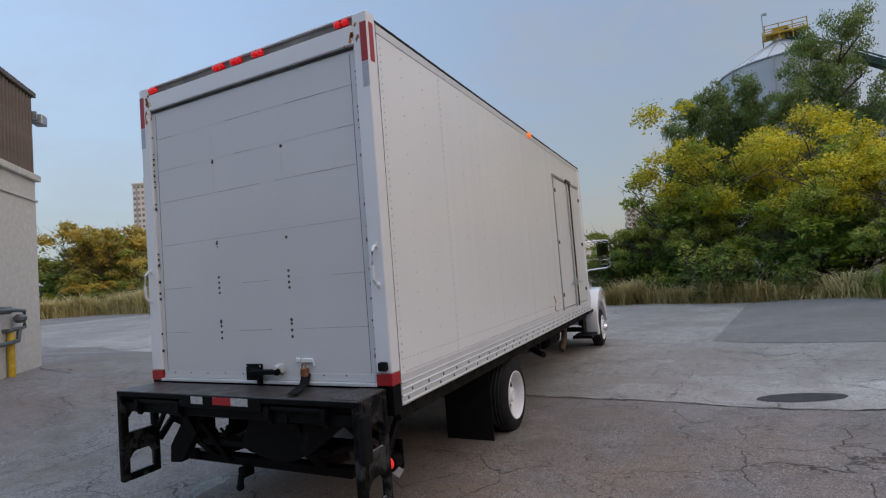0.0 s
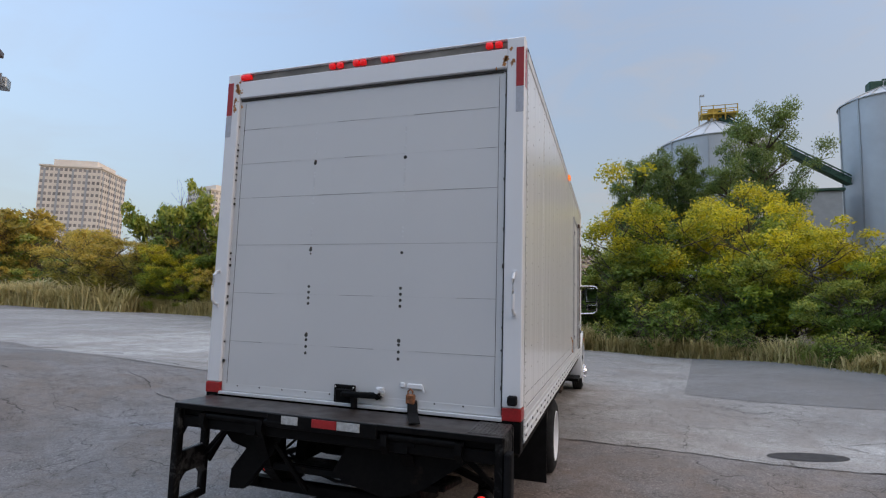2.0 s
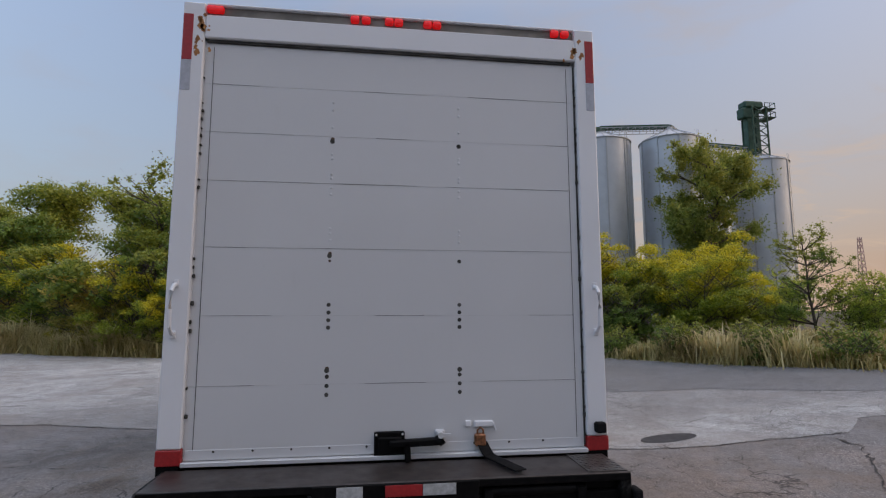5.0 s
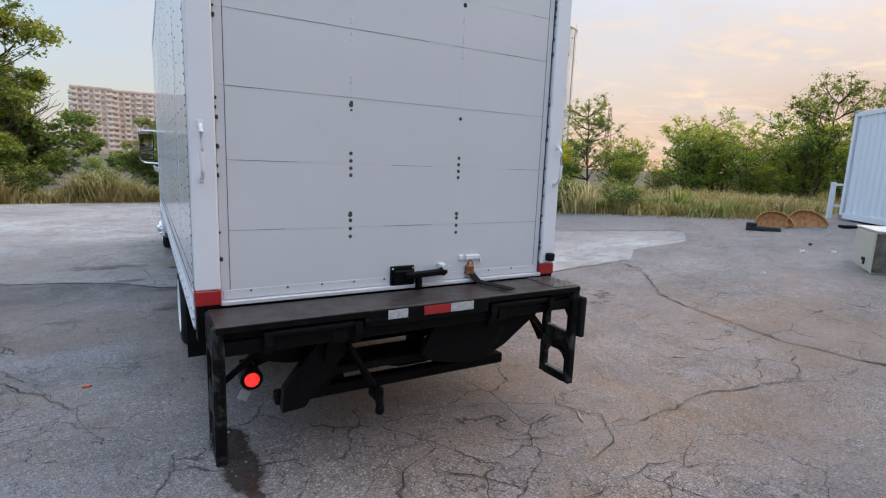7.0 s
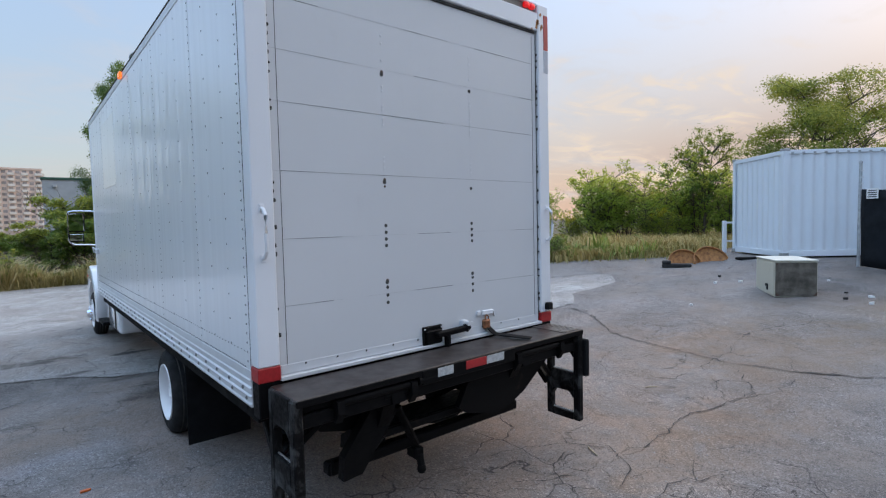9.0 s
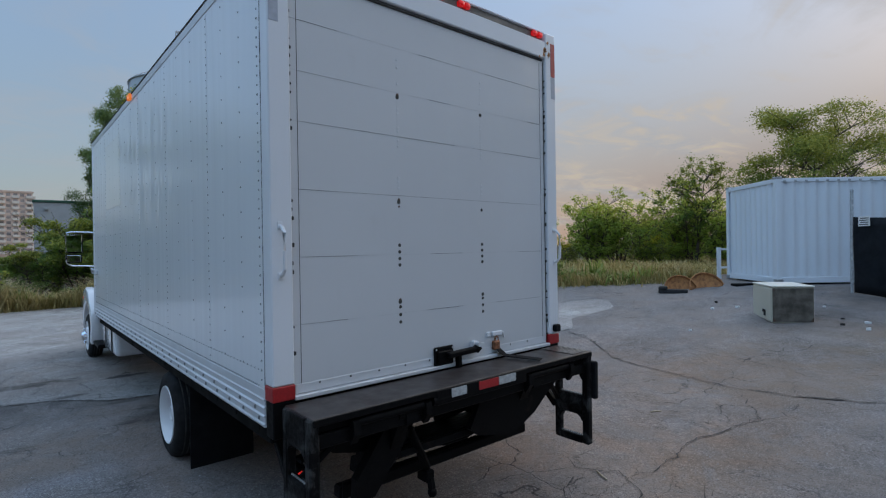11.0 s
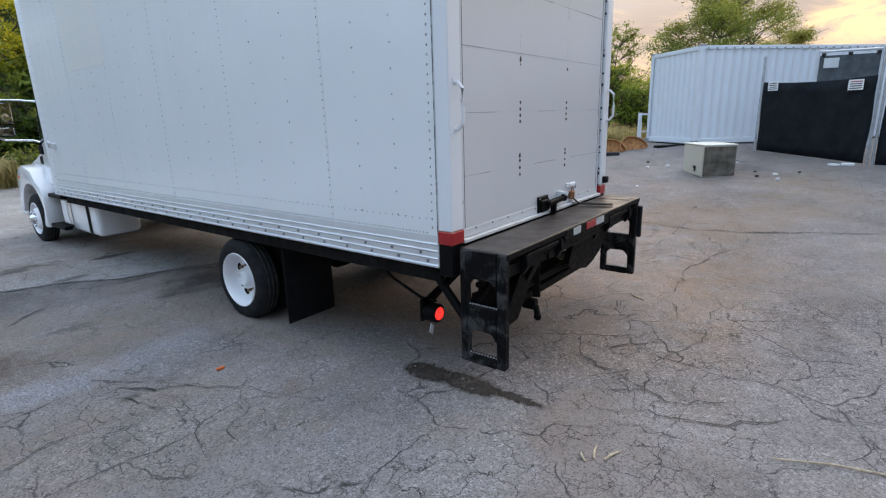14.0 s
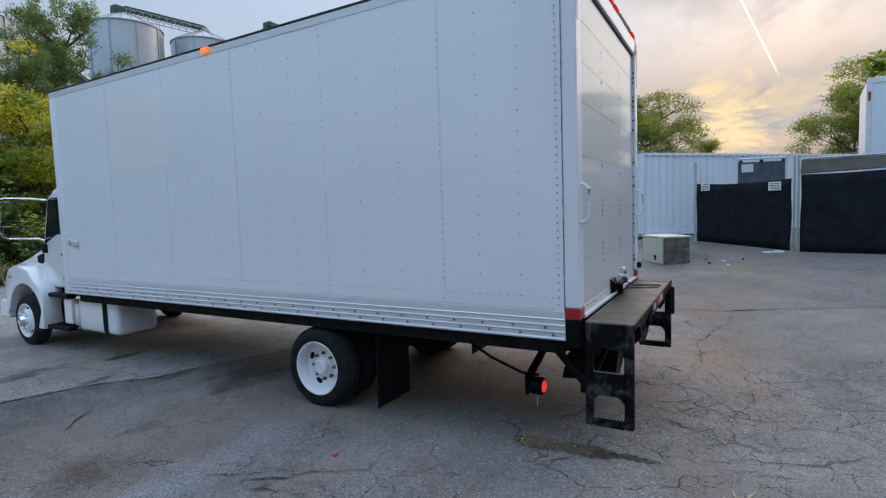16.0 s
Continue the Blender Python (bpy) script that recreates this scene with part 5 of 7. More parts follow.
def wheel(x, y, side, dual):
    """One wheel; the dished face of a rear wheel sinks in, a front wheel's hub stands out."""
    R = 0.405
    w = part("wheel", Shape().lathe((0, 0, 0), (side, 0, 0), [(-0.225, 0.27), (-0.222, 0.345), (-0.20, 0.385), (-0.165, R), (-0.06, R), (-0.025, 0.385), (-0.004, 0.345), (0.002, 0.30), (-0.008, 0.265)], 40, False), RUBBER, truck, "black road tyre on a white steel rim", True)
    w.matrix_basis = pose(x, y, R - (0.02 if dual else 0.006))
    groove = Shape()
    for d in (-0.155, -0.112, -0.07):
        groove.lathe((side * d, 0, 0), (side, 0, 0), [(-0.006, R + 0.0005), (0.006, R + 0.0005)], 40, False)
    tagged(part("tread_grooves", groove, SEAM, w), kind="stuff")
    if dual:
        prof = [(-0.012, 0.270), (0.002, 0.266), (0.002, 0.258), (-0.012, 0.250), (-0.05, 0.240), (-0.10, 0.234), (-0.118, 0.222), (-0.125, 0.20), (-0.125, 0.115), (-0.115, 0.10), (-0.115, 0.02)]
        face, nuts, count, ring, hr = -0.124, 0.132, 4, 0.185, 0.036
    else:
        prof = [(-0.012, 0.270), (0.002, 0.266), (0.002, 0.258), (-0.015, 0.248), (-0.06, 0.236), (-0.05, 0.205), (-0.012, 0.165), (0.012, 0.15), (0.012, 0.02)]
        face, nuts, count, ring, hr = 0.012, 0.125, 5, 0.195, 0.028
    rim = part("rim", Shape().lathe((0, 0, 0), (side, 0, 0), prof, 40, False), RIM, w, "white painted steel rim", True)
    hole = None
    for k in range(count):
        a = 2 * math.pi * (k + 0.3) / count
        m = pose(side * (face + 0.002 if dual else -0.031), ring * math.cos(a), ring * math.sin(a), math.degrees(a))
        if hole is None:
            hole = part("hand_hole", Shape().lathe((0, 0, 0), (side, 0, 0), [(-0.012, hr), (0.0015, hr)], 16), SHADE, rim)
            hole.matrix_basis = m
        else:
            share(hole, m)
    hole.data.transform(Matrix.Diagonal((1, 0.72, 1.15, 1)))
    if dual:
        hub = Shape().lathe((side * face, 0, 0), (side, 0, 0), [(0, 0.105), (0.02, 0.10), (0.028, 0.085), (0.07, 0.078), (0.085, 0.06), (0.085, 0.05), (0.078, 0.045), (0.078, 0.01)], 22)
    else:
        hub = Shape().lathe((side * face, 0, 0), (side, 0, 0), [(0, 0.10), (0.02, 0.095), (0.05, 0.075), (0.075, 0.06), (0.082, 0.03), (0.084, 0.01)], 22)
    part("hub", hub, RIM if dual else CHROME, w, "", True)
    nut = None
    for k in range(8):
        a = 2 * math.pi * k / 8
        m = pose(side * face, nuts * math.cos(a), nuts * math.sin(a))
        if nut is None:
            nut = part("wheel_nut", Shape().lathe((0, 0, 0), (side, 0, 0), [(0, 0.017), (0.03, 0.016), (0.042, 0.009)], 6), CHROME if not dual else NUT, w)
            nut.matrix_basis = m
        else:
            share(nut, m)
    return w


for side in (-1, 1):
    wheel(side * 1.272, 2.62, side, True)
    inner = part("inner_wheel", Shape().lathe((side * 0.97, 2.60, 0.40), (side, 0, 0), [(-0.225, 0.27), (-0.222, 0.345), (-0.20, 0.385), (-0.165, 0.405), (-0.06, 0.405), (-0.025, 0.385), (-0.004, 0.345), (0.0, 0.27)], 32), RUBBER, truck, "", True)
    wheel(side * 1.265, 8.74, side, False)
    part("mud_flap", Shape().box(*sorted((side * 0.72, side * 1.25)), 1.885, 1.897, 0.09, 0.90, 0.004), FLAP, truck, "black rubber mud flap")
    part("flap_hanger", Shape().box(*sorted((side * 0.6, side * 1.26)), 1.899, 1.92, 0.86, 0.92, 0.004), BLACK, truck)

# cab


def rounded(ob, offset, seg=3, least=0.5):
    """Rounds the sharp edges of a finished part."""
    bmc = bmesh.new()
    bmc.from_mesh(ob.data)
    bmesh.ops.bevel(bmc, geom=[ed for ed in bmc.edges if ed.calc_face_angle(0) > least], offset=offset, segments=seg, affect="EDGES", profile=0.55)
    bmc.to_mesh(ob.data)
    bmc.free()
    ob.data.shade_smooth()
    ob.data.set_sharp_from_angle(angle=radians(40))
    return ob


MIRROR = plain("mirror_glass", (0.82, 0.84, 0.84), 0.03, 1.0, 0.02, 3, 0)
cab = rounded(part("cab", Shape().prism([(7.50, 0.92), (8.42, 0.92), (8.46, 1.28), (8.41, 1.62), (8.12, 2.30), (7.99, 2.42), (7.78, 2.465), (7.50, 2.465)], -1.08, 1.08, "x"), CABW, truck, "white truck cab"), 0.05)
for side in (-1, 1):
    x = side * 1.081
    door = part("cab_door", Shape().prism([(7.60, 1.0), (8.28, 1.0), (8.36, 1.22), (8.34, 1.58), (8.14, 2.24), (8.05, 2.33), (7.60, 2.34)], *sorted((x, x + side * 0.012)), "x"), CABW, cab)
    part("door_window", Shape().prism([(7.63, 1.76), (7.92, 1.76), (8.28, 1.62), (8.10, 2.22), (8.03, 2.27), (7.63, 2.28)], *sorted((x + side * 0.008, x + side * 0.016)), "x"), GLASS, door, "dark side window")
    part("window_seal", Shape().tube([(x + side * 0.014, y, z) for y, z in ((7.63, 1.75), (7.92, 1.75), (8.295, 1.605), (8.11, 2.23), (8.035, 2.285), (7.63, 2.29))], 0.009, 5), FLAP, door)
    part("door_handle", Shape().box(*sorted((x + side * 0.008, x + side * 0.04)), 7.66, 7.80, 1.42, 1.46, 0.008), FLAP, door)
    part("model_badge", Shape().box(*sorted((x + side * 0.010, x + side * 0.018)), 7.66, 7.84, 1.06, 1.085, 0.002), FLAP, door)
    part("roof_marker", Shape().box(*sorted((side * 0.98, side * 1.04)), 7.86, 7.94, 2.44, 2.475, 0.01), FLAP, cab)
    # two-glass mirror on looped arms
    xm = side * 1.46
    swing = pose(xm, 8.44, 0, 0, 0, side * 13)
    mirror = part("door_mirror", Shape().box(-0.125, 0.125, -0.025, 0.03, 1.93, 2.265, 0.022, swing, seg=2), FLAP, cab, "tall black truck mirror")
    part("mirror_glass", Shape().box(-0.112, 0.112, -0.032, -0.024, 1.945, 2.25, 0.003, swing), MIRROR, mirror, "rear-view mirror glass")
    part("wide_mirror", Shape().box(-0.11, 0.11, -0.03, 0.02, 1.755, 1.90, 0.02, swing, seg=2), FLAP, mirror)
    part("wide_mirror_glass", Shape().box(-0.098, 0.098, -0.037, -0.029, 1.77, 1.885, 0.003, swing), MIRROR, mirror)
    part("mirror_arm", Shape().tube([(side * 1.07, 8.20, 2.27), (side * 1.25, 8.34, 2.295), (side * 1.5, 8.44, 2.30), (side * 1.565, 8.45, 2.285), (side * 1.58, 8.45, 2.24), (side * 1.58, 8.45, 1.80), (side * 1.56, 8.45, 1.74), (side * 1.5, 8.44, 1.70)], 0.014, 8), CHROME, mirror, "", True)
    part("lower_mirror_arm", Shape().tube([(side * 1.07, 8.30, 1.64), (side * 1.15, 8.36, 1.68), (side * 1.3, 8.40, 1.69), (side * 1.5, 8.44, 1.70)], 0.014, 8), CHROME, mirror, "", True)
    part("mirror_mount", Shape().box(*sorted((side * 1.06, side * 1.12)), 8.24, 8.38, 1.46, 1.60, 0.012), FLAP, cab)
    # fender with its wheel arch and the flare behind it
    arch = [(8.74 + 0.54 * math.cos(a), 0.42 + 0.56 * math.sin(a)) for a in np.linspace(0.05, math.pi - 0.3, 16)]
    outl = [(9.36, 0.46)] + arch[1:] + [(8.36, 0.30), (8.16, 0.30), (8.13, 0.78), (8.22, 0.95), (8.40, 1.04), (8.55, 1.20), (8.95, 1.28), (9.22, 1.20), (9.36, 0.98)]
    rounded(part("fender", Shape().prism(outl, *sorted((side * 0.96, side * 1.27)), "x"), CABW, cab, "white front fender"), 0.035, 2, 0.7)
    part("fender_liner", Shape().box(*sorted((side * 0.84, side * 0.95)), 8.2, 9.45, 0.5, 1.0), SHADE, cab)
    part("turn_lamp", Shape().box(*sorted((side * 1.262, side * 1.28)), 9.10, 9.18, 1.06, 1.10, 0.006), ORANGE, cab)
    part("cowl_vent", Shape().prism([(8.46, 1.46), (8.74, 1.40), (8.74, 1.30), (8.62, 1.28), (8.48, 1.34)], *sorted((side * 1.0, side * 1.035)), "x"), FLAP, cab)
    part("cab_step", Shape().box(*sorted((side * 0.85, side * 1.20)), 7.55, 8.12, 0.80, 0.86, 0.012).box(*sorted((side * 0.85, side * 1.24)), 7.5, 8.12, 0.32, 0.38, 0.012).bar((side * 1.0, 7.95, 0.36), (side * 1.0, 8.05, 0.84), 0.04, 0.3), BLACK, truck, "black cab steps")
rounded(part("hood", Shape().prism([(8.40, 0.9), (9.64, 0.7), (9.76, 0.92), (9.72, 1.10), (9.52, 1.26), (9.04, 1.38), (8.40, 1.60)], -1.02, 1.02, "x"), CABW, cab, "white sloping hood"), 0.06, 3, 0.6)
part("front_bumper", Shape().box(-1.2, 1.2, 9.52, 9.80, 0.36, 0.68, 0.05, seg=3), CABW, truck)
part("windscreen", Shape().prism([(8.43, 1.66), (8.441, 1.66), (8.157, 2.29), (8.146, 2.29)], -0.94, 0.94, "x"), GLASS, cab)
part("grille", Shape().box(-0.6, 0.6, 9.70, 9.785, 0.75, 1.06, 0.01), FLAP, cab)
part("battery_box", Shape().box(-1.14, -0.80, 7.58, 7.80, 0.40, 0.78, 0.02, seg=2), CABW, truck)
tank = part("fuel_tank", Shape().box(-1.16, -0.58, 6.34, 7.44, 0.33, 0.835, 0.075, seg=4), CABW, truck, "rounded white fuel tank", True)
for y in (6.62, 7.36):
    part("tank_strap", Shape().box(-1.166, -0.574, y - 0.018, y + 0.018, 0.324, 0.841, 0.078, seg=4), FLAP if y < 7 else CHROME, tank, "", True)
part("roof_visor", Shape().box(-0.95, 0.95, 7.90, 8.12, 2.40, 2.43, 0.012, pose(0, 0, 0)), CABW, cab)

# ---- yard things by the fence ----


def corrugated(x0, x1, z0, z1, depth, pitch):
    """Outline points of a trapezoid-ribbed wall along x."""
    pts, x, k = [], x0, 0
    while x < x1 - 1e-6:
        for dx, d in ((0, 0), (0.30, 0), (0.42, 1), (0.88, 1)):
            pts.append((min(x + dx * pitch, x1), -depth * d))
        x += pitch
    pts.append((x1, 0))
    return pts


def ribbed_wall(name, length, z0, z1, depth, pitch, material, parent, m):
    pts = corrugated(0, length, z0, z1, depth, pitch)
    co = [(x, y, z) for x, y in pts for z in (z0, z1)]
    faces = [(2 * i, 2 * i + 2, 2 * i + 3, 2 * i + 1) for i in range(len(pts) - 1)]
    ob = raw_mesh(name, co, faces, material, parent)
    ob.matrix_basis = m
    return ob


CON_TURN = math.degrees(math.atan2(-0.67, 0.742))
container = thing("shipping_container", (9.1, 4.7, 0.88), "long white corrugated steel shipping container on timber blocks", "container", turn=CON_TURN)
CL, CW, CH = 12.19, 2.44, 2.66
for a in (0, CL - 0.12):
    for b in (0, CW - 0.12):
        part("corner_post", Shape().box(a, a + 0.12, b, b + 0.12, 0, CH, 0.008), PVC, container)
        for z0, z1 in ((CH - 0.002, CH + 0.06), (-0.02, 0.10)):
            part("corner_casting", Shape().box(a - 0.004, a + 0.166, b - 0.004, b + 0.152, z0, z1, 0.01), GALV, container)
for b in (0.02, CW - 0.10):
    part("top_side_rail", Shape().box(0.12, CL - 0.12, b, b + 0.08, CH - 0.08, CH + 0.02, 0.006), PVC, container)
    part("bottom_side_rail", Shape().box(0.12, CL - 0.12, b, b + 0.08, 0.0, 0.15, 0.006), PVC, container)
for a in (0.02, CL - 0.10):
    part("end_rail", Shape().box(a, a + 0.08, 0.12, CW - 0.12, CH - 0.09, CH + 0.02, 0.006), PVC, container)
    part("end_rail", Shape().box(a, a + 0.08, 0.12, CW - 0.12, 0.0, 0.15, 0.006), PVC, container)
ribbed_wall("ribbed_side", CL - 0.24, 0.14, CH - 0.07, -0.036, 0.278, PVC, container, pose(0.12, 0.03, 0))
ribbed_wall("ribbed_side", CL - 0.24, 0.14, CH - 0.07, 0.036, 0.278, PVC, container, pose(0.12, CW - 0.03, 0))
ribbed_wall("ribbed_end", CW - 0.24, 0.14, CH - 0.07, 0.036, 0.25, PVC, container, pose(0.03, 0.12, 0, 0, 0, 90))
ribbed_wall("ribbed_end", CW - 0.24, 0.14, CH - 0.07, -0.036, 0.25, PVC, container, pose(CL - 0.03, 0.12, 0, 0, 0, 90))
part("container_roof", Shape().box(0.05, CL - 0.05, 0.05, CW - 0.05, CH - 0.02, CH + 0.01), PVC, container)
clips = Shape()
for i in range(44):
    clips.box(0.2 + i * 0.27, 0.27 + i * 0.27, 0.012, 0.03, CH - 0.075, CH - 0.03, 0.004)
tagged(part("roof_lashings", clips, GALV, container), "row of grey lashing points under the roof rail", kind="stuff")
part("floor_frame", Shape().box(0.1, CL - 0.1, 0.1, CW - 0.1, 0.02, 0.12), SHADE, container)
for i, (a, b) in enumerate(((0.1, 0.1), (0.1, 1.9), (5.8, 0.1), (5.8, 1.9), (11.4, 0.1), (11.4, 1.9))):
    p = container.matrix_world @ Vector((a + 0.3, b + 0.2, 0))
    g = height(p.x)
    o = part("timber_block", Shape().box(-0.35, 0.35, -0.12, 0.12, 0.0, max(0.05, 0.855 - g), 0.008), TWIG, None)
    o.matrix_world = pose(p.x, p.y, g, 0, 0, CON_TURN)
    tagged(o, "squared timber block under the white container", "timber block", "blocks under the container")

rail_gate = thing("barrier_rail", (10.9, 6.80, height(10.9) - 0.02), "short white post and rail barrier beside the container", "railing", turn=CON_TURN + 180)
part("post", Shape().box(-0.05, 0.05, -0.05, 0.05, 0, 0.98, 0.008), PVC, rail_gate)
for z in (0.92, 0.36):
    part("rail", Shape().box(-1.3, -0.05, -0.02, 0.02, z - 0.03, z + 0.03, 0.006), PVC, rail_gate)
part("post", Shape().box(-1.4, -1.3, -0.05, 0.05, 0, 0.98, 0.008), PVC, rail_gate)


def screen_panel(name, a, b, z0a, z0b, z1a, z1b, sag, material, parent, origin):
    """A cloth screen between two posts, slightly wavy, with a sagging top edge."""
    co, faces, n, k = [], [], 28, 8
    for i in range(n + 1):
        f = i / n
        x, y = a[0] + (b[0] - a[0]) * f, a[1] + (b[1] - a[1]) * f
        lo = z0a + (z0b - z0a) * f
        hi = z1a + (z1b - z1a) * f - sag * 4 * f * (1 - f)
        for j in range(k + 1):
            g = j / k
            w = 0.03 * noise.noise(Vector((f * 6, g * 2.0, a[0])))
            co.append((x + w - origin[0], y + w - origin[1], lo + (hi - lo) * g - origin[2]))
    for i in range(n):
        for j in range(k):
            q = i * (k + 1) + j
            faces.append((q, q + k + 1, q + k + 2, q + 1))
    ob = raw_mesh(name, co, faces, material, parent)
    m = ob.modifiers.new("cloth", "SOLIDIFY")
    m.thickness = 0.006
    ob.data.shade_smooth()
    return ob


P1, P2, P3 = (8.7, 3.1), (7.1, 0.79), (6.7, -1.6)
P4 = (6.6, -4.6)
fence = thing("screened_fence", (P2[0], P2[1], height(P2[0])), "chain fence gate covered with black privacy mesh on galvanised posts", "fence")
o = (P2[0], P2[1], height(P2[0]))


def fence_post(p, h, r=0.04, lean=0.0):
    z = height(p[0]) - o[2]
    s = Shape().cyl((p[0] - o[0], p[1] - o[1], z), (p[0] - o[0] + lean, p[1] - o[1], z + h), r, 12)
    s.lathe((p[0] - o[0] + lean, p[1] - o[1], z + h), (0, 0, 1), [(0, r * 1.15), (0.03, r * 1.1), (0.06, r * 0.5)], 12)
    return part("post", s, GALV, fence, "", True)


fence_post(P1, 2.3, 0.03, 0.08)
fence_post(P2, 2.36, 0.026)
fence_post((P2[0] + 0.02, P2[1] - 0.09), 2.36, 0.026)
fence_post(P3, 2.25, 0.04)
fence_post(P4, 2.25, 0.04)
g1, g2, g3 = height(P1[0]), height(P2[0]), height(P3[0])
screen_panel("privacy_mesh", (P1[0] - 0.03, P1[1] - 0.05), (P2[0] + 0.05, P2[1] + 0.06), g1 + 0.02, g2 + 0.02, g1 + 1.72, g2 + 1.84, 0.06, SCREEN, fence, o)
screen_panel("privacy_mesh", (P2[0] + 0.02, P2[1] - 0.13), P3, g2 - 0.02, g3 + 0.02, g2 + 1.92, g3 + 2.0, 0.03, SCREEN, fence, o)
screen_panel("privacy_mesh", P3, P4, g3, g3, g3 + 2.0, g3 + 2.05, 0.03, SCREEN, fence, o)
screen_panel("upper_mesh", (P2[0] + 0.05, P2[1] - 0.13), P3, g2 + 1.93, g3 + 2.01, g2 + 2.28, g3 + 2.28, 0.0, BROWNSCREEN, fence, o)
part("top_rail", Shape().cyl((0, -0.16, 2.3), (P3[0] - o[0], P3[1] - o[1], 2.28), 0.022, 8).cyl((P3[0] - o[0], P3[1] - o[1], 2.2), (P4[0] - o[0], P4[1] - o[1], 2.2), 0.022, 8), GALV, fence)
clip = Shape()
for i in range(9):
    f = 1.0 + i * 0.14
    clip.lathe((P1[0] - o[0] + 0.06, P1[1] - o[1] - 0.035, g1 - o[2] + f), (0, 0, 1), [(0, 0.026), (0.02, 0.026)], 8)
tagged(part("tie_bands", clip, ALU, fence), kind="stuff")
for p, w, z, red in (((8.5, 2.81), 0.28, g1 + 1.5, False), ((7.36, 1.17), 0.32, g2 + 1.56, True)):
    d = Vector((P2[0] - P1[0], P2[1] - P1[1], 0)).normalized()
    turn = math.degrees(math.atan2(d.y, d.x))
    sign = part("warning_sign", Shape().box(-w / 2, w / 2, 0.035, 0.041, 0, 0.22, 0.002), LITTER, fence, "small white warning sign")
    n = Vector((d.y, -d.x, 0))
    sign.matrix_basis = pose(p[0] - o[0], p[1] - o[1], z - o[2], 0, 0, turn + 180)
    for k in range(4):
        part("text_bar", Shape().box(-w / 2 + 0.03, w / 2 - 0.03 - 0.02 * (k % 2), 0.0415, 0.0435, 0.03 + k * 0.045, 0.05 + k * 0.045), SEAM if k < 3 or not red else REDTAPE, sign)

inner_gate = thing("walk_gate", (9.5, 2.05, height(9.5)), "grey mesh gate in a pale steel frame with a small sign", "gate", turn=-73)
for x in (0, 1.36):
    part("gate_post", Shape().cyl((x, 0, 0), (x, 0, 2.40), 0.04, 10), ALU, inner_gate)
for z in (2.34, 1.0):
    part("gate_rail", Shape().cyl((0, 0, z), (1.36, 0, z), 0.03, 10), ALU, inner_gate)
for x in (0.12, 0.68, 1.26):
    part("gate_bracket", Shape().box(x - 0.04, x + 0.04, -0.05, 0.02, 2.22, 2.30, 0.01), IRON, inner_gate)
part("gate_mesh", Shape().box(0.05, 1.31, -0.008, 0.008, 0.1, 2.24), GREYSCREEN, inner_gate)
part("gate_sign", Shape().box(0.14, 0.46, -0.03, -0.012, 1.94, 2.18, 0.004), ALU, inner_gate, "small pale sign plate")

trailer = thing("white_trailer", (8.75, -0.87, height(8.75)), "white box trailer standing behind the fence", "trailer", turn=-6)
part("trailer_wall", Shape().box(0, 2.5, -6.0, 0, 1.0, 4.15, 0.02), PVC, trailer)
part("corner_post", Shape().box(-0.02, 0.08, -0.10, 0.015, 1.0, 4.2, 0.012), ALU, trailer)
part("top_rail", Shape().box(-0.02, 0.05, -6.0, -0.105, 4.05, 4.2, 0.012), ALU, trailer)
part("marker_lens", Shape().box(-0.045, -0.018, -0.075, -0.02, 3.62, 3.85, 0.008), REDTAPE, trailer, "faded red marker lens")
for x in (0.3, 2.1):
    for y in (-0.5, -5.6):
        part("trailer_leg", Shape().box(x - 0.07, x + 0.07, y - 0.07, y + 0.07, 0, 1.0), SHADE, trailer)

ab = thing("electrical_cabinet", (5.07, 3.6, height(5.15)), "beige sheet-metal equipment cabinet standing on the asphalt", "cabinet", turn=math.degrees(math.atan2(-0.56, 0.40)))
tilt = math.degrees(math.atan2(height(5.5) - height(5.07), 0.66))
AW, AD, AH = 0.70, 1.02, 0.67
part("cabinet_body", Shape().box(0.006, AW, 0.006, AD, 0.0, AH, 0.012), BEIGE, ab)
part("weathered_panel", Shape().box(0.012, AW - 0.01, -0.004, 0.005, 0.02, AH - 0.02, 0.003), BEIGEDARK, ab, "brown-stained front panel")
part("cabinet_door", Shape().box(-0.008, 0.005, 0.03, AD - 0.03, 0.03, AH - 0.03, 0.004), BEIGE, ab)
part("door_latch", Shape().box(-0.03, -0.006, 0.30, 0.36, 0.10, 0.22, 0.008).cyl((-0.03, 0.33, 0.20), (-0.05, 0.33, 0.20), 0.03, 10), IRON, ab, "dark latch")
part("cabinet_lid", Shape().box(-0.012, AW + 0.012, -0.012, AD + 0.012, AH, AH + 0.03, 0.008), paint("pale_lid_paint", (0.68, 0.66, 0.58), 0.45, (0.3, 0.26, 0.2), 0.3), ab, "paler flat lid")
for x0, x1, z0, z1 in ((0.014, 0.085, 0.022, 0.09), (AW - 0.08, AW - 0.012, 0.022, 0.11), (0.014, 0.06, AH - 0.07, AH - 0.022)):
    part("corner_rust", Shape().prism([(x0, z0), (x1, z0), ((x0 + x1) / 2 + 0.01, z0 + (z1 - z0) * 0.6), (x0 + 0.01, z1)] if x0 < 0.3 else [(x0, z0), (x1, z0), (x1, z1), (x1 - 0.03, z0 + (z1 - z0) * 0.6)], -0.0065, -0.0035, "y"), DARKRUST, ab)
part("cabinet_skid", Shape().box(0.05, AW - 0.05, 0.05, AD - 0.05, -0.05, 0.0), SHADE, ab)



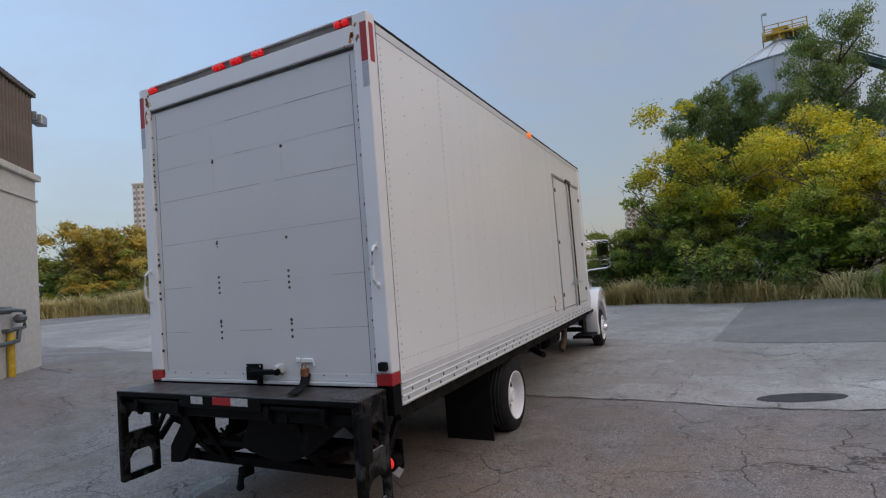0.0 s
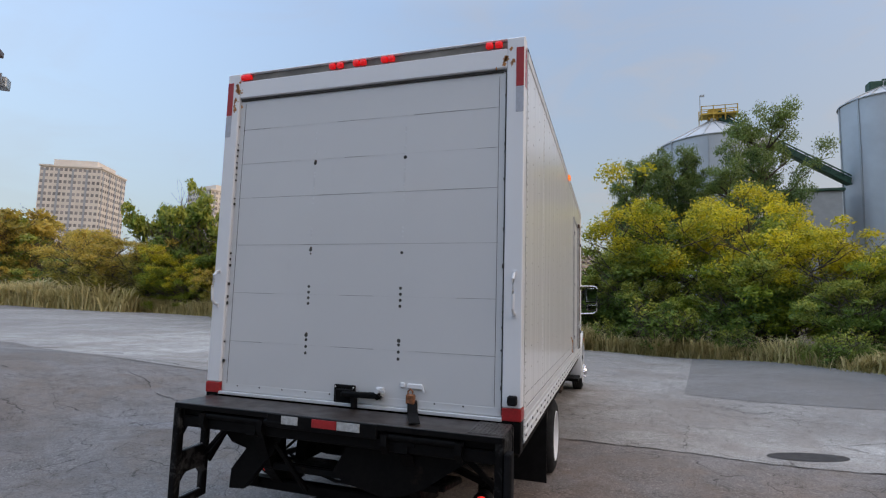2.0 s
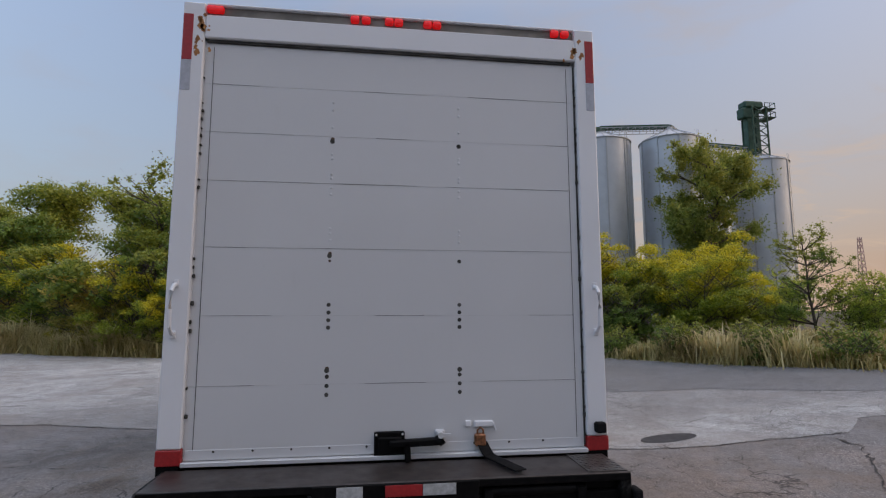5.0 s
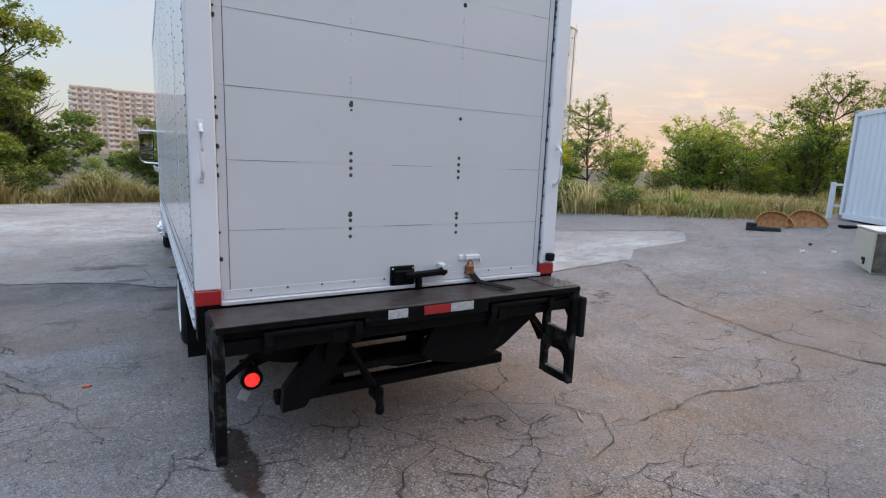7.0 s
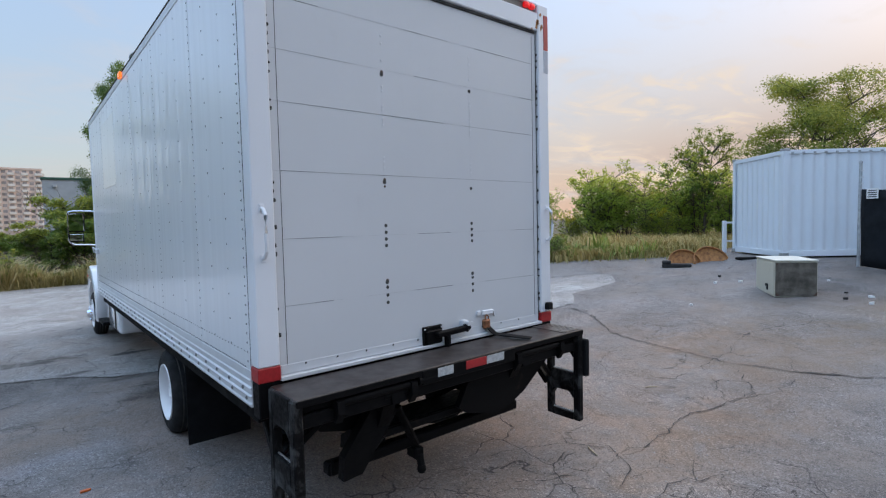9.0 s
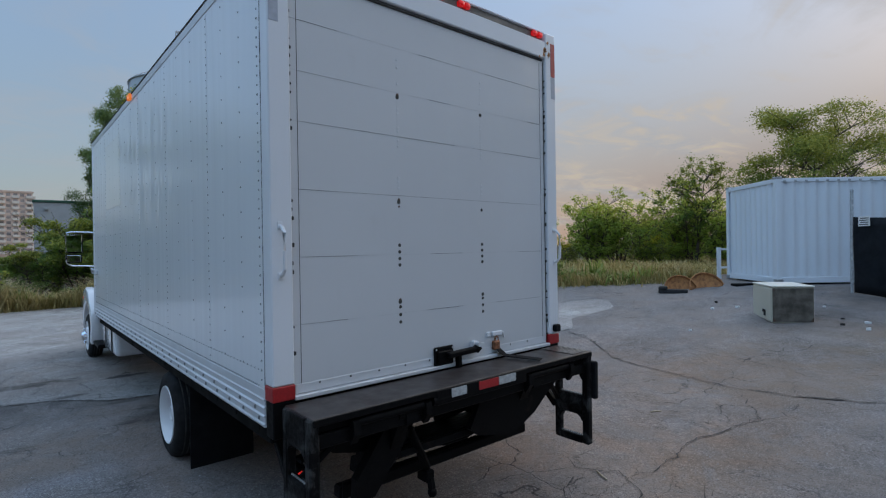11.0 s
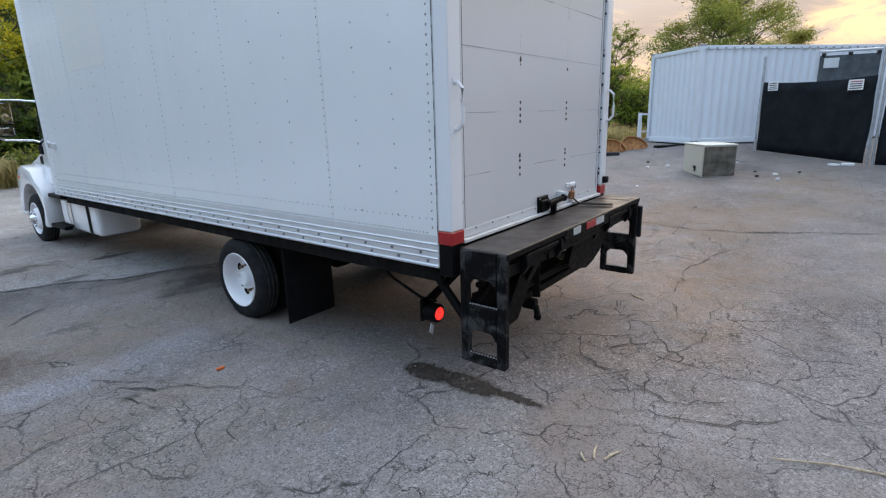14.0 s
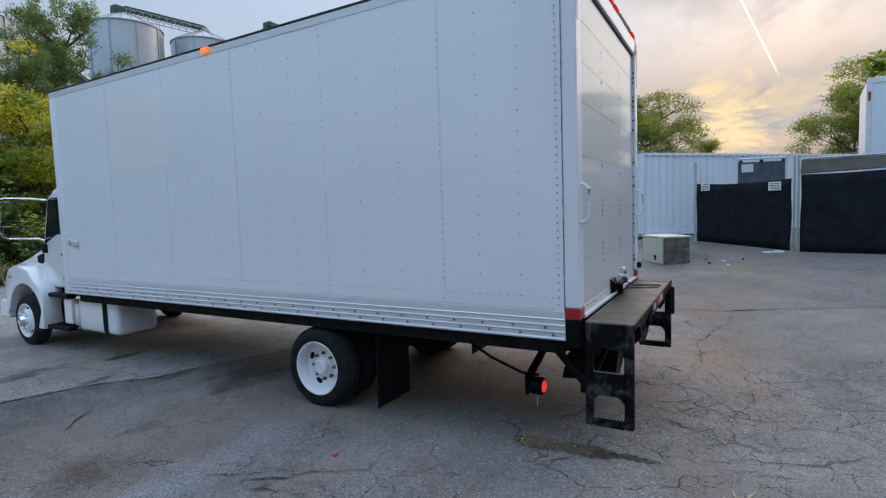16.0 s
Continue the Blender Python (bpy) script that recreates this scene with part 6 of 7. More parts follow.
def dished_half(r, dish, rim):
    """Half of a dished round plate on its cut edge, with a broad rim round the arc."""
    sh, rows = Shape(), []
    for back in (0.0, 0.025):
        grid = []
        for i in range(7):
            q = r * i / 6
            grid.append([sh.bm.verts.new((q * math.cos(k * math.pi / 18), dish * (1 - (i / 6) ** 2) + back, q * math.sin(k * math.pi / 18))) for k in range(19)])
        for i in range(6):
            for k in range(18):
                sh.bm.faces.new((grid[i][k], grid[i][k + 1], grid[i + 1][k + 1], grid[i + 1][k]))
        rows.append(grid)
    for i in range(6):
        for k in (0, 18):
            sh.bm.faces.new((rows[0][i][k], rows[0][i + 1][k], rows[1][i + 1][k], rows[1][i][k]))
    bmesh.ops.remove_doubles(sh.bm, verts=sh.bm.verts[:], dist=0.0005)
    band = Shape()
    ring = [[band.bm.verts.new((q * math.cos(k * math.pi / 24), y, q * math.sin(k * math.pi / 24))) for q, y in ((r + 0.001, -rim), (r + 0.022, -rim), (r + 0.022, rim * 0.6), (r + 0.001, rim * 0.6))] for k in range(25)]
    for c, d in zip(ring, ring[1:]):
        for j in range(4):
            band.bm.faces.new((c[j], c[(j + 1) % 4], d[(j + 1) % 4], d[j]))
    band.bm.faces.new(ring[0])
    band.bm.faces.new(ring[-1])
    return sh, band


for x, y, r, turn, lean in ((7.92, 6.62, 0.40, -40, 34), (8.40, 6.14, 0.43, -38, 36)):
    half = thing("rusty_drum_end", (x, y, height(x) + 0.01), "half of a dished rust-orange steel drum end lying on asphalt", "scrap metal", "rusty drum halves", turn=turn)
    plate, band = dished_half(r, 0.14, 0.075)
    m = pose(0, 0, 0, -lean, -9, 0)
    part("dished_plate", plate, RUST, half, "", True).matrix_basis = m
    part("rim", band, RUST, half).matrix_basis = m
blockk = thing("steel_block", (7.52, 6.72, height(7.5)), "dark rusted steel block beside the drum halves", "scrap metal", turn=-62)
part("block", Shape().box(-0.28, 0.42, -0.16, 0.10, -0.01, 0.09, 0.015).box(-0.28, -0.06, -0.17, 0.10, 0.085, 0.17, 0.02), IRON, blockk)

plank = thing("plank", (9.02, 5.62, height(9.0)), "dark wet plank lying beside the container", "plank", turn=CON_TURN + 4)
part("board", Shape().box(-0.1, 1.9, -0.12, 0.12, -0.01, 0.06, 0.008), SHADE, plank)
# small litter on the asphalt
leaf = thing("plastic_scrap", (-5.46, 4.82, surface_z(-5.46, 4.82) + 0.004), "bright orange plastic scrap lying on asphalt", "litter")
part("scrap", Shape().prism([(-0.034, -0.014), (0.02, -0.016), (0.037, 0.0), (0.014, 0.014), (-0.03, 0.013)], 0, 0.012, "z"), ORANGE, leaf)
stick = part("stick", Shape().tube([(0, 0, 0.012), (0.3, 0.02, 0.016), (0.62, -0.01, 0.014), (0.95, 0.0, 0.01)], [0.004, 0.006, 0.0055, 0.003], 6), TWIG, None)
stick.matrix_world = pose(-4.29, 1.28, surface_z(-4.2, 1.1), 0, 0, -70)
tagged(stick, "long thin dry stick lying on the asphalt", "stick")
for (x, y, a, l) in ((-2.17, 2.6, 60, 0.17), (-5.3, 1.4, 20, 0.22), (-0.3, 3.2, -30, 0.14), (-6.6, 2.2, 140, 0.1), (-5.05, 1.35, -15, 0.16), (-4.83, 2.06, 15, 0.12), (-4.83 + 0.02, 2.06 - 0.05, -20, 0.14), (-4.83 - 0.05, 2.06 + 0.03, 40, 0.08)):
    tw = part("twig", Shape().tube([(0, 0, 0.008), (l * 0.4, 0.006, 0.012), (l, 0.0, 0.008)], [0.007, 0.008, 0.005], 6), TWIG, None)
    tw.matrix_world = pose(x, y, surface_z(x, y), 0, 0, a)
    tagged(tw, "pale dry twig lying on the asphalt", "twig", "twigs on the asphalt")
rng = random.Random(21)
spots = [(7.0, 1.1), (6.95, 1.35), (5.4, 2.6), (5.7, 2.3), (5.2, 2.2), (6.0, 1.9), (6.2, 4.6), (5.9, 5.0), (6.6, 5.2), (3.9, 4.6), (6.9, 3.2), (5.9, 2.7)]
for i, (x, y) in enumerate(spots):
    r = rng.uniform(0.03, 0.06) if i > 1 else 0.16
    pts = [(r * rng.uniform(0.6, 1.2) * math.cos(a), r * rng.uniform(0.4, 0.9) * math.sin(a)) for a in np.linspace(0, 5.4, 7)]
    ob = part("rubble_piece", Shape().prism(pts, -0.01, rng.uniform(0.015, 0.035), "z"), LITTER if i % 3 < 2 else IRON, None)
    ob.matrix_world = pose(x, y, height(x) + 0.01, 0, 0, rng.uniform(0, 180))
    tagged(ob, "crumpled pale litter by the fence" if i % 3 < 2 else "dark broken rubble piece by the fence", "litter", "litter by the fence")
rng = random.Random(3)
co, fa = [], []
for _ in range(1500):
    if rng.random() < 0.6:
        x, y = rng.gauss(-3.5, 2.4), rng.gauss(2.2, 2.2)
    else:
        x, y = rng.uniform(-9, 8), rng.uniform(-2, 9)
    r, z, n = rng.uniform(0.004, 0.011), 0, len(co)
    z = surface_z(x, y)
    for k in range(4):
        co.append((x + r * math.cos(k * 1.571 + r * 900), y + r * math.sin(k * 1.571 + r * 900) * rng.uniform(0.6, 1), z))
    co.append((x, y, z + r * 0.9))
    fa += [(n + k, n + (k + 1) % 4, n + 4) for k in range(4)]
tagged(raw_mesh("gravel", co, fa, plain("loose_gravel", (0.26, 0.25, 0.245), 0.9, 0, 0.4, 8, 0)), "loose small stones scattered over the asphalt", "gravel", kind="stuff")

# ---- building at the yard's far side ----
BT = math.degrees(math.atan2(-0.73, 0.69))
bld = thing("warehouse_building", (-14.05, 6.62, 0.44), "stuccoed warehouse corner with brown ribbed metal upper wall", "building", turn=BT)
bld.matrix_world = bld.matrix_world @ Matrix.Scale(0.755, 4)
part("lower_wall", Shape().box(0, 7.0, -9.0, 0, -0.05, 5.75, 0.02), STUCCO, bld)
part("ledge", Shape().box(-0.12, 7.1, -9.1, 0.12, 5.75, 5.95, 0.02).box(-0.05, 7.05, -9.05, 0.05, 5.10, 5.16, 0.01), STUCCO, bld)
part("upper_wall", Shape().box(0.04, 6.96, -8.96, -0.04, 5.95, 8.45), CLAD, bld)
part("cap_flashing", Shape().box(-0.08, 7.08, -9.08, 0.08, 8.45, 8.62, 0.02), CLAD, bld)
rib = None
for i in range(34):
    m = pose(0.12 + i * 0.2, -0.04, 5.95)
    if rib is None:
        rib = part("cladding_rib", Shape().prism([(-0.05, 0.0), (-0.025, 0.05), (0.025, 0.05), (0.05, 0.0)], 0, 2.5, "z"), CLAD, bld)
        rib.matrix_basis = m
    else:
        share(rib, m)
floodlight = part("flood_light", Shape().box(-0.75, -0.35, -0.2, 0.12, 7.72, 8.05, 0.03).bar((-0.35, -0.05, 7.88), (0.02, -0.05, 7.88), 0.07, 0.07).box(-0.03, 0.03, -0.2, 0.1, 7.75, 8.0), GALV, bld, "grey flood light on a short arm")
pipes = part("gas_pipework", Shape().tube([(0.9, 0.0, 1.25), (0.9, 0.35, 1.25), (0.5, 0.4, 1.28), (0.2, 0.42, 1.3), (0.2, 0.42, 1.75), (0.9, 0.42, 1.8), (2.2, 0.42, 1.8)], 0.055, 10).tube([(0.5, 0.42, 1.28), (0.6, 0.42, 0.95), (1.4, 0.42, 0.92), (2.2, 0.42, 0.92)], 0.06, 10).lathe((0.45, 0.42, 1.55), (0, 0, 1), [(-0.12, 0.08), (-0.04, 0.16), (0.04, 0.16), (0.12, 0.08)], 14).lathe((1.2, 0.42, 1.8), (0, 0, 1), [(-0.1, 0.1), (0, 0.2), (0.1, 0.1)], 14).cyl((1.8, 0.42, 0.9), (1.8, 0.42, 0.0), 0.04, 8), PIPE, bld, "grey gas meter pipework", True)
pipes.matrix_basis = pose(1.35, -0.2, 0)
bol = thing("bollard", (-12.92, 5.54, height(-12.92, 5.54)), "yellow painted steel bollard before the gas pipes", "bollard")
part("bollard_tube", Shape().lathe((0, 0, 0), (0, 0, 1), [(-0.02, 0.065), (0.92, 0.065), (0.96, 0.045), (0.975, 0.015)], 16), YELLOW, bol, "", True)

# ---- silos and distance ----


SILO_UNIT = 0.51


def silo(at, dia, eave, peak, name_label):
    s = thing("grain_silo", (at[0], at[1], 0), name_label, "silo", "grain silos")
    s.matrix_world = s.matrix_world @ Matrix.Scale(SILO_UNIT, 4)
    r, eave, peak = dia / 2 / SILO_UNIT, eave / SILO_UNIT, peak / SILO_UNIT
    seg = 48
    rings = Shape()
    rings.lathe((0, 0, 0), (0, 0, 1), [(0, r), (eave, r)], seg, False)
    part("silo_shell", rings, SILO, s, "", True)
    part("silo_roof", Shape().lathe((0, 0, eave), (0, 0, 1), [(0, r + 0.25), (0.15, r + 0.25), (peak - eave, 0.9), (peak - eave + 0.6, 0.8)], seg), SILO, s)
    rib = None
    for i in range(20):
        a = 2 * math.pi * i / 20
        m = pose(0, 0, eave, 0, 0, math.degrees(a))
        if rib is None:
            rib = part("roof_rib", Shape().bar((r + 0.2, 0, 0.2), (1.0, 0, peak - eave + 0.05), 0.14, 0.16), GALV, s)
            rib.matrix_basis = m
        else:
            share(rib, m)
    stiff = None
    for i in range(9):
        a = 2 * math.pi * (i + 0.4) / 9
        m = pose(r * math.cos(a), r * math.sin(a), 0, 0, 0, math.degrees(a))
        if stiff is None:
            stiff = part("stiffener", Shape().box(-0.02, 0.16, -0.13, 0.13, 0, eave), GALV, s)
            stiff.matrix_basis = m
        else:
            share(stiff, m)
    ladder = Shape()
    for y in (-0.35, 0.35):
        ladder.bar((r * 0.97 + 0.3, y, 0), (r * 0.97 + 0.3, y, eave + 1.5), 0.08, 0.08)
    for k in range(30):
        ladder.bar((r * 0.97 + 0.3, -0.35, 1 + k * eave / 30), (r * 0.97 + 0.3, 0.35, 1 + k * eave / 30), 0.06, 0.06)
    part("ladder", ladder, GALV, s).matrix_basis = pose(0, 0, 0, 0, 0, -60)
    return s


silo((8.1, 54.5), 10.0, 17.6, 20.3, "wide galvanised grain silo with a domed roof")
silo((22.4, 55.4), 6.6, 21.1, 22.7, "tall galvanised corrugated grain silo")
silo((30.3, 54.1), 6.6, 21.3, 22.9, "tall galvanised corrugated grain silo")
silo((36.3, 58.5), 6.4, 21.1, 22.7, "tall galvanised corrugated grain silo")
silo((44.2, 57.4), 6.6, 20.1, 21.5, "tall galvanised corrugated grain silo under the elevator tower")


def lattice(shape, a, b, width, deep, n, r):
    """A braced walkway truss from a to b."""
    a, b = Vector(a), Vector(b)
    d = (b - a).normalized()
    side = d.cross(Vector((0, 0, 1))).normalized() * width / 2
    up = Vector((0, 0, deep))
    for o_ in (side, -side, side + up, -side + up):
        shape.bar(a + o_, b + o_, r, r)
    for i in range(n + 1):
        p = a + (b - a) * i / n
        for o_ in (side, -side):
            shape.bar(p + o_, p + o_ + up, r * 0.8, r * 0.8)
        if i < n:
            q = a + (b - a) * (i + 1) / n
            shape.bar(p + side, q + side + up, r * 0.7, r * 0.7)
    return shape


walkway = thing("conveyor_bridge", (22.4, 55.4, 0), "dark green steel conveyor bridge over the silos", "conveyor")
walkway.matrix_world = walkway.matrix_world @ Matrix.Scale(SILO_UNIT, 4)
lat = Shape()
tops = [(0, 0, 44.3), (15.5, -2.5, 44.5), (27.3, 6.1, 43.9), (42.7, 3.9, 42.4)]
for a, b in zip(tops, tops[1:]):
    lattice(lat, a, b, 1.8, 1.1, 10, 0.12)
part("bridge_truss", lat, GALV, walkway)
belt = Shape()
for a, b in zip(tops, tops[1:]):
    belt.bar((a[0], a[1], a[2] + 1.25), (b[0], b[1], b[2] + 1.25), 1.2, 0.85)
part("conveyor_casing", belt, GREENSTEEL, walkway)
part("head_box", Shape().box(-2.2, 0.5, -0.9, 0.9, 43.2, 45.6, 0.1), GREENSTEEL, walkway)
chute = thing("loading_conveyor", (8.1, 54.5, 0), "dark inclined conveyor down from the domed silo", "conveyor")
chute.matrix_world = chute.matrix_world @ Matrix.Scale(SILO_UNIT, 4)
part("conveyor_truss", lattice(Shape(), (1.0, 0, 40.2), (22.5, 0.5, 26.2), 1.6, 1.5, 12, 0.2), GREENSTEEL, chute)
part("conveyor_tube", Shape().bar((1.0, 0, 40.7), (22.5, 0.5, 26.7), 1.3, 1.2), GREENSTEEL, chute)
gantry = thing("silo_gantry", (8.1, 54.5, 20.25), "yellow railed service platform on the silo peak", "gantry")
gantry.matrix_world = gantry.matrix_world @ Matrix.Scale(SILO_UNIT, 4)
g = Shape().box(-2.2, 4.2, -1.6, 1.6, 1.2, 1.5)
for x in (-2.1, 0, 2, 4.1):
    for y in (-1.5, 1.5):
        g.bar((x, y, 0.0), (x, y, 3.0), 0.16, 0.16)
for z in (2.2, 2.9):
    for y in (-1.5, 1.5):
        g.bar((-2.1, y, z), (4.1, y, z), 0.12, 0.12)
part("platform", g, YSTEEL, gantry)
part("drive_head", Shape().box(-0.8, 1.6, -0.7, 0.7, 0.3, 2.6, 0.1), YSTEEL, gantry)
part("lamp_mast", Shape().bar((-2.1, 0, 1.0), (-2.1, 0, 5.6), 0.15, 0.15).bar((-2.1, 0, 5.6), (-1.3, 0, 5.6), 0.2, 0.4), GALV, gantry)
elev = thing("elevator_tower", (44.1, 57.3, 21.1), "dark green grain elevator tower above the silo", "tower")
elev.matrix_world = elev.matrix_world @ Matrix.Scale(SILO_UNIT, 4)
t = Shape()
for x in (-1.9, 1.9):
    for y in (-1.9, 1.9):
        t.bar((x, y, -3.0), (x, y, 12.5), 0.3, 0.3)
for k in range(5):
    z0, z1 = k * 2.5, k * 2.5 + 2.5
    for y in (-1.9, 1.9):
        t.bar((-1.9, y, z0), (1.9, y, z1), 0.18, 0.18)
        t.bar((1.9, y, z0), (-1.9, y, z1), 0.18, 0.18)
        t.bar((-1.9, y, z1), (1.9, y, z1), 0.2, 0.2)
part("tower_frame", t, GREENSTEEL, elev)
part("elevator_leg", Shape().box(-2.6, -1.2, -0.8, 0.8, -4.0, 13.2, 0.1).box(-0.3, 0.9, -0.7, 0.7, -3.0, 12.0, 0.1), GREENSTEEL, elev)
part("elevator_head", Shape().box(-3.4, 1.8, -1.4, 1.4, 12.4, 14.2, 0.4).box(-3.9, -1.2, -1.2, 1.2, 9.8, 12.4, 0.2), GREENSTEEL, elev)
rails_s = Shape().box(1.6, 4.6, -1.8, 1.8, 9.9, 10.1).box(1.6, 4.6, -1.8, 1.8, 12.2, 12.35)
for z in (10.1, 12.35):
    for x in (1.7, 3.1, 4.5):
        for y in (-1.7, 1.7):
            rails_s.bar((x, y, z), (x, y, z + 1.3), 0.12, 0.12)
    rails_s.bar((1.7, -1.7, z + 1.3), (4.5, -1.7, z + 1.3), 0.12, 0.12).bar((4.5, -1.7, z + 1.3), (4.5, 1.7, z + 1.3), 0.12, 0.12)
part("head_platform", rails_s, GREENSTEEL, elev)
mill = thing("mill_shed", (14.6, 52.0, 0), "low grey mill building at the foot of the silos", "building")
mill.matrix_world = mill.matrix_world @ Matrix.Scale(SILO_UNIT, 4)
part("shed_wall", Shape().box(-5, 6, 0, 8, 0, 24.5, 0.1), SHED, mill)
part("shed_roof", Shape().box(-5.4, 6.4, -0.4, 8.4, 24.5, 25.0, 0.1), GREENSTEEL, mill)
mast = thing("radio_mast", (213.0, 203.0, 0), "slim red and white lattice radio mast far off", "mast")
lm = Shape()
for k in range(12):
    z0, z1, w0, w1 = k * 2.9, (k + 1) * 2.9, 1.6 - k * 0.09, 1.6 - (k + 1) * 0.09
    for sx, sy in ((1, 1), (-1, 1), (1, -1), (-1, -1)):
        lm.bar((sx * w0, sy * w0, z0), (sx * w1, sy * w1, z1), 0.24, 0.24)
        lm.bar((sx * w0, sy * w0, z0), (-sx * w1, sy * w1, z1), 0.16, 0.16)
part("mast_lattice", lm, plain("mast_paint", (0.5, 0.3, 0.28), 0.6, 0, 0.3, 0.3), mast)


@lru_cache(None)
def balcony_front(w, d):
    sh = Shape().box(-w / 2, w / 2, -d / 2, d / 2, 0, 1.2)
    me = bpy.data.meshes.new("balcony")
    sh.bm.to_mesh(me)
    sh.bm.free()
    me.materials.append(BALCONY)
    return me


def tower_block(at, turn, w, d, storeys, sh, bays, wall, label, winw=0.62, balcony=False, penthouse=True):
    """A block of flats: wall mass, recessed window bands as panes, slab edges and a roof house."""
    t_ = thing("apartment_tower", (at[0], at[1], 0), label, "apartment building", "apartment towers", turn=turn)
    h = storeys * sh + 2
    part("wall", Shape().box(-w / 2, w / 2, -d / 2, d / 2, 0, h), wall, t_)
    part("roof", Shape().box(-w / 2 - 0.4, w / 2 + 0.4, -d / 2 - 0.4, d / 2 + 0.4, h, h + 0.8), wall, t_)
    if penthouse:
        part("roof_house", Shape().box(-w * 0.36, w * 0.36, -d * 0.36, d * 0.36, h + 0.8, h + 4.2), wall, t_)
    for face, (length, off) in enumerate(((w, d / 2), (d, w / 2))):
        n = max(2, int(bays * length / w))
        for sgn in (-1, 1):
            co, fa = [], []
            for i in range(n):
                for k in range(storeys):
                    c0 = -length / 2 + length * (i + (1 - winw) / 2) / n
                    c1 = c0 + length * winw / n
                    z0, z1 = 2 + k * sh + sh * 0.32, 2 + k * sh + sh * 0.82
                    q = sgn * (off + 0.05)
                    pts = [(c0, q), (c1, q)]
                    m = len(co)
                    for (c, e), z in ((pts[0], z0), (pts[1], z0), (pts[1], z1), (pts[0], z1)):
                        co.append((c, e, z) if face == 0 else (e, c, z))
                    fa.append((m, m + 1, m + 2, m + 3))
                    if balcony and i % 2 == 0:
                        front = balcony_front((c1 - c0) + 1.0, 1.2)
                        o = new("balcony", front)
                        o.parent = t_
                        mid, e = (c0 + c1) / 2, sgn * (off + 0.6)
                        o.matrix_basis = pose(mid, e, z0 - 0.9) if face == 0 else pose(e, mid, z0 - 0.9, 0, 0, 90)
            tagged(raw_mesh("window_panes", co, fa, TOWERWIN, t_), kind="stuff")
            if not balcony:
                for i in range(1, n, 3):
                    c, q = -length / 2 + length * i / n, sgn * (off + 0.12)
                    b = (c - 0.45, c + 0.45, min(q, q - sgn * 0.2), max(q, q - sgn * 0.2), 2, h - 1)
                    part("pier", Shape().box(*b) if face == 0 else Shape().box(b[2], b[3], b[0], b[1], b[4], b[5]), PIER, t_)
    return t_


def polar(eye, az, dist):
    return eye[0] + dist * math.sin(radians(az)), eye[1] + dist * math.cos(radians(az))


tower_block(polar((-1.2, -0.5), -53.6, 300), 26, 26, 24, 20, 2.85, 13, TOWERWALL, "tall pale apartment tower with rows of windows")
tower_block(polar((-2.2, -0.3), -41.3, 330), -14, 22, 35, 20, 2.95, 9, TOWERWALL, "long pale apartment tower behind the trees")
tower_block(polar((-5.0, 0.0), -3.9, 330), 5, 17, 16, 11, 2.75, 7, BRICK, "red-brown brick apartment block with pale balconies", balcony=True, penthouse=False)
tower_block(polar((-5.3, 0.0), -0.3, 336), 5, 24, 16, 11, 2.75, 9, BRICK, "red-brown brick apartment block with pale balconies", balcony=True, penthouse=False)
shed = thing("flat_roofed_warehouse", (*polar((-5.8, 0.2), 4.6, 110), 0), "plain grey flat-roofed warehouse beyond the trees", "building", turn=-4)
part("shed_wall", Shape().box(-5.0, 14, 0, 20, 0, 10.6, 0.05), SHED, shed)
part("roof_edge", Shape().box(-5.2, 14.2, -0.2, 20.2, 10.6, 11.0, 0.05), GREENSTEEL, shed)
part("wall_lamp", Shape().box(-3.6, -3.0, -0.5, 0, 9.3, 9.7, 0.05), GALV, shed)
lp = thing("street_lamp", (*polar((-6.4, 0.6), 68.6, 75), height(40) - 0.06), "twin-headed lamp post far off behind the shrubs", "street lamp")
part("pole", Shape().cyl((0, 0, 0), (0, 0, 6.4), 0.09, 8), GALV, lp)
part("lamp_head", Shape().box(-1.0, -0.4, -0.2, 0.2, 6.3, 6.55, 0.04).box(0.4, 1.0, -0.2, 0.2, 6.3, 6.55, 0.04).bar((-0.5, 0, 6.35), (0.5, 0, 6.35), 0.08, 0.08), GALV, lp)

# ---- plants ----


def branch(shape, p, d, length, r, depth, tips, rr, droop=0.0):
    """A bent tapering limb that splits; tips collects the ends."""
    pts, rad, q, v = [p.copy()], [r], p.copy(), d.normalized()
    n = 4
    for i in range(n):
        v = (v + Vector((rr.uniform(-0.2, 0.2), rr.uniform(-0.2, 0.2), rr.uniform(-0.08, 0.16) - droop))).normalized()
        q = q + v * length / n
        pts.append(q.copy())
        rad.append(max(0.008, r * (1 - 0.55 * (i + 1) / n)))
    shape.tube(pts, rad, 5 if depth else 3)
    if depth == 0:
        tips.append((q, length))
        tips.append((pts[2], length * 0.8))
        return
    for k in range(rr.randint(2, 4)):
        a = rr.uniform(0, 6.283)
        side = Vector((math.cos(a), math.sin(a), rr.uniform(0.1, 0.7)))
        branch(shape, pts[rr.randint(2, n)], v * 0.7 + side, length * rr.uniform(0.5, 0.75), r * 0.45, depth - 1, tips, rr, droop)


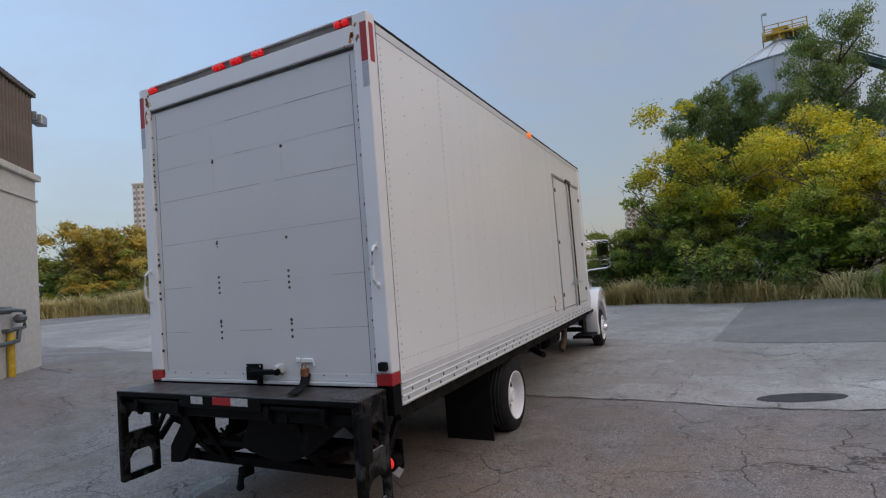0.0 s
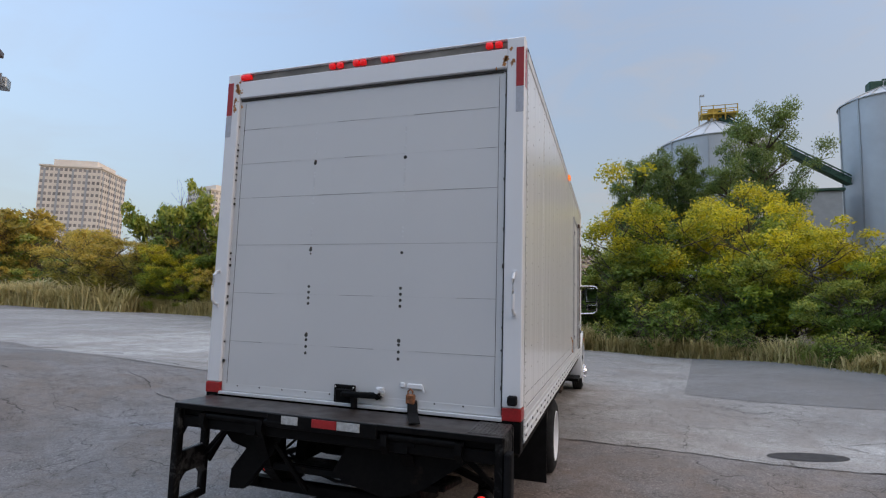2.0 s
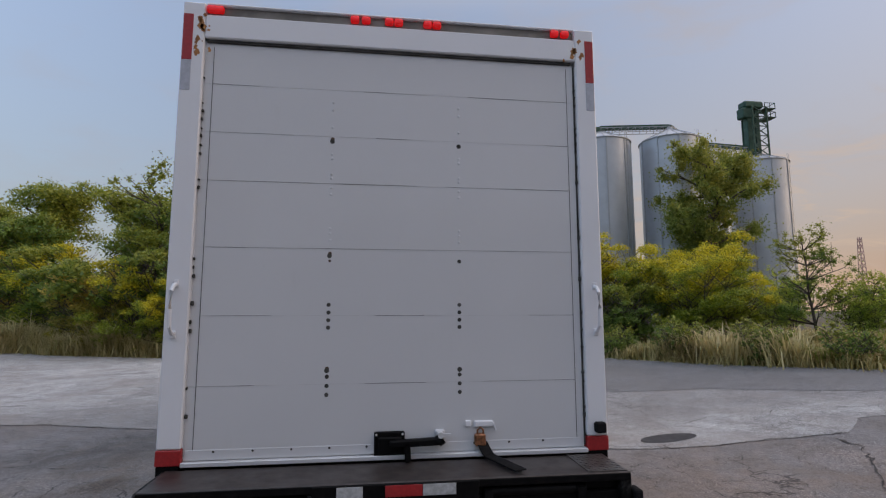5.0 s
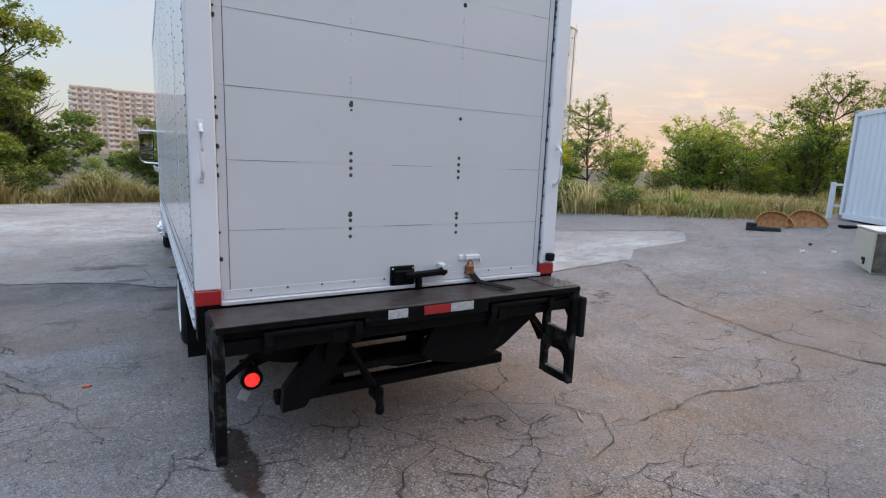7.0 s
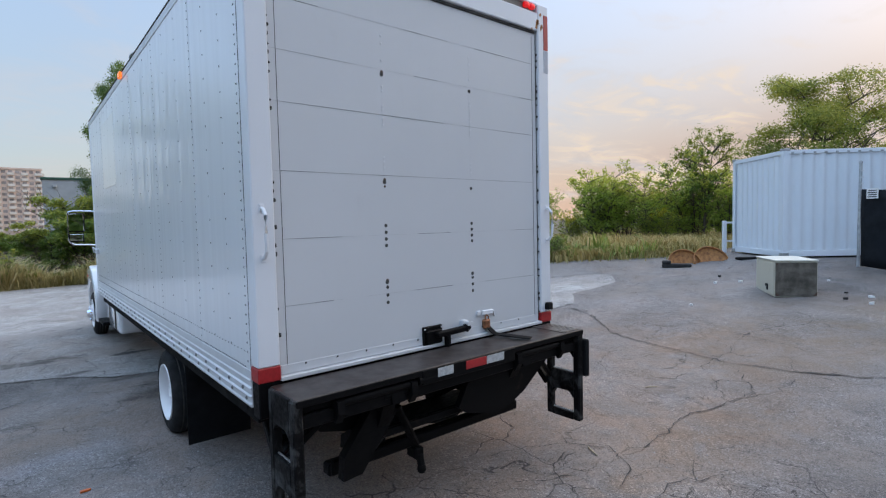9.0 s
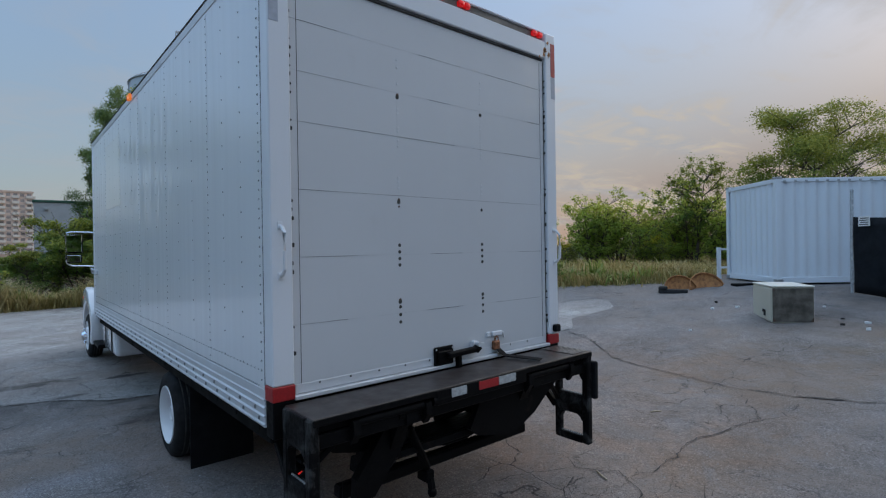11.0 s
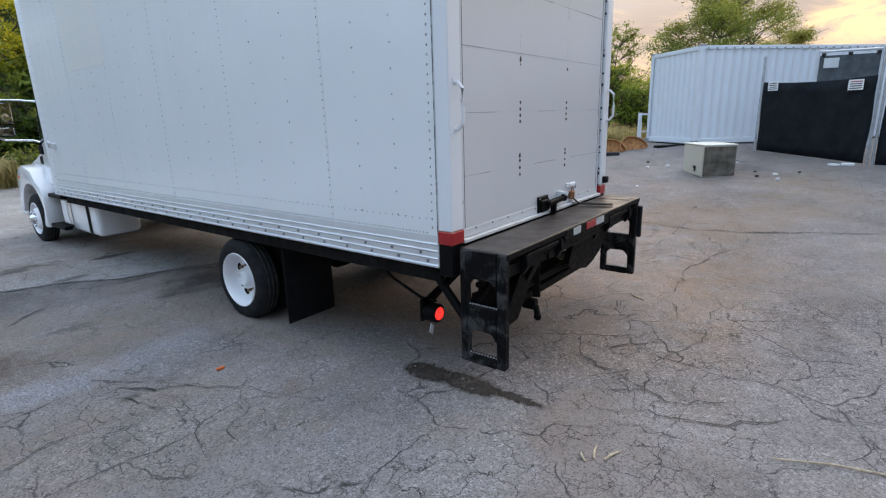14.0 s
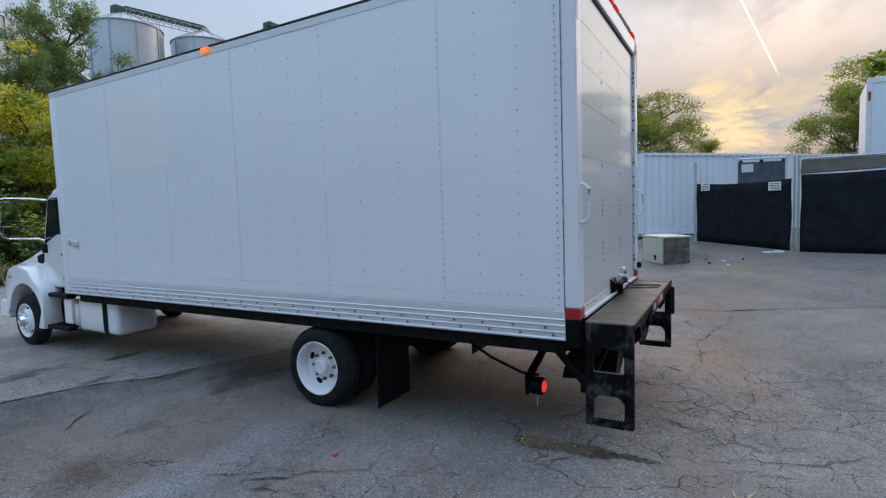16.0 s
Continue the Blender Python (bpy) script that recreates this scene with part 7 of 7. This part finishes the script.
def leaf_mesh(name, clumps, count, size, material, parent, seed, flat=0.5, hang=0.0, shell=0.0):
    """Many small leaves; with shell they gather on the upper outside of each clump."""
    g = np.random.default_rng(seed)
    w = np.array([c[1] ** 2.2 for c in clumps])
    pick = g.choice(len(clumps), count, p=w / w.sum())
    cen = np.array([c[0] for c in clumps], float)[pick]
    rad = np.array([c[1] for c in clumps], float)[pick]
    v = g.normal(size=(count, 3))
    v /= np.linalg.norm(v, axis=1)[:, None]
    if shell:
        v[:, 2] = np.where((v[:, 2] < -0.15) & (g.random(count) < shell), -v[:, 2], v[:, 2])
        dist = rad * np.clip(g.normal(0.78, 0.24, count), 0.05, 1.45)
    else:
        dist = rad * np.abs(g.normal(0, 0.46, count))
    pos = cen + v * dist[:, None] * np.array([1.0, 1.0, 0.78])
    pos[:, 2] -= hang * g.uniform(0, 1, count) * rad
    keep = pos[:, 2] > 0.05
    pos, out = pos[keep], v[keep]
    count = len(pos)
    s = size * g.uniform(0.55, 1.3, count)
    a = g.normal(size=(count, 3))
    a[:, 2] = a[:, 2] * 0.6 - flat * 0.4 - hang
    a /= np.linalg.norm(a, axis=1)[:, None]
    face = out * 0.9 + g.normal(size=(count, 3)) * 0.55 + np.array([0.0, 0.0, 0.75])
    b = np.cross(a, face)
    b /= np.linalg.norm(b, axis=1)[:, None] + 1e-6
    c = np.cross(a, b)
    la, wb = (s * 0.6)[:, None] * a, (s * 0.3)[:, None] * b
    tip = (s * 0.12)[:, None] * c
    co = np.stack([pos - la, pos + wb + tip, pos + la, pos - wb + tip], 1).reshape(-1, 3)
    i = np.arange(count) * 4
    faces = np.concatenate([np.stack([i, i + 1, i + 2], 1), np.stack([i, i + 2, i + 3], 1)])
    return raw_mesh(name, co, faces, material, parent)


def tree(kind, seed, h, spread, material, label, leaves, size, trunk=0.16, droop=0.0, hang=0.0, bare=0.0, stems=1, category="tree", low=0.3, clump=0.24, puffs=0, puff=0.11):
    rr = random.Random(seed)
    t_ = thing(kind, (0, 0, 0), label, category)
    wood, tips = Shape(), []
    for k in range(stems):
        a = 6.283 * k / max(stems, 1) + rr.uniform(-0.4, 0.4)
        lean = 0.12 if stems == 1 else rr.uniform(0.25, 0.75) * spread / h * 1.5
        base = Vector((0, 0, -0.1)) if stems == 1 else Vector((0.25 * math.cos(a), 0.25 * math.sin(a), -0.1))
        pts, rad, p = [base], [trunk], base.copy()
        n = 6
        top = h * (0.8 if stems == 1 else rr.uniform(0.55, 0.85))
        for i in range(n):
            p = p + Vector((lean * math.cos(a) + rr.uniform(-0.08, 0.08) * spread * 0.4, lean * math.sin(a) + rr.uniform(-0.08, 0.08) * spread * 0.4, 1)) * top / n
            pts.append(p.copy())
            rad.append(trunk * (1 - 0.8 * (i + 1) / n))
        wood.tube(pts, rad, 8)
        for i in range(1, n + 1):
            if i / n < low:
                continue
            for _ in range(5 if stems == 1 else 3):
                b = rr.uniform(0, 6.283)
                reach = spread * (1.0 - 0.55 * abs(i / n - 0.45)) * rr.uniform(0.55, 0.95)
                branch(wood, pts[i], Vector((math.cos(b), math.sin(b), rr.uniform(0.15, 0.8))), reach, trunk * 0.4, 1, tips, rr, droop)
    part("trunk", wood, BARK, t_, "", True)
    clumps = [((q.x, q.y, max(q.z, 0.3)), max(0.25, clump * h * rr.uniform(0.3, 0.8) * 0.55)) for q, l in tips if rr.random() > bare]
    if stems > 1:
        for _ in range(26):
            a, f = rr.uniform(0, 6.283), rr.uniform(0.1, 1.0) ** 0.5
            clumps.append(((spread * 0.85 * f * math.cos(a), spread * 0.85 * f * math.sin(a), h * rr.uniform(0.1, 0.5)), clump * h * rr.uniform(0.25, 0.45)))
    if puffs:
        ends = [q for q, l in tips]
        rr.shuffle(ends)
        clumps = [((q.x, q.y, max(q.z, 0.3)), puff * h * rr.uniform(0.55, 1.25)) for q in ends[:puffs]]
        if stems > 1:
            for _ in range(puffs // 4):
                a, f = rr.uniform(0, 6.283), rr.uniform(0.2, 1.0) ** 0.5
                clumps.append(((spread * 0.95 * f * math.cos(a), spread * 0.95 * f * math.sin(a), h * rr.uniform(0.08, 0.42)), puff * h * rr.uniform(0.5, 1.0)))
    leaf_mesh("crown", clumps, leaves, size, material, t_, seed, hang=hang, shell=0.8 if puffs else 0.0)
    return t_


def plant(proto, x, y, s=1.0, turn=0.0, tall=1.0, label=""):
    m = Matrix.Translation((x, y, height(x) - 0.05)) @ Matrix.Rotation(radians(turn), 4, "Z") @ Matrix.Diagonal((s, s, s * tall, 1))
    if not proto.get("placed"):
        proto["placed"] = 1
        proto.matrix_world = m
        ob = proto
    else:
        ob = copy_thing(proto, m)
        ob.scale = (s, s, s * tall)
    if label:
        ob["label"] = label
    return ob


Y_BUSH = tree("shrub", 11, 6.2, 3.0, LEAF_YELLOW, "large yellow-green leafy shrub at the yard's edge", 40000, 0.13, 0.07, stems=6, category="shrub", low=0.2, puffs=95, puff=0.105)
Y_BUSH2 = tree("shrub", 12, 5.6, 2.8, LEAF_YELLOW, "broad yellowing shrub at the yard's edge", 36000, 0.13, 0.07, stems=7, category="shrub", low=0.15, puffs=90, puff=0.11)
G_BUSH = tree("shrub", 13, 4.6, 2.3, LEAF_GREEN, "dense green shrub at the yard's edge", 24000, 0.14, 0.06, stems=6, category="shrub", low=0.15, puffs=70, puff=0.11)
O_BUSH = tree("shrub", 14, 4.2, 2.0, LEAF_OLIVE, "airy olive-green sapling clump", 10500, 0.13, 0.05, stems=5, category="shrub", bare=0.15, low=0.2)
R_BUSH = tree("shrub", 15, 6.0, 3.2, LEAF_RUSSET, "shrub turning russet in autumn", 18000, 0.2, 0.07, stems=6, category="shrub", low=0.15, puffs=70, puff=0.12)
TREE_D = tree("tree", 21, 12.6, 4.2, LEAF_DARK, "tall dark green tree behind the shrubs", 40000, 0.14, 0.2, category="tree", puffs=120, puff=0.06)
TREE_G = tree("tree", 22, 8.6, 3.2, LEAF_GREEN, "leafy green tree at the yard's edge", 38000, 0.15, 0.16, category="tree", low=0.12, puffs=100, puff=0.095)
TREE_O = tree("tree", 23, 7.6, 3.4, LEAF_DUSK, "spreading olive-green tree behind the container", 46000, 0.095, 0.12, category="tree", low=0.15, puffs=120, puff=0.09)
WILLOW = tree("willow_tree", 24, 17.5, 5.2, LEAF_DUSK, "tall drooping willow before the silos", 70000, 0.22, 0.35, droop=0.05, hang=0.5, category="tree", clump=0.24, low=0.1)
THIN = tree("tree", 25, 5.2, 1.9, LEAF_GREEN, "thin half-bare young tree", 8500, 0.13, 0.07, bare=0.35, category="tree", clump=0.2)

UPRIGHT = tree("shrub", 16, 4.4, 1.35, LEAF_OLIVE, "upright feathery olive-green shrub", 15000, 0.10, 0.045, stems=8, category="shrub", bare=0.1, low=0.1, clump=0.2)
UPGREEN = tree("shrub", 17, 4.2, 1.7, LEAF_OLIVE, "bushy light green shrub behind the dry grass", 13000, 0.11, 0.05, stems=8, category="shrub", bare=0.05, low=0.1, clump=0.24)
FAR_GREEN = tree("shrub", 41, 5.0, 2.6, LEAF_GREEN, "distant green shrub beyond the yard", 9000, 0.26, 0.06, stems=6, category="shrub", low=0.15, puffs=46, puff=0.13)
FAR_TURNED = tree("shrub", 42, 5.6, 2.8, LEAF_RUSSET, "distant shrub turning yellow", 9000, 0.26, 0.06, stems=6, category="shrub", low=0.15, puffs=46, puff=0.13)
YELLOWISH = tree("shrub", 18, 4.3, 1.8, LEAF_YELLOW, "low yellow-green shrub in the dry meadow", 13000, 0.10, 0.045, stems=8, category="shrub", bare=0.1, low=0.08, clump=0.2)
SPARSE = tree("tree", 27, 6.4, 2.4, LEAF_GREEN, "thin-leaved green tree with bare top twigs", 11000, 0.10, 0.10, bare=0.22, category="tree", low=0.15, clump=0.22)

# straight ahead and to the kerb side
plant(Y_BUSH, 1.9, 25.6, 1.05, 0)
plant(Y_BUSH2, 4.6, 22.9, 0.9, 40)
plant(G_BUSH, -0.5, 26.6, 1.12, 130)
plant(G_BUSH, -1.75, 26.8, 0.85, 20)
plant(G_BUSH, -3.2, 27.2, 0.74, 75, 1.12)
plant(G_BUSH, -4.6, 28.6, 0.5, 160)
plant(Y_BUSH2, 6.6, 20.4, 0.70, 200)
plant(Y_BUSH, 7.9, 17.2, 0.5, 260)
plant(G_BUSH, 0.2, 24.4, 0.75, 90)
plant(G_BUSH, 3.4, 22.2, 0.72, 300)
plant(G_BUSH, 5.9, 18.6, 0.6, 10)
plant(Y_BUSH2, 9.4, 17.4, 0.42, 310)
plant(TREE_D, 7.4, 38.0, 0.72, 0, 1.66)
plant(TREE_D, 0.3, 38.0, 0.60, 120, 1.68)
plant(TREE_D, 2.0, 38.6, 0.66, 45, 1.62)
plant(TREE_D, -0.1, 43.5, 0.60, 77, 1.45)
plant(TREE_D, 3.9, 39.5, 0.66, 210, 1.5)
plant(TREE_D, 5.6, 37.0, 0.6, 300, 1.45)
# street side
plant(TREE_G, -11.7, 25.9, 0.74, 0)
plant(SPARSE, -11.0, 25.9, 1.4, 30)
plant(SPARSE, -13.2, 26.4, 1.38, 160)
plant(G_BUSH, -10.8, 25.0, 0.95, 250)
plant(TREE_G, -14.6, 27.6, 0.92, 100)
plant(G_BUSH, -10.0, 24.4, 0.6, 180)
plant(Y_BUSH, -12.4, 23.8, 0.42, 70)
plant(Y_BUSH2, -14.0, 25.2, 0.7, 10)
plant(G_BUSH, -12.6, 26.6, 1.4, 15)
plant(G_BUSH, -10.6, 26.8, 1.15, 140)
plant(R_BUSH, -15.4, 25.8, 0.5, 200)
plant(R_BUSH, -16.6, 27.0, 0.62, 60)
plant(THIN, -9.6, 25.8, 0.6, 0)
plant(G_BUSH, -18.0, 29.5, 1.1, 220)
# far row beyond the yard
for i, (x, y, s, pr) in enumerate(((-62, 47, 1.5, R_BUSH), (-55, 44, 1.25, R_BUSH), (-52, 49, 1.2, TREE_G), (-49.5, 44.5, 1.3, R_BUSH), (-44.5, 42, 0.98, Y_BUSH), (-41.5, 41.6, 0.78, Y_BUSH2),
                                   (-40.5, 45, 1.02, TREE_G), (-36.5, 43.5, 0.92, TREE_G), (-37.5, 40.8, 0.75, R_BUSH), (-33.2, 42, 1.2, Y_BUSH), (-33.4, 39.2, 0.7, G_BUSH), (-30, 40, 1.12, TREE_G), (-29, 37, 0.9, R_BUSH),
                                   (-24, 35, 1.12, TREE_G), (-21.5, 32, 0.95, Y_BUSH2), (-70, 52, 1.6, R_BUSH), (-80, 56, 1.7, G_BUSH), (-92, 60, 1.9, R_BUSH))):
    plant(pr, x, y, s, 47 * i)
for i, (az, d, s, pr) in enumerate(((-61.5, 118, 2.4, FAR_GREEN), (-59.8, 112, 2.7, FAR_TURNED), (-58.2, 116, 2.6, FAR_TURNED), (-56.8, 110, 2.2, FAR_GREEN), (-63.2, 120, 1.9, FAR_GREEN))):
    plant(pr, *polar((-0.2, 0.0), az, d), s, 80 * i)
for i, (az, d, s, pr) in enumerate(((-62.4, 106, 0.9, FAR_GREEN), (-61.0, 104, 1.0, FAR_TURNED), (-59.6, 102, 0.9, FAR_GREEN), (-58.4, 104, 1.0, FAR_TURNED), (-57.2, 101, 0.9, FAR_TURNED), (-56.0, 100, 0.9, FAR_GREEN))):
    plant(pr, *polar((-0.2, 0.0), az, d), s, 33 * i, 0.9)
for i, (az, d, q) in enumerate(((-46.4, 66, 1.35), (-44.6, 64, 1.45), (-42.6, 62, 1.3))):
    plant(FAR_GREEN, *polar((-1.2, -0.4), az, d), q, 95 * i, 1.75)
# low hedge before the brick flats
for i in range(12):
    plant((FAR_GREEN, O_BUSH, FAR_GREEN)[i % 3], -15.5 + i * 1.75, 44.0 + 5.0 * (i % 3), 0.40 + 0.03 * (i % 4), 50 * i, 0.85)
# towards the silos and the sunset
plant(WILLOW, 27.2, 47.0, 1.08, 0)
plant(WILLOW, 31.2, 47.6, 0.72, 140)
for i, (x, y, h, pr, full) in enumerate(((9.4, 20.2, 3.0, Y_BUSH2, 5.6), (11.6, 22.0, 3.6, Y_BUSH, 6.2), (13.4, 20.6, 2.0, UPGREEN, 4.2), (14.6, 19.3, 4.6, SPARSE, 6.4), (15.2, 17.6, 1.9, UPRIGHT, 4.4), (15.8, 18.4, 2.6, UPGREEN, 4.2),
                                        (16.2, 16.2, 1.6, YELLOWISH, 4.3), (17.0, 15.2, 3.9, UPRIGHT, 4.4), (17.9, 14.4, 3.3, UPGREEN, 4.2), (18.0, 13.0, 2.6, UPGREEN, 4.2), (17.6, 12.2, 1.7, YELLOWISH, 4.3), (19.0, 11.0, 5.2, SPARSE, 6.4), (19.6, 11.6, 4.2, UPRIGHT, 4.4),
                                        (19.4, 9.9, 3.3, UPRIGHT, 4.4), (20.2, 9.5, 2.6, YELLOWISH, 4.3), (21.8, 8.8, 3.2, UPRIGHT, 4.4), (22.2, 7.6, 2.5, UPGREEN, 4.2), (22.0, 18.0, 2.6, UPRIGHT, 4.4), (17.5, 24.0, 3.4, UPRIGHT, 4.4), (20.4, 12.6, 2.4, UPRIGHT, 4.4), (25.0, 14.0, 2.6, UPGREEN, 4.2))):
    plant(pr, x, y, h / full, 61 * i)
plant(TREE_O, 15.6, 5.4, 0.74, 0)
plant(TREE_O, 18.6, 3.4, 0.5, 110)
plant(TREE_O, 30.0, -3.6, 0.98, 250)
plant(TREE_O, 33.0, -7.6, 1.15, 30)
# the tree belt behind the walk, seen in the mirrors
for i in range(22):
    plant((FAR_GREEN, FAR_TURNED, FAR_GREEN)[i % 3], -46 + i * 4.2, -34 - 5.0 * ((i * 7) % 3), 1.5 + 0.25 * (i % 4), 37 * i)
# tall trees beyond the trailer, seen in the gloss of the rear door
for i in range(12):
    plant((FAR_GREEN, TREE_D, FAR_GREEN)[i % 3], *polar((-3.5, 3.0), 115 + 3.0 * i, 34 + 6 * (i % 3)), (1.9, 0.9, 2.1)[i % 3], 41 * i)
# far woodland that closes the horizon
rng = random.Random(9)
for i in range(26):
    az = rng.uniform(30, 125) if i < 16 else rng.uniform(-80, 5)
    x, y = polar((-4, 0), az, rng.uniform(95, 140) if i < 16 else rng.uniform(130, 190))
    plant(rng.choice((FAR_GREEN, FAR_GREEN, FAR_TURNED)), x, y, rng.uniform(0.9, 1.3) * (1.0 if i < 16 else 1.5), rng.uniform(0, 360), 0.75)


def grass_band(name, material, count, xs, depth, h0, h1, seed, label, inset=0.1, width=0.012, per=60, spread=0.12, lean=0.6):
    """Tufts of bent blades along the yard's edge; the blades of a tuft fan out and lean one way."""
    g = np.random.default_rng(seed)
    tufts = max(40, count // per)
    tx = g.uniform(xs[0], xs[1], tufts)
    ty = np.array([edge_y(x) for x in tx]) + inset + depth * g.uniform(0, 1, tufts) ** 1.4
    th = g.uniform(h0, h1, tufts) * np.array([0.6 + 0.8 * max(0.0, 0.5 + noise.noise(Vector((q * 0.55, seed * 3.1, 0.0)))) for q in tx])
    ta = g.uniform(0, 6.283, tufts)
    pick = g.integers(0, tufts, count)
    x, y = tx[pick] + g.normal(0, spread, count), ty[pick] + g.normal(0, spread, count)
    h = th[pick] * g.uniform(0.45, 1.12, count)
    z = np.array([height(v) for v in x]) - 0.05
    a = np.where(g.random(count) < 0.5, ta[pick] + g.normal(0, 0.5, count), g.uniform(0, 6.283, count))
    bend = h * lean * g.uniform(0.25, 1.35, count)
    w = width * g.uniform(0.6, 1.5, count)
    dx, dy = np.cos(a), np.sin(a)
    base = np.stack([x, y, z], 1)
    side = np.stack([-dy * w, dx * w, np.zeros(count)], 1)
    mid = base + np.stack([dx * bend * 0.35, dy * bend * 0.35, h * 0.72], 1)
    tip = base + np.stack([dx * bend * 1.15, dy * bend * 1.15, h * g.uniform(0.72, 1.0, count)], 1)
    co = np.stack([base - side, base + side, mid + side * 0.9, mid - side * 0.9, tip], 1).reshape(-1, 3)
    i = np.arange(count) * 5
    faces = np.concatenate([np.stack([i, i + 1, i + 2], 1), np.stack([i, i + 2, i + 3], 1), np.stack([i + 3, i + 2, i + 4], 1)])
    return tagged(raw_mesh(name, co, faces, material), label, "grass", kind="stuff")


grass_band("verge_grass", GRASSBROWN, 60000, (-20, 10.5), 2.2, 0.22, 0.5, 6, "low brownish grass along the yard's edge", 0.0, 0.011, 20, 0.2, 0.8)
grass_band("tall_grass", GRASS, 40000, (-20, 6.8), 1.6, 0.22, 1.0, 1, "tall feathery straw-coloured grass at the yard's edge", -0.05, 0.013, 90, 0.2, 1.1)
grass_band("weeds", GRASSGREEN, 16000, (-20, 9.5), 2.6, 0.3, 0.8, 2, "green weeds among the tall grass", 0.3, 0.018, 50, 0.16, 0.7)
grass_band("far_grass", GRASS, 30000, (-110, -48), 2.5, 1.2, 2.8, 3, "tall dry reeds beyond the far side of the yard", -3.0, 0.06, 60, 0.6, 0.8)
grass_band("side_grass", GRASS, 34000, (-52, -20), 2.4, 0.6, 1.6, 8, "dry grass along the far side of the yard", -0.7, 0.026, 50, 0.4, 0.9)
grass_band("corner_grass", GRASS, 18000, (-21, -12.6), 1.5, 0.5, 1.45, 12, "high dry grass before the russet shrubs", 0.1, 0.014, 70, 0.25, 1.0)
grass_band("meadow_grass", GRASSBROWN, 40000, (7.5, 30), 11.0, 0.2, 0.48, 4, "dry meadow grass beyond the scrap metal", 0.2, 0.014, 40, 0.3, 0.7)
grass_band("meadow_weeds", GRASSBROWN, 16000, (7.5, 30), 12.0, 0.2, 0.5, 7, "tufts of taller dry weeds in the meadow", 0.4, 0.02, 40, 0.25, 0.7)
grass_band("edge_weeds", GRASSGREEN, 5000, (-20, 9.5), 0.5, 0.08, 0.3, 5, "short weeds at the asphalt's broken edge", -0.05, 0.014, 20, 0.1, 0.8)
WEED = tree("weed", 31, 1.5, 0.7, LEAF_GREEN, "tall leafy green weed at the yard's edge", 1600, 0.10, 0.015, stems=4, category="weed", low=0.1, clump=0.3)
for i, (x, d, s) in enumerate(((0.6, 0.7, 1.5), (1.3, 0.9, 1.2), (2.6, 0.6, 0.8), (4.6, 0.6, 0.75), (5.6, 0.9, 0.9), (6.6, 0.7, 0.8), (-1.6, 0.8, 0.9), (-6.5, 0.8, 0.9), (-9.0, 0.9, 1.0), (-12.5, 0.8, 0.9), (7.6, 0.6, 0.7))):
    plant(WEED, x, edge_y(x) + d, s, 70 * i)
